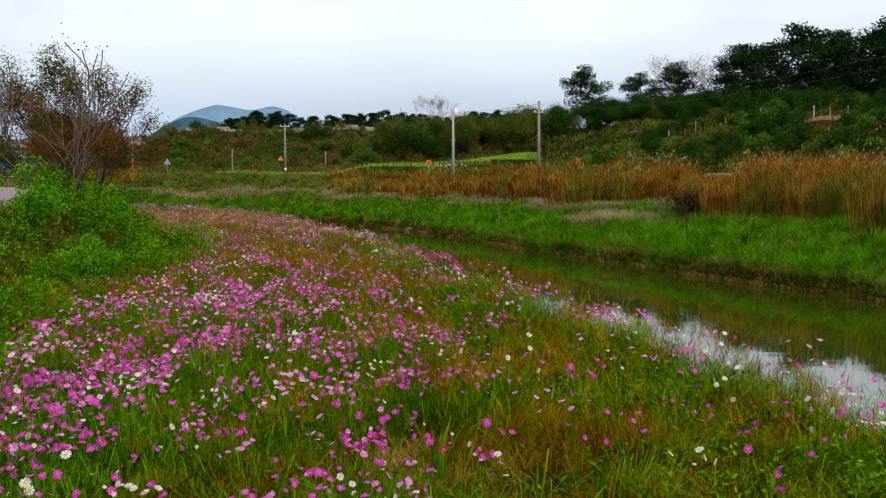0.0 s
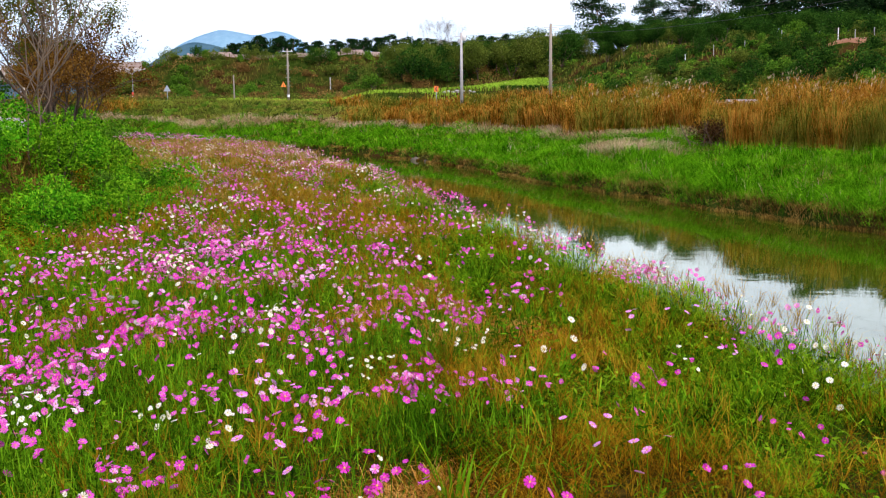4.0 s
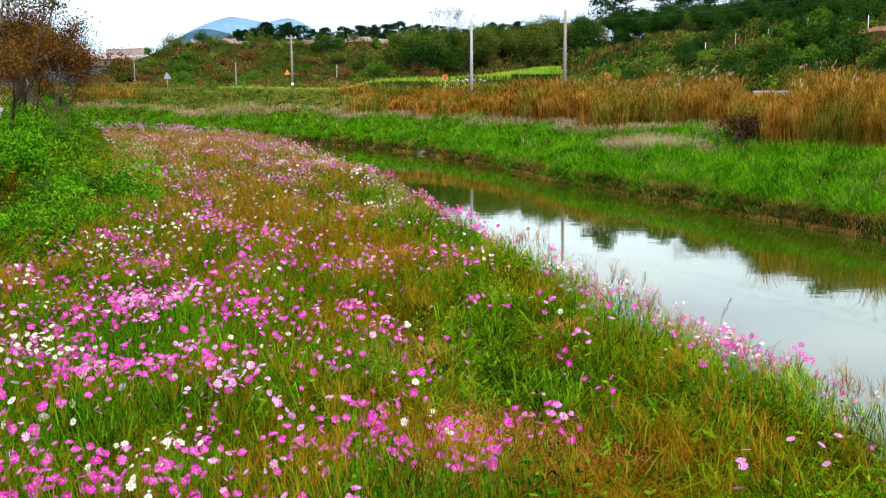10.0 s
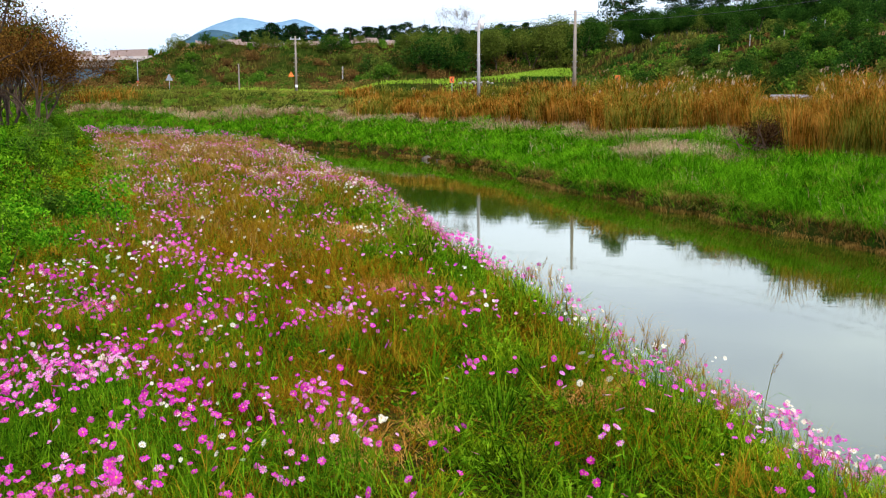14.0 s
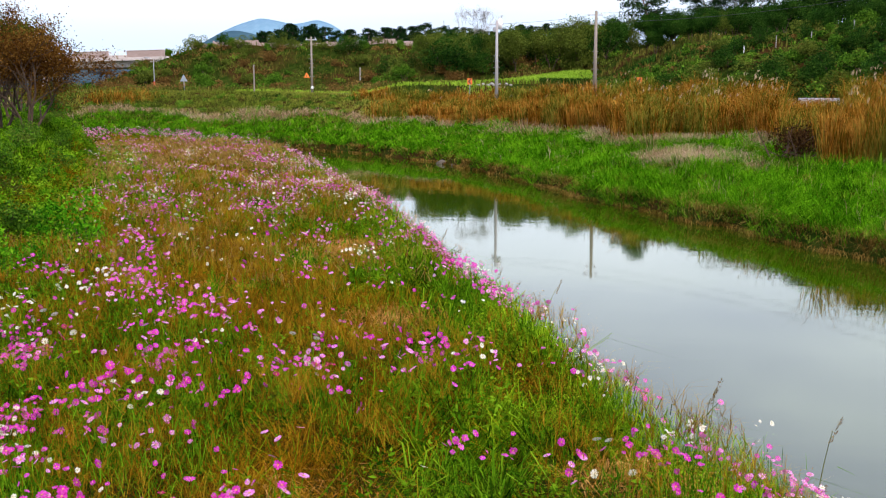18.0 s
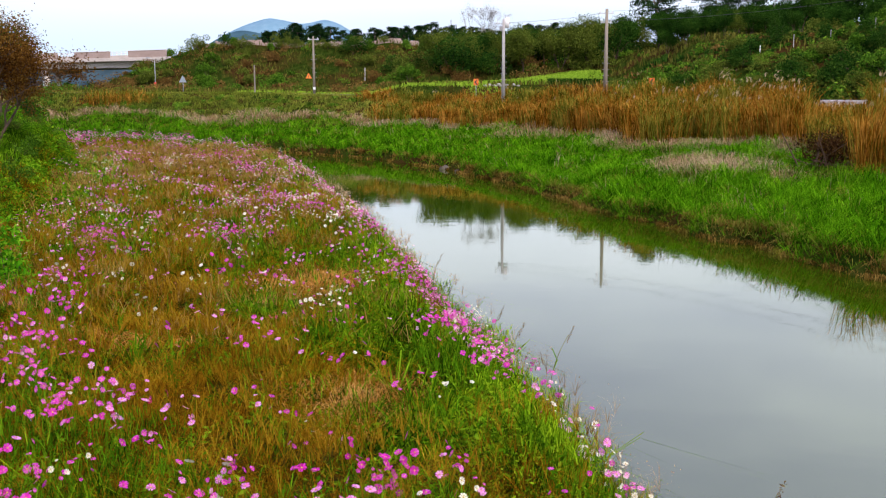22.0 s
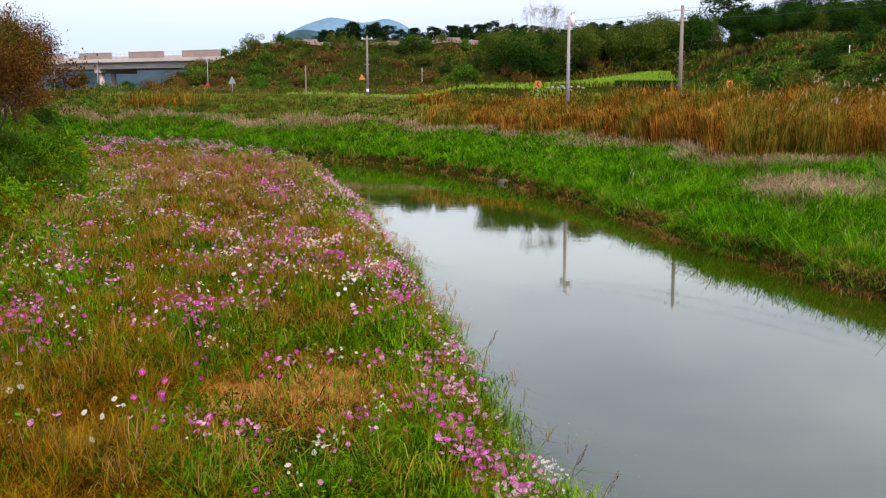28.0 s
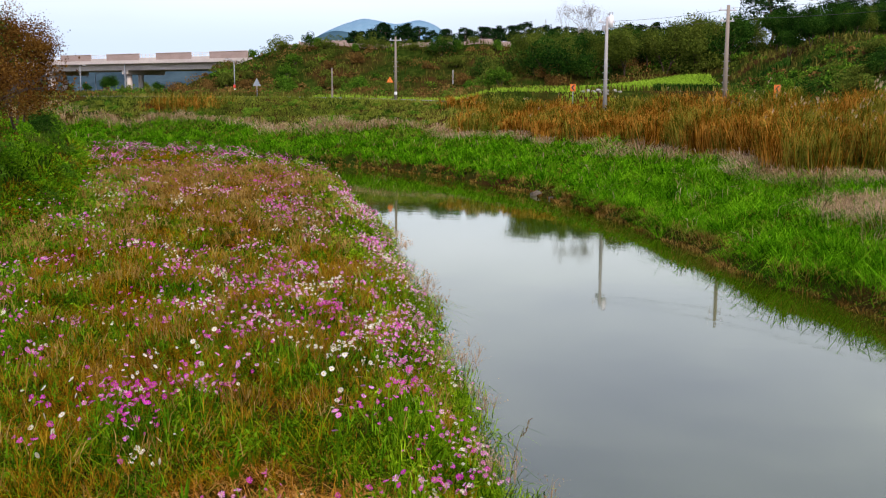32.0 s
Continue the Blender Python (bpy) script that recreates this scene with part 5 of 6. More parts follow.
t4 = broad_tree("autumn_tree", 404, 5.6, 3, 0.55, 0.06, [LEAF_AUTUMN, LEAF_AUTUMN], 210, 0.055, 3, 3, clump=0.3, label="dense rust-brown tree at the end of the row", **tree_tags)
stand(t4, -27.5, 69.0, 0)
t5 = copy_thing(t3, Matrix())
stand(t5, -22.4, 57.5, 130, 0.95)
t6 = broad_tree("leafy_tree", 406, 4.2, 3, 0.6, 0.04, [BUSH_DARK], 60, 0.085, 3, 3, clump=0.3, label="small dark green leafy tree beyond the dirt track", category="tree")
stand(t6, -22.0, 44.0, 0)

# shrubs over the embankment and the hillside
models = [shrub_model("shrub", m, 320 + k, w, h, n, lf, label=lb, category="shrub", group="shrubs on the slopes") for k, (m, w, h, n, lf, lb) in enumerate([
    (BUSH_DARK, 3.0, 2.4, 2600, 0.115, "dark green shrub on the slope"), (BUSH_OLIVE, 2.6, 1.6, 2200, 0.11, "olive-green shrub on the slope"),
    (BUSH_RUST, 2.6, 1.3, 2000, 0.105, "rust-brown scrub on the slope"), (BUSH_FRESH, 2.4, 1.9, 2400, 0.11, "fresh green shrub on the slope"),
    (BUSH_DARK, 4.0, 3.2, 3200, 0.13, "large dark green shrub on the embankment"), (BUSH_OLIVE, 3.6, 2.6, 3000, 0.13, "large olive shrub on the embankment")])]
def bare_soil(x, y):
    """The bare crest of the hill."""
    return np.hypot((x - 37) / 5.5, (y - 98.5) / 3.0) < 1


r = np.random.RandomState(330)
low_scrub, big_scrub, hill_scrub = [], [], []
while len(low_scrub) < 62:
    x, y = r.uniform(-62, 2), r.uniform(150, 188)
    if float(side_of(ROAD, np.array([x]), np.array([y]))[0]) > 14:
        low_scrub.append((x, y))
while len(big_scrub) < 36:
    x, y = r.uniform(-16, 30), r.uniform(152, 184)
    big_scrub.append((x, y))
while len(hill_scrub) < 165:
    x, y = r.uniform(12, 62), r.uniform(60, 128)
    g = float(side_of(ROAD, np.array([x]), np.array([y]))[0])
    if (7 < g < 19 if len(hill_scrub) < 125 else 30 < g < 46) and not (x < 17 and y > 118) and not bare_soil(x, y):
        hill_scrub.append((x, y))
plant_copies([models[1], models[2], models[3], copy_thing(models[2], Matrix()), copy_thing(models[1], Matrix())], low_scrub, 331, 0.6, 1.3)
for k, (x, y) in enumerate(big_scrub):
    m = models[(0, 4, 5)[k % 3]] if k < 3 else copy_thing(models[(0, 4, 5)[k % 3]], Matrix())
    m.scale = (1, 1, 1)
    room = 13.4 - float(ground_z(np.array([x]), np.array([y]))[0])
    stand(m, x, y, 71 * k, min(1.3, max(0.3, room / 3.2)) * r.uniform(0.75, 1.05), 0.05)
extra = [copy_thing(models[k], Matrix()) for k in (0, 3, 0, 1)]
for k, (x, y) in enumerate(hill_scrub):
    m = extra[k % 4] if k < 4 else copy_thing(extra[k % 4], Matrix())
    g = float(side_of(ROAD, np.array([x]), np.array([y]))[0])
    low_top = 0.4 * min(1.0, max(0.0, (g - 10) / 6)) if g < 24 else 0.0
    m.scale = (1, 1, 1)
    stand(m, x, y, 97 * k, r.uniform(0.6, 1.2) * (1 - low_top), 0.05)

# scrub too small to count: clumps of leaves over the slopes
sc = np.concatenate([scatter(-64, 24, 140, 188, 0.2, 335), scatter(10, 66, 50, 130, 0.34, 336)])
g = side_of(ROAD, sc[:, 0], sc[:, 1])
sc = sc[(g > 7) & ~bare_soil(sc[:, 0], sc[:, 1]) & ~((sc[:, 0] > -14) & (sc[:, 0] < 16) & (sc[:, 1] > 126) & (sc[:, 1] < 150))]
for k, (m, what) in enumerate(((BUSH_FRESH, "mid-green"), (BUSH_OLIVE, "olive"), (BUSH_RUST, "rust-brown"))):
    c0 = sc[k::3]
    c0 = c0[(c0[:, 0] > 8) | (np.arange(len(c0)) % 3 == 0)] if k == 0 else c0 if k == 1 else c0[(c0[:, 0] < 8) | (np.arange(len(c0)) % 3 == 0)]
    q = np.random.RandomState(337 + k)
    c1 = np.repeat(np.column_stack([c0, ground_z(c0[:, 0], c0[:, 1])]), 105, 0)
    size = np.repeat(q.uniform(0.5, 1.5, len(c0)) * (1 - 0.55 * ((c0[:, 0] > 16) & (side_of(ROAD, c0[:, 0], c0[:, 1]) > 14))), 105)[:, None]
    d = q.normal(size=c1.shape)
    d /= np.linalg.norm(d, axis=1)[:, None]
    d[:, 2] = np.abs(d[:, 2])
    c1 = c1 + d * size * q.uniform(0.5, 1.0, (len(c1), 1)) * np.array([1.2, 1.2, 1.0])
    v, f = leaf_cards(c1, 0.175, 341 + k)
    stuff(mesh_object("scrub", v, [f], m), what + " scrub covering the slopes beyond the road", "scrub")

# low green scrub over the hillside
lows = scatter(12, 62, 55, 126, 1.1, 346)
g = side_of(ROAD, lows[:, 0], lows[:, 1])
lows = lows[(g > 6.5) & (g < 23) & ~bare_soil(lows[:, 0], lows[:, 1])]
for k, (m, what) in enumerate(((BUSH_FRESH, "fresh green"), (BUSH_DARK, "dark green"), (BUSH_DARK, "deep green"), (BUSH_OLIVE, "olive"))):
    c0 = lows[k::4]
    q = np.random.RandomState(347 + k)
    size = q.uniform(0.35, 0.95, len(c0)) * (1 - 0.45 * sm((side_of(ROAD, c0[:, 0], c0[:, 1]) - 12) / 5))
    c1 = np.repeat(np.column_stack([c0, ground_z(c0[:, 0], c0[:, 1])]), 75, 0)
    d = q.normal(size=c1.shape)
    d /= np.linalg.norm(d, axis=1)[:, None]
    d[:, 2] = np.abs(d[:, 2])
    c1 = c1 + d * np.repeat(size, 75)[:, None] * q.uniform(0.5, 1.0, (len(c1), 1)) * np.array([1.2, 1.2, 1.1])
    v, f = leaf_cards(c1, 0.13, 351 + k)
    stuff(mesh_object("low_scrub", v, [f], m), what + " low scrub covering the hillside", "scrub")

# a few shrubs that stand out on the slopes
for k, x, y, s in ((4, -26.5, 185.0, 0.9), (4, -18.4, 176.6, 0.9), (3, -47.6, 171.6, 1.25), (3, -13.6, 151.3, 1.2), (0, -48.4, 188.0, 0.8), (0, -24.9, 67.1, 0.42)):
    stand(copy_thing(models[k], Matrix()), x, y, 40 * k, s, 0.05)

# woods behind the bright field, and tall pines on the hill
wood = [broad_tree("woodland_tree", 420 + k, 5.2, 2, 0.5, 0.08, [m], 150, 0.115, 2, 4, clump=0.5, girth=0.016, label=lb, category="tree", group="woodland trees")
        for k, (m, lb) in enumerate([(BUSH_DARK, "dark green woodland tree behind the field"), (BUSH_OLIVE, "olive-green woodland tree behind the field"), (BUSH_DARK, "dense dark woodland tree behind the field")])]
pale = broad_tree("bare_tree", 430, 8.5, 2, 0.5, 0.08, [LEAF_PALE], 10, 0.06, 4, 3, clump=0.25, girth=0.014, bark=LEAF_PALE, label="pale leafless tree with fine grey twigs", category="tree", group="woodland trees")
spots = [(-11 + 1.3 * k + r.uniform(-1, 1), 156 + r.uniform(-4, 12) - 0.2 * max(0, k - 15)) for k in range(36)]
for k, (x, y) in enumerate(spots):
    m = wood[k % 3] if k < 3 else copy_thing(wood[k % 3], Matrix())
    m.scale = (1, 1, 1)
    room = 13.0 + 0.07 * (x + 10) - float(ground_z(np.array([x]), np.array([y]))[0])
    stand(m, x, y, 83 * k, max(0.55, room / 5.2) * r.uniform(0.85, 1.05), 0.05)
spots = [(33 + 4.1 * k + r.uniform(-1.5, 1.5), 192 - 0.45 * 4.1 * k + r.uniform(-4, 4)) for k in range(19)] + [(18 + 2.0 * k, 137 + r.uniform(-4, 4) - 0.8 * k) for k in range(14)]
for k, (x, y) in enumerate(spots):
    stand(copy_thing(wood[0 if k % 2 else 2], Matrix()), x, y, 67 * k, r.uniform(1.2, 1.6) if k < 19 else r.uniform(0.5, 0.72))
# dark undergrowth that closes the wood under the pines
for k in range(46):
    x = 30 + 1.9 * k + r.uniform(-1, 1)
    stand(copy_thing(models[4 if k % 3 else 0], Matrix()), x, 186 - 0.42 * (x - 30) + r.uniform(-5, 3), 59 * k, r.uniform(1.3, 2.0), 0.1)
stand(pale, -4.5, 166, 0)
stand(copy_thing(pale, Matrix()), 43, 198, 90, 1.9)
stand(copy_thing(pale, Matrix()), 49, 201, 200, 1.75)

for k in range(20):
    stand(copy_thing(wood[k % 3], Matrix()), -172 + 5.2 * k + r.uniform(-2, 2), 300 + r.uniform(-10, 18), 71 * k, r.uniform(0.55, 1.0))

pine_tags = dict(category="pine tree", group="pines on the hill")
pines = [pine_model("pine", 440, 14.0, 4.4, 0.42, label="tall red pine with a flat dark crown on the hill", **pine_tags),
         pine_model("pine", 441, 16.0, 5.4, 0.24, 36, 250, label="broad dark pine with dense layered crown", **pine_tags),
         pine_model("pine", 442, 13.6, 4.9, 0.38, 28, 210, label="dark green pine on the hilltop", **pine_tags)]
# x, y and the height of the top of each crown
for k, (x, y, top) in enumerate([(25.6, 201.3, 25.9), (50.9, 186.2, 28.2), (60.4, 183.2, 30.9), (36.4, 199.5, 24.2), (65.4, 181.3, 29.9), (73.3, 178.0, 31.2), (42.5, 198.2, 25.8), (80.6, 174.6, 32.3), (53.9, 185.3, 28.0), (87.2, 171.2, 31.5), (65.5, 181.3, 28.2), (95.2, 166.5, 31.6), (85.5, 172.1, 30.1), (102.7, 161.6, 31.4), (79.2, 175.3, 28.8), (109.2, 156.9, 30.8), (93.3, 167.7, 30.2), (73.0, 178.2, 28.2)]):
    m = pines[k % 3] if k < 3 else copy_thing(pines[k % 3], Matrix())
    tall_as_built = (14.0, 16.0, 13.6)[k % 3]
    m.scale = (1, 1, 1)
    stand(m, x, y, 137 * k, (top - float(ground_z(np.array([x]), np.array([y]))[0])) / tall_as_built)

# bushes along the top of the embankment
r = np.random.RandomState(455)
crest_spots = [(-60 + 2.6 * k + r.uniform(-1, 1), 187.5 + r.uniform(-1.5, 1.0)) for k in range(24)]
plant_copies([copy_thing(models[k], Matrix()) for k in (1, 3, 5)], crest_spots, 456, 0.45, 0.9)

# pines along the skyline
sky_pines = [pine_model("skyline_pine", 450 + k, 6.5, 2.0, 0.45, 16, 90, 0.16, label="small dark pine on the skyline", category="pine tree", group="pines on the skyline") for k in range(3)]
spots = [(-64 + 1.5 * k + r.uniform(-1.2, 1.2), 246 + r.uniform(-10, 14)) for k in range(58)]
plant_copies(sky_pines, spots, 451, 0.85, 1.3)


# ---- far ridges ----
def ridge(name, y, pts, mat, depth, label):
    """A mountain as a rounded range: a crest line with spurs falling to the front and back."""
    r = np.random.RandomState(len(name))
    xs = np.linspace(pts[0][0], pts[-1][0], 150)
    crest = np.interp(xs, [p[0] for p in pts], [p[1] for p in pts])
    for _ in range(5):
        crest[1:-1] = (crest[:-2] + 2 * crest[1:-1] + crest[2:]) / 4
    rows = []
    for u in np.linspace(-1, 1, 25):
        fall = (1 - abs(u)) ** 0.85
        spur = 1 + 0.03 * np.sin(xs * 0.035 + 5 * u) * (1 - fall)
        rows.append(np.column_stack([xs, np.full(150, y + u * depth), crest * fall * spur]))
    v = np.stack(rows, 0)
    a = np.arange(25 * 150).reshape(25, 150)
    q = np.stack([a[:-1, :-1], a[:-1, 1:], a[1:, 1:], a[1:, :-1]], -1).reshape(-1, 4)
    ob = mesh_object(name, v.reshape(-1, 3), [q], mat, smooth=True)
    return tagged(ob, label, "mountain", kind="structure")


ridge("mountain_blue", 2450, [(-1000, 20), (-860, 60), (-760, 95), (-690, 150), (-640, 171), (-585, 187), (-545, 180), (-505, 171), (-475, 176), (-450, 183), (-412, 171), (-375, 145), (-335, 110), (-250, 70), (-100, 40)], RIDGE_BLUE, 260, "twin-peaked mountain on the horizon with blue haze painted into its colour")
ridge("mountain_near", 1500, [(-900, 20), (-590, 36), (-515, 42), (-475, 60), (-435, 86), (-400, 100), (-365, 93), (-325, 80), (-225, 58), (-130, 45), (0, 30)], RIDGE_DARK, 180, "dark wooded foothill below the blue mountain")
ridge("wooded_rise", 430, [(-420, 9), (-330, 14), (-260, 18), (-220, 16), (-180, 19), (-140, 17), (-100, 18), (-70, 14), (-40, 9)], RISE_DARK, 40, "dark wooded rise beyond the bridge")


# ---- poles, signs and road furniture ----
def zg(x, y):
    return float(ground_z(np.array([float(x)]), np.array([float(y)]))[0])


def utility_pole(x, y, top, mat, label, pale_can=False, arms=1, girth=0.16):
    z = zg(x, y)
    h = top - z
    ob = base("utility_pole", x, y, z, 12, label=label, category="utility pole", group="poles by the road")
    bm = rod(bmesh.new(), (0, 0, -0.4), (0, 0, h), girth, girth * 0.62, 12)
    part("pole", bm, mat, ob, smooth=True)
    for k in range(arms):
        bm = box(bmesh.new(), 0, 0.12, h - 0.35 - 0.75 * k, 1.3 - 0.3 * k, 0.09, 0.09, 0.01)
        arm = part("crossarm", bm, STEEL, ob, "galvanised steel crossarm")
        for s in (-0.5, 0.0, 0.5):
            b2 = rod(bmesh.new(), (s * (1 - 0.25 * k), 0.12, h - 0.30 - 0.75 * k), (s * (1 - 0.25 * k), 0.12, h - 0.12 - 0.75 * k), 0.045, 0.03, 8)
            part("insulator", b2, WHITE_PAINT, arm, "white porcelain insulator")
    for k in range(6):
        bm = rod(bmesh.new(), (-0.28, 0, 1.9 + 0.5 * k), (0.28, 0, 1.9 + 0.5 * k), 0.012, sides=5)
        part("climbing_step", bm, STEEL, ob)
    if pale_can:
        bm = rod(bmesh.new(), (0.28, 0, h - 0.75), (0.28, 0, h + 0.1), 0.2, 0.2, 14)
        rod(bm, (0.28, 0, h + 0.1), (0.28, 0, h + 0.2), 0.2, 0.06, 14)
        can = part("transformer", bm, WHITE_PAINT, ob, "white cylindrical transformer", True)
        for s in (-0.1, 0.1):
            part("bushing", rod(bmesh.new(), (0.28 + s, 0, h + 0.12), (0.28 + s, 0, h + 0.36), 0.04, 0.025, 7), GREY_PAINT, can)
        part("bracket", box(bmesh.new(), 0.14, 0, h - 0.5, 0.3, 0.06, 0.06), STEEL, ob)
        part("fuse_box", box(bmesh.new(), -0.24, 0, h - 0.8, 0.22, 0.2, 0.4, 0.02), GREY_PAINT, ob)
    return ob


utility_pole(-0.7, 103.8, 11.0, CONCRETE, "pale grey concrete utility pole with a white transformer on top", True, 1, 0.17)
utility_pole(7.8, 101.4, 11.6, CONCRETE_WARM, "weathered brown concrete utility pole with steel crossarms", False, 2, 0.19)
warn = utility_pole(-22.5, 131, 11.2, CONCRETE_WARM, "slim weathered pole that carries an orange warning sign", False, 1, 0.15)
h0 = zg(-22.5, 131)
bm = plate(bmesh.new(), [(-0.36, -0.26), (0.36, -0.26), (0.0, 0.38)], 0.03)
bmesh.ops.translate(bm, vec=(-0.6, -0.22, 6.75 - h0), verts=bm.verts)
ws = part("warning_sign", bm, SIGN_ORANGE, warn, "orange triangular warning sign")
bm = plate(bmesh.new(), [(-0.22, -0.18), (0.22, -0.18), (0.0, 0.23)], 0.012)
bmesh.ops.translate(bm, vec=(-0.6, -0.245, 6.75 - h0), verts=bm.verts)
part("sign_face", bm, SIGN_YELLOW, ws)
bm = box(bmesh.new(), -0.6, -0.26, 6.72 - h0, 0.07, 0.012, 0.24)
part("pictogram", bm, BLACK, ws)
part("reflective_band", rod(bmesh.new(), (0, 0, 0.5), (0, 0, 0.8), 0.155, 0.154, 12), WHITE_PAINT, warn)


def cable(a, b, sag, name="cable"):
    pts = [(a[0] + (b[0] - a[0]) * u, a[1] + (b[1] - a[1]) * u, a[2] + (b[2] - a[2]) * u - sag * 4 * u * (1 - u)) for u in np.linspace(0, 1, 15)]
    v, f = tube(pts, [0.012] * 15, 5)
    ob = mesh_object(name, v, [f], CABLE)
    return tagged(ob, "thin black overhead cable between utility poles", "cable", "overhead cables")


for dz in (0.0, -0.75):
    cable((7.8, 101.5, 11.4 + dz), (30.5, 70.0, 12.4 + dz), 0.8)
    cable((-0.7, 103.9, 10.7 + dz * 0.6), (7.8, 101.5, 11.3 + dz), 0.15)
utility_pole(30.5, 70.0, 12.6, CONCRETE_WARM, "weathered concrete utility pole farther along the road", False, 2, 0.19)


def road_sign(x, y, mid, kind, label, turn=0):
    z = zg(x, y)
    ob = base("road_sign", x, y, z, turn, label=label, category="road sign", group="road signs")
    part("post", rod(bmesh.new(), (0, 0, -0.3), (0, 0, mid - z + 0.25), 0.035, sides=8), GREY_PAINT, ob, smooth=True)
    bm = bmesh.new()
    if kind == "triangle":
        plate(bm, [(-0.45, -0.33), (0.45, -0.33), (0.0, 0.5)], 0.025)
        bmesh.ops.translate(bm, vec=(0, -0.06, mid - z), verts=bm.verts)
        p = part("plate", bm, GREY_PAINT, ob)
        bm = plate(bmesh.new(), [(-0.33, -0.26), (0.33, -0.26), (0.0, 0.37)], 0.01)
        bmesh.ops.translate(bm, vec=(0, -0.08, mid - z), verts=bm.verts)
        part("sign_face", bm, SIGN_BLUE, p)
    else:
        plate(bm, [(-0.26, -0.33), (0.26, -0.33), (0.26, 0.33), (-0.26, 0.33)], 0.03)
        bmesh.ops.translate(bm, vec=(0, -0.06, mid - z), verts=bm.verts)
        p = part("plate", bm, SIGN_ORANGE, ob, "orange chevron plate")
        d = 1 if kind == "left" else -1
        bm = plate(bmesh.new(), [(0.18 * d, 0.26), (0.04 * d, 0.26), (-0.17 * d, 0.0), (0.04 * d, -0.26), (0.18 * d, -0.26), (-0.02 * d, 0.0)][::d], 0.012)
        bmesh.ops.translate(bm, vec=(0, -0.085, mid - z), verts=bm.verts)
        part("chevron", bm, BLACK, p, "black chevron arrow")
    for s in (-0.15, 0.15):
        part("clamp", box(bmesh.new(), 0, -0.02, mid - z + s, 0.14, 0.09, 0.04), STEEL, ob)
    return ob


road_sign(-38.2, 132.5, 6.45, "triangle", "pale blue-grey triangular sign on a steel post")
road_sign(12.5, 108.5, 5.75, "left", "orange chevron sign with a black arrow on the bend", 10)
road_sign(-3.8, 124.0, 5.95, "left", "orange chevron sign with a black arrow on the bend", 0)
road_sign(27.6, 89.5, 5.1, "left", "orange chevron sign half hidden behind the reeds", 15)


def marker_post(x, y, h, mat, label, name="marker_post", r=0.06):
    ob = base(name, x, y, zg(x, y), 0, label=label, category="post", group="posts on the slopes")
    part("shaft", box(bmesh.new(), 0, 0, h / 2 - 0.1, r * 2, r * 2, h + 0.2, 0.012), mat, ob)
    part("cap", box(bmesh.new(), 0, 0, h + 0.02, r * 2.3, r * 2.3, 0.05, 0.01), mat, ob)
    return ob


marker_post(-29.2, 130.4, 3.1, CONCRETE_WARM, "slim weathered roadside post", r=0.07)
marker_post(-23.2, 175.8, 2.0, CONCRETE, "pale post on the embankment slope", r=0.09)
for x, y, h, m in [(23.0, 113.1, 1.0, WHITE_PAINT), (25.5, 111.1, 1.3, CONCRETE), (28.2, 109.2, 0.9, CONCRETE), (31.0, 106.2, 1.2, CONCRETE), (32.6, 104.0, 0.9, WHITE_PAINT), (33.6, 102.9, 1.2, CONCRETE),
                   (34.8, 101.3, 1.3, WHITE_PAINT), (35.9, 100.0, 1.0, CONCRETE), (37.0, 98.3, 1.3, CONCRETE), (38.3, 96.2, 1.3, WHITE_PAINT), (39.8, 94.6, 1.2, CONCRETE), (41.5, 92.4, 1.2, CONCRETE)]:
    marker_post(x, y, h * 0.85, m, "white-painted fence post on the hillside" if m is WHITE_PAINT else "grey fence post on the hillside", r=0.032)


def street_lamp(x, y, top, reach, label, plates=True):
    z = zg(x, y)
    h = top - z
    ob = base("street_lamp", x, y, z, 0, label=label, category="street lamp", group="street lamps")
    part("column", rod(bmesh.new(), (0, 0, -0.3), (0, 0, h), 0.075, 0.05, 10), GREY_PAINT, ob, smooth=True)
    part("arm", rod(bmesh.new(), (0, 0, h - 0.05), (reach, 0, h + 0.25), 0.035, sides=8), STEEL, ob)
    head = part("lamp_head", box(bmesh.new(), reach, 0, h + 0.25, 0.7, 0.26, 0.14, 0.04), GREY_PAINT, ob)
    part("lens", box(bmesh.new(), reach, 0, h + 0.165, 0.5, 0.2, 0.04, 0.01), WHITE_PAINT, head)
    if plates:
        part("notice", box(bmesh.new(), 0, -0.12, 1.5, 0.38, 0.03, 0.55, 0.01), SIGN_RED, ob, "red and white notice plate")
        part("notice", box(bmesh.new(), 0, -0.12, 1.0, 0.36, 0.03, 0.38, 0.01), WHITE_PAINT, ob)
    return ob


street_lamp(-55, 170.5, 10.1, -1.0, "grey street lamp with a red notice on its column")
street_lamp(-82.4, 176, 9.4, 0.6, "slim grey street lamp before the bridge", False)
street_lamp(-95.1, 205, 8.8, 0.6, "slim grey street lamp beyond the bridge", False)

# orange barrier drum by the side road
drum = base("barrier_drum", -59, 159.3, zg(-59, 159.3), 0, label="orange plastic barrier drum with white bands", category="traffic drum")
part("drum", rod(bmesh.new(), (0, 0, 0), (0, 0, 1.1), 0.36, 0.3, 14), SIGN_ORANGE, drum, smooth=True)
for zz in (0.4, 0.75):
    part("band", rod(bmesh.new(), (0, 0, zz), (0, 0, zz + 0.14), 0.352 - 0.05 * zz, 0.345 - 0.05 * zz, 14), WHITE_PAINT, drum)
part("lamp", rod(bmesh.new(), (0, 0, 1.1), (0, 0, 1.3), 0.09, 0.05, 10), SIGN_YELLOW, drum)

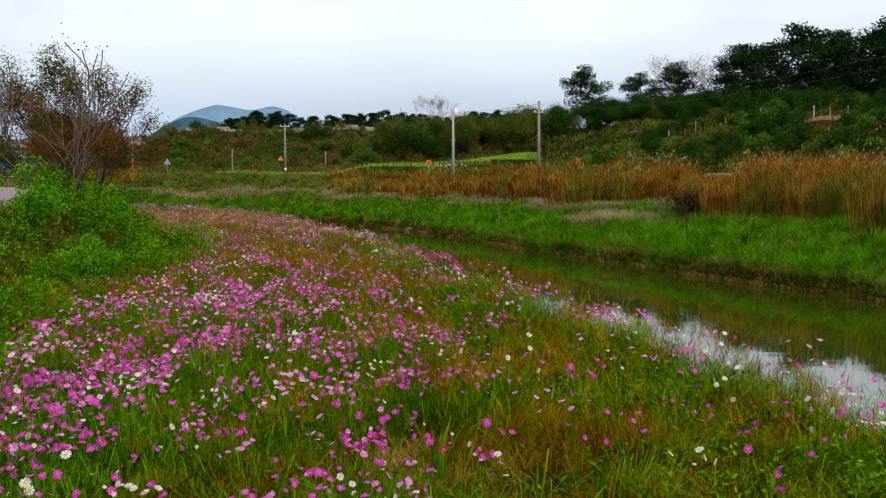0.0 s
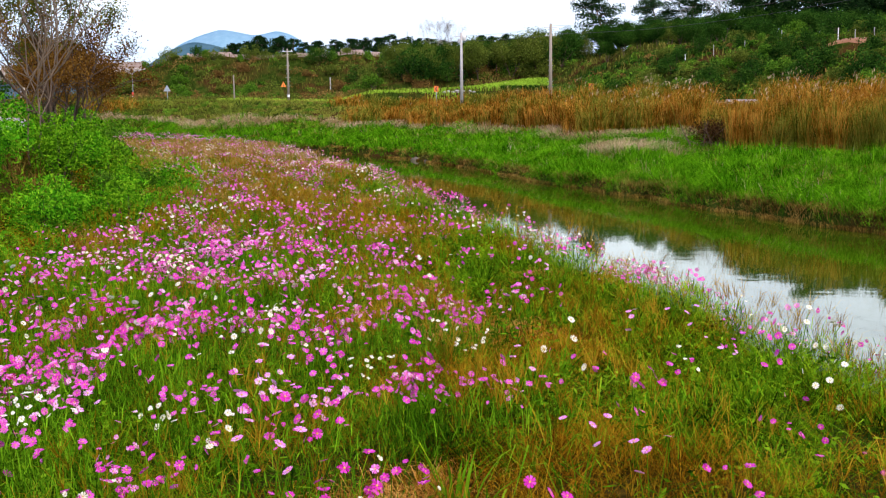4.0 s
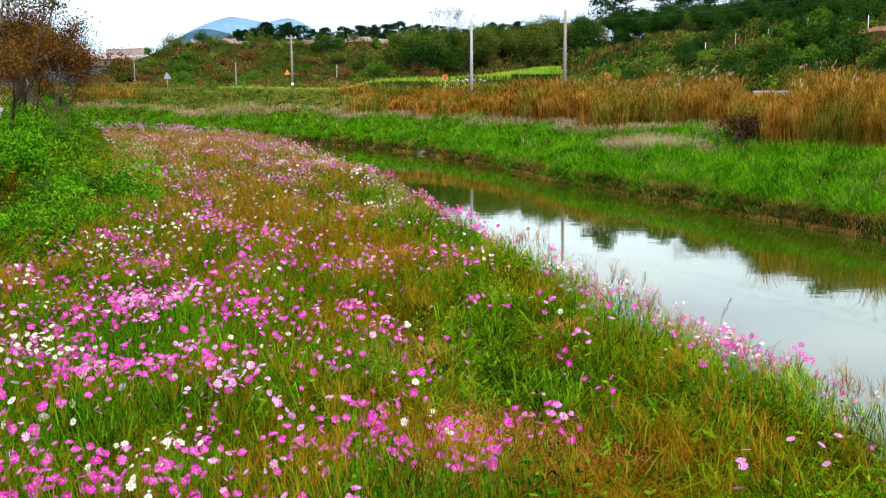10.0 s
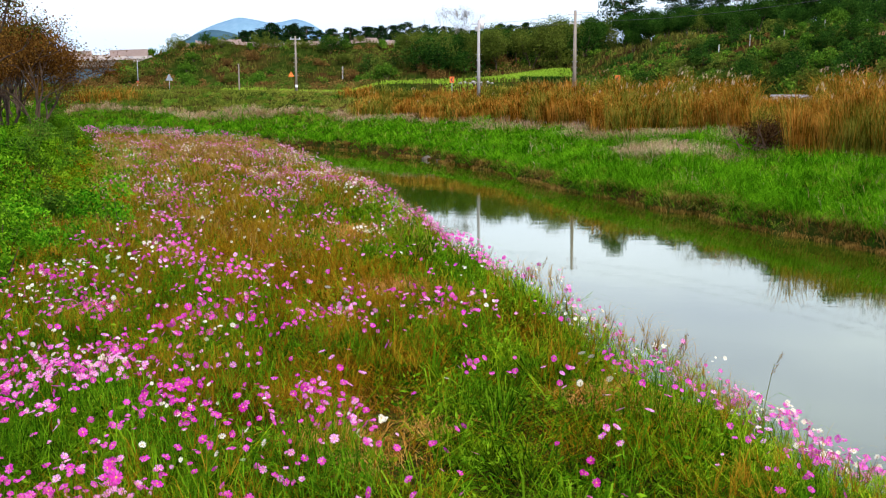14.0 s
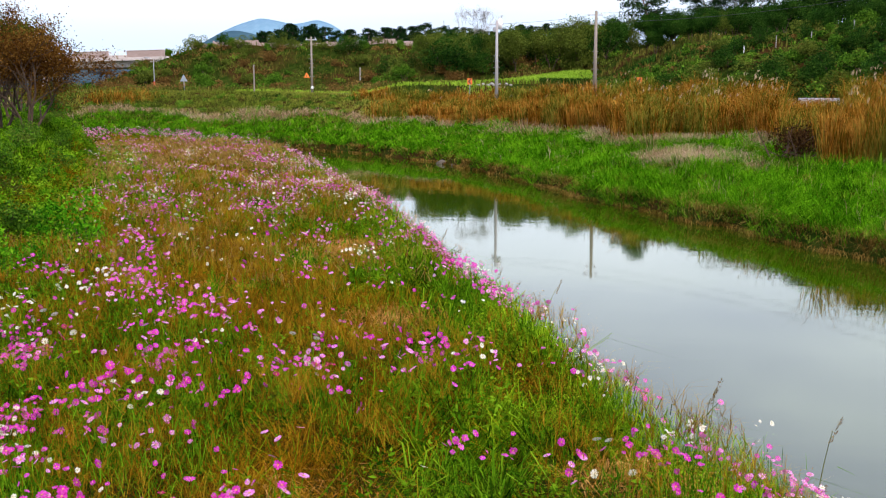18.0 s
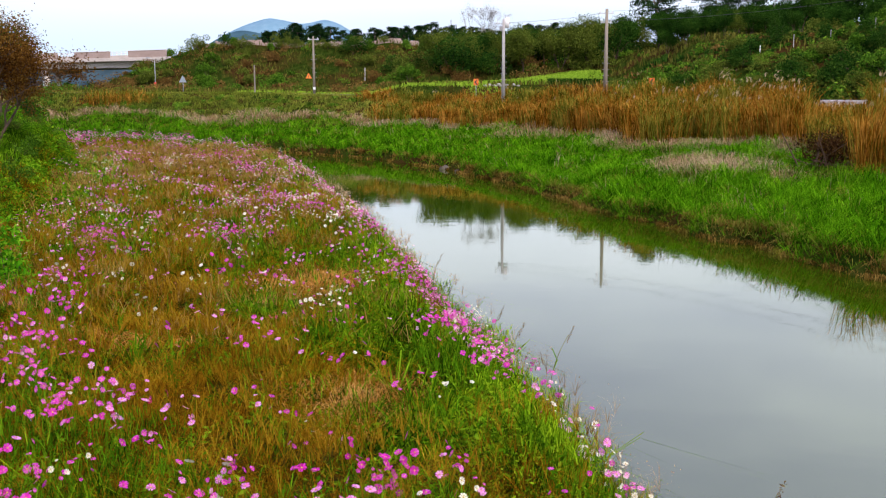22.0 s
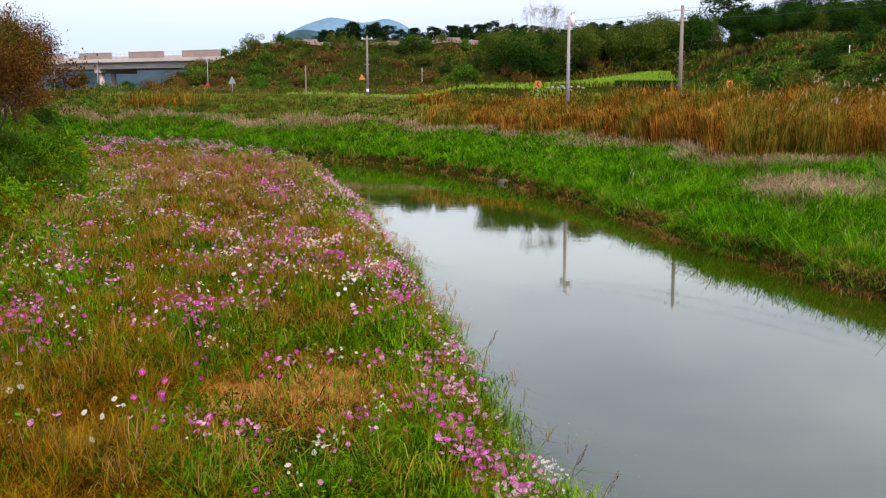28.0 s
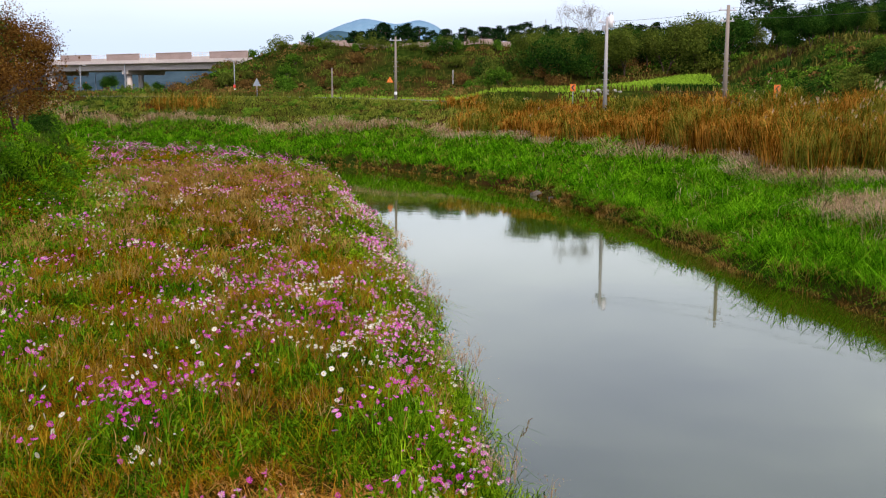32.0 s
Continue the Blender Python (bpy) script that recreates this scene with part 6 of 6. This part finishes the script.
# guard rail on the river side of the road
rail = new("guard_rail")
tagged(rail, "pale galvanised guard rail along the road above the reeds", "guard rail")
edge = ribbon_along("", ROAD, -3.9, 0.1, 0.0, None, step=4.0, cut=(60, 152))[:, 0]
for k in range(len(edge) - 1):
    a, b = Vector(edge[k]), Vector(edge[k + 1])
    bm = rod(bmesh.new(), a + Vector((0, 0, -0.3)), a + Vector((0, 0, 0.72)), 0.06, sides=8)
    part("post", bm, STEEL, rail)
    d = (b - a)
    m = Matrix.Translation((a + b) / 2 + Vector((0, 0, 0.58))) @ Matrix.Rotation(math.atan2(d.y, d.x), 4, "Z")
    bm = bmesh.new()
    for dz in (-0.09, 0.09):
        box(bm, 0, 0.09, dz, d.length * 1.02, 0.05, 0.13, 0.015)
    box(bm, 0, 0.075, 0, d.length * 1.02, 0.03, 0.08)
    bmesh.ops.transform(bm, matrix=m, verts=bm.verts)
    part("beam", bm, WHITE_PAINT, rail)

# ---- bridge and the barrier on the embankment ----
bridge = new("bridge")
tagged(bridge, "long beige concrete road bridge with a panelled parapet on slim piers", "bridge")
B0, B1 = Vector((-57.5, 190.1, 0)), Vector((-152.0, 231.5, 0))
along = (B1 - B0).normalized()
turn = Matrix.Rotation(math.atan2(along.y, along.x), 4, "Z")


def bridge_box(name, u0, u1, across, wide, z0, z1, mat, label="", owner=None, bevel=0.03):
    c = B0 + along * (u0 + u1) / 2
    bm = box(bmesh.new(), 0, 0, 0, u1 - u0, wide, z1 - z0, bevel)
    bmesh.ops.transform(bm, matrix=Matrix.Translation((c.x, c.y, (z0 + z1) / 2)) @ turn @ Matrix.Translation((0, across, 0)), verts=bm.verts)
    return part(name, bm, mat, owner or bridge, label)


LEN = (B1 - B0).length
bridge_box("deck_slab", -3, LEN, 0, 11.0, 10.55, 10.9, BRIDGE)
for s in (-4.2, -1.4, 1.4, 4.2):
    bridge_box("girder", -1.5, LEN, s, 0.7, 9.35, 10.55, BRIDGE)
bridge_box("fascia", -3, LEN, 5.55, 0.12, 10.45, 11.05, BRIDGE)
u = -2.0
k = 0
while u < LEN - 6:
    w = 8.6 if k % 2 == 0 else 4.2
    if k % 2 == 0:
        bridge_box("parapet_panel", u, u + w - 0.06, 5.4, 0.22, 11.05, 12.1, PARAPET, "brownish solid parapet panel")
        bridge_box("coping", u, u + w - 0.06, 5.4, 0.34, 12.1, 12.22, BRIDGE)
    else:
        bridge_box("railing_base", u, u + w - 0.06, 5.4, 0.22, 11.05, 11.45, BRIDGE)
        r1 = bridge_box("railing_bar", u, u + w, 5.4, 0.07, 12.0, 12.08, WHITE_PAINT, "white railing bar", bevel=0)
        bridge_box("railing_bar", u, u + w, 5.4, 0.07, 11.72, 11.8, WHITE_PAINT, "white railing bar", bevel=0)
        for q in range(4):
            bridge_box("baluster", u + 0.5 + q * 1.05, u + 0.58 + q * 1.05, 5.4, 0.07, 11.45, 12.0, WHITE_PAINT, bevel=0)
    u += w
    k += 1
for u in (28.5, 50.0, 71.5, 93.0):
    bridge_box("pier_cap", u - 0.8, u + 0.8, 0.3, 8.6, 8.65, 9.35, BRIDGE)
    for s in (1.0, 3.6):
        p = B0 + along * u + Vector((-along.y, along.x, 0)) * s
        part("pier", rod(bmesh.new(), (p.x, p.y, zg(p.x, p.y) - 0.5), (p.x, p.y, 8.7), 0.48, sides=16), BRIDGE, bridge, smooth=True)
    bridge_box("drain_pipe", u - 0.9, u - 0.7, 5.2, 0.2, 5.2, 10.5, STEEL, bevel=0)
bridge_box("abutment", -4, 1.2, 0, 11.0, 6.0, 10.6, BRIDGE)

barrier = new("barrier_wall")
tagged(barrier, "low pinkish-brown barrier wall along the top of the embankment", "barrier wall")
x = -55.0
while x < 4:
    zt = zg(x + 2, 190)
    part("panel", box(bmesh.new(), x + 2.0, 190.2, zt + 0.3, 3.9, 0.2, 0.9, 0.02), PARAPET, barrier)
    part("post", box(bmesh.new(), x, 190.2, zt + 0.35, 0.24, 0.28, 1.05, 0.02), PARAPET, barrier)
    x += 4.0

mast = base("radio_mast", -16.8, 291, zg(-16.8, 291), 0, label="thin lattice radio mast on the skyline", category="mast")
mh = 24.4 - zg(-16.8, 291)
for a in range(3):
    c, s = 0.35 * math.cos(a * 2.094), 0.35 * math.sin(a * 2.094)
    part("leg", rod(bmesh.new(), (c, s, -0.3), (c * 0.3, s * 0.3, mh), 0.05, sides=5), STEEL, mast)
for q in range(8):
    w = 0.35 * (1 - 0.7 * q / 8)
    part("brace", rod(bmesh.new(), (-w, 0, mh * q / 8), (w, 0, mh * (q + 1) / 8), 0.03, sides=4), STEEL, mast)

# ---- crops, bare soil and rubble past the road ----
cr = scatter(-12, 16, 122, 150, 26, 501)
g = side_of(ROAD, cr[:, 0], cr[:, 1])
edge_y = 132.5 + 0.12 * (cr[:, 0] + 9)
bright_c = (cr[:, 1] > edge_y) & (cr[:, 1] < 133.5 + 0.85 * (cr[:, 0] + 9)) & (cr[:, 1] < 149) & (cr[:, 0] > -9) & (cr[:, 0] < 11)
stuff(blades("rice_crop", np.repeat(cr[bright_c], 4, 0) + np.random.RandomState(3).normal(0, 0.15, (bright_c.sum() * 4, 2)), 0.55, 0.10, 0.4, FIELD, 502), "bright yellow-green rice in a small field", "crop")
hedge = scatter(4, 17, 129.5, 132.6, 60, 503)
stuff(blades("crop_row", hedge, 0.8, 0.10, 0.4, BUSH_DARK, 504), "dark green crop row in front of the rice field", "crop")
strip = np.concatenate([scatter(-32, -5, 127, 136, 22, 505), scatter(-5, 10, 112, 130, 22, 506)])
g = side_of(ROAD, strip[:, 0], strip[:, 1])
strip = strip[(g > 4.6) & (g < 9)]
stuff(blades("verge_crop", strip, 0.4, 0.10, 0.5, FIELD, 507), "yellow-green low crop along the road verge", "crop")


def soil_patch(name, x, y, rx, ry, mat, label):
    u = np.linspace(0, 2 * math.pi, 25)[:-1]
    rings = [np.column_stack([[x], [y]])]
    for q in (0.35, 0.7, 1.0):
        w = 1 + 0.18 * np.sin(3 * u + x) + 0.1 * np.sin(5 * u + y)
        rings.append(np.column_stack([x + rx * q * w * np.cos(u), y + ry * q * w * np.sin(u)]))
    xy = np.concatenate(rings)
    lift = np.concatenate([[0.12], np.full(24, 0.12), np.full(24, 0.1), np.full(24, -0.1)])
    v = np.column_stack([xy, ground_z(xy[:, 0], xy[:, 1]) + lift])
    tri = np.array([[0, 1 + k, 1 + (k + 1) % 24] for k in range(24)])
    quads = np.array([[1 + 24 * q + k, 25 + 24 * q + k, 25 + 24 * q + (k + 1) % 24, 1 + 24 * q + (k + 1) % 24] for q in range(2) for k in range(24)])
    return tagged(mesh_object(name, v, [tri, quads], mat, smooth=True), label, "soil", kind="structure")


soil_patch("ground_field_far", -112, 262, 42, 14, STUBBLE, "pale harvested field beyond the bridge")
soil_patch("ground_bare", 37.5, 99.5, 5.0, 2.2, BARE_SOIL, "bare orange soil on the hilltop under the pines")


def stone_mesh(name, seed, size):
    r = np.random.RandomState(seed)
    bm = bmesh.new()
    bmesh.ops.create_icosphere(bm, subdivisions=2, radius=size)
    for v in bm.verts:
        q = noise.noise(v.co * (1.6 / size) + Vector((seed, 0, 0)))
        v.co *= 1 + 0.32 * q
        v.co.z *= 0.62
    return bm


def stone(x, y, size, seed, label, mat=STONE, name="rock", group=""):
    me = bpy.data.meshes.new(name)
    bm = stone_mesh(name, seed, size)
    bm.to_mesh(me)
    bm.free()
    me.materials.append(mat)
    ob = new(name, me)
    ob.matrix_basis = pose(x, y, max(zg(x, y), -0.05) + size * 0.22, 0, 0, seed * 37)
    return tagged(ob, label, "rock", group)


stone(-4.0, 78.6, 0.36, 1, "weathered grey rock at the edge of the far bank")
stone(-3.1, 76.7, 0.22, 2, "small grey rock at the edge of the far bank")
r = np.random.RandomState(520)
for k in range(16):
    stone(-3.5 + 0.26 * k + r.normal(0, 0.2), 127.4 + r.normal(0, 0.35), r.uniform(0.14, 0.32), 30 + k, "pale grey rubble stone heaped beside the road", RUBBLE, "rubble_stone", "rubble heap by the road")

# fallen dead bush in a hollow of the tall grass
dead = base("dead_bush", 12.5, 55.3, zg(12.5, 55.3) + 0.1, 0, label="dark brown fallen dead bush in a gap of the tall grass", category="bush")
r = np.random.RandomState(530)
for k in range(26):
    a, u = r.uniform(0, 6.28), r.uniform(0.2, 1.4)
    p = Vector((math.cos(a) * u, math.sin(a) * u * 0.7, 0.05))
    q = p + Vector((r.normal(0, 0.7), r.normal(0, 0.5), r.uniform(0.2, 1.3)))
    part("branch", rod(bmesh.new(), p, q, 0.04, 0.012, 5), WOOD, dead)
c = np.random.RandomState(531).normal(0, 1, (2400, 3)) * np.array([0.55, 0.5, 0.32]) + np.array([0, 0, 0.75])
v, f = leaf_cards(c, 0.05, 532, 3.0)
mesh_object("dry_leaves", v, [f], DEAD_LEAF, dead)


# ---- single reed stalks and leafy tufts by the near water edge ----
def reed_stalk(x, y, h, lean, seed, label):
    r = np.random.RandomState(seed)
    z = max(zg(x, y), -0.2)
    ob = base("reed_stalk", x, y, z, r.uniform(-20, 20), label=label, category="reed", group="reed stalks by the water")
    pts = [(lean * h * u ** 2, 0, h * u) for u in np.linspace(-0.05, 1, 8)]
    v, f = tube(pts, np.linspace(0.008, 0.003, 8), 5)
    mesh_object("stalk", v, [f], REED_OLIVE, ob)
    tip = np.array(pts[-1])
    c = np.column_stack([tip[0] + np.linspace(-0.02, 0.09, 60) + r.normal(0, 0.012, 60), r.normal(0, 0.014, 60), tip[2] + np.linspace(-0.12, 0.14, 60)])
    v, f = leaf_cards(c, 0.011, seed, 3.0)
    mesh_object("seed_head", v, [f], BUSH_RUST, ob)
    for k in range(3):
        u = 0.25 + 0.18 * k
        q = np.array([lean * h * u * u, 0, h * u])
        a = r.uniform(0, 6.28)
        d = np.array([math.cos(a), math.sin(a), 0])
        s = np.array([-d[1], d[0], 0]) * 0.009
        m, e = q + d * 0.16 + np.array([0, 0, 0.14]), q + d * 0.36 + np.array([0, 0, 0.10])
        mesh_object("leaf", np.array([q - s, q + s, m + s, m - s, e]), [np.array([[0, 1, 2, 3]]), np.array([[3, 2, 4]])], FEATHER, ob)
    return ob


for k, (x, y, h, ln) in enumerate([(3.35, 21.8, 1.2, 0.12), (3.1, 22.2, 0.5, 0.05), (3.35, 21.9, 0.5, 0.1), (3.0, 25.3, 0.7, 0.08), (2.9, 25.2, 0.6, 0.1), (-0.1, 32.9, 0.8, 0.2), (0.25, 32.7, 0.7, 0.25),
                                   (0.9, 31.0, 1.0, 0.3), (-1.6, 38.1, 0.9, 0.2)]):
    reed_stalk(x, y, h, ln, 540 + k, "thin brown reed stalk with a drooping seed head by the water")


def leafy_tuft(seed, label):
    r = np.random.RandomState(seed)
    ob = new("grass_tuft")
    tagged(ob, label, "grass tuft", "leafy grass tufts")
    for k in range(13):
        a, ln, w = r.uniform(0, 6.28), r.uniform(0.35, 0.62), r.uniform(0.008, 0.014)
        d, s = np.array([math.cos(a), math.sin(a), 0]), np.array([-math.sin(a), math.cos(a), 0]) * w
        o = d * r.uniform(0, 0.06)
        lean = r.uniform(0.2, 0.75)
        pts = [o + d * lean * ln * u ** 1.7 + np.array([0, 0, ln * u * (1 - 0.35 * lean * u)]) for u in (0, 0.35, 0.7, 1.0)]
        v = np.array([pts[0] - s * 0.6, pts[0] + s * 0.6, pts[1] - s, pts[1] + s, pts[2] - s * 0.8, pts[2] + s * 0.8, pts[3]])
        mesh_object("blade", v, [np.array([[0, 1, 3, 2], [2, 3, 5, 4]]), np.array([[4, 5, 6]])], FEATHER, ob)
    return ob


tuft_models = [leafy_tuft(560 + k, "bright green broad-bladed grass tuft in the meadow") for k in range(3)]
r = np.random.RandomState(570)
spots = [(-0.5, 12.0), (0.5, 12.2), (-3.5, 27.2), (-6.6, 36.9), (-1.6, 22.8), (0.8, 13.0), (1.4, 11.5), (2.2, 17.5), (1.2, 24.4), (-0.6, 28.5), (-2.2, 36.2), (-4.8, 38.0), (-1.4, 31.6)]
while len(spots) < 60:
    x, y = r.uniform(-7, 5), r.uniform(7, 40)
    nn, tt = on_bank(np.array([[x, y]]))
    if nn[0] > 0.4 and tt[0] > 0.5:
        spots.append((x, y))
plant_copies(tuft_models, spots, 571, 0.8, 1.3)


# ---- single cosmos plants nearest to the drone's way ----
def head_mesh(petal_mat, radius):
    vs, fs = [], []
    for k in range(8):
        a, hw = math.pi * k / 4, math.pi / 8
        for da, rr, zz in ((0, 0.06, 0.0), (-hw * 0.90, 0.60, 0.10), (-hw * 0.62, 0.97, 0.10), (0, 0.90, 0.13), (hw * 0.62, 1.0, 0.10), (hw * 0.90, 0.60, 0.12)):
            vs.append((rr * math.cos(a + da) * radius, rr * math.sin(a + da) * radius, zz * radius))
        fs.append(list(range(k * 6, k * 6 + 6)))
    me = bpy.data.meshes.new("flower_head")
    me.from_pydata(vs, [], fs)
    me.materials.append(petal_mat)
    return me


disc_me = bpy.data.meshes.new("disc")
bm = bmesh.new()
bmesh.ops.create_icosphere(bm, subdivisions=1, radius=0.007)
for v in bm.verts:
    v.co.z = v.co.z * 0.5 + 0.004
bm.to_mesh(disc_me)
bm.free()
disc_me.materials.append(POLLEN)


def cosmos_plant(mat, seed, label):
    r = np.random.RandomState(seed)
    ob = new("cosmos_plant")
    tagged(ob, label, "flower", "single cosmos plants")
    me = head_mesh(mat, 0.037)
    for k in range(4):
        a, h, o = r.uniform(0, 6.28), r.uniform(0.55, 0.95), r.uniform(0.05, 0.24)
        tip = np.array([math.cos(a) * o, math.sin(a) * o, h])
        v, f = tube([(0, 0, -0.05), tip * np.array([0.35, 0.35, 0.5]), tip], [0.004, 0.003, 0.002], 4)
        st = mesh_object("stem", v, [f], FEATHER, ob)
        hd = new("flower_head", me)
        hd.parent = st
        hd.matrix_basis = pose(*tip, r.normal(36, 22), r.normal(0, 24), 0) @ Matrix.Rotation(r.uniform(0, 6.28), 4, "Z")
        dc = new("disc", disc_me)
        dc.parent = st
        dc.matrix_basis = hd.matrix_basis.copy()
    n = 60
    c = np.column_stack([r.normal(0, 0.09, n), r.normal(0, 0.09, n), r.uniform(0.1, 0.6, n)])
    v, f = leaf_cards(c, 0.012, seed, 9.0)
    mesh_object("foliage", v, [f], FEATHER, ob)
    return ob


plants = [cosmos_plant(PETAL_MAGENTA, 580, "cosmos plant with magenta flowers and feathery leaves"), cosmos_plant(PETAL_PINK, 581, "cosmos plant with pale pink flowers and feathery leaves"),
          cosmos_plant(PETAL_WHITE, 582, "cosmos plant with white flowers and feathery leaves"), cosmos_plant(PETAL_MAGENTA, 583, "bushy cosmos plant with deep magenta flowers")]
r = np.random.RandomState(590)
cand = scatter(-7.5, 6.5, 6, 38, 3.2, 591)
dens = flower_density(cand)
nn, tt = on_bank(cand)
cand, dens = cand[(nn > 0.5) & (tt > 0.4)], dens[(nn > 0.5) & (tt > 0.4)]
cand = cand[np.random.RandomState(592).uniform(size=len(cand)) < 0.12 + 0.35 * np.minimum(dens, 1.4)][:170]
plant_copies(plants, [tuple(p) for p in cand], 593, 0.85, 1.15)
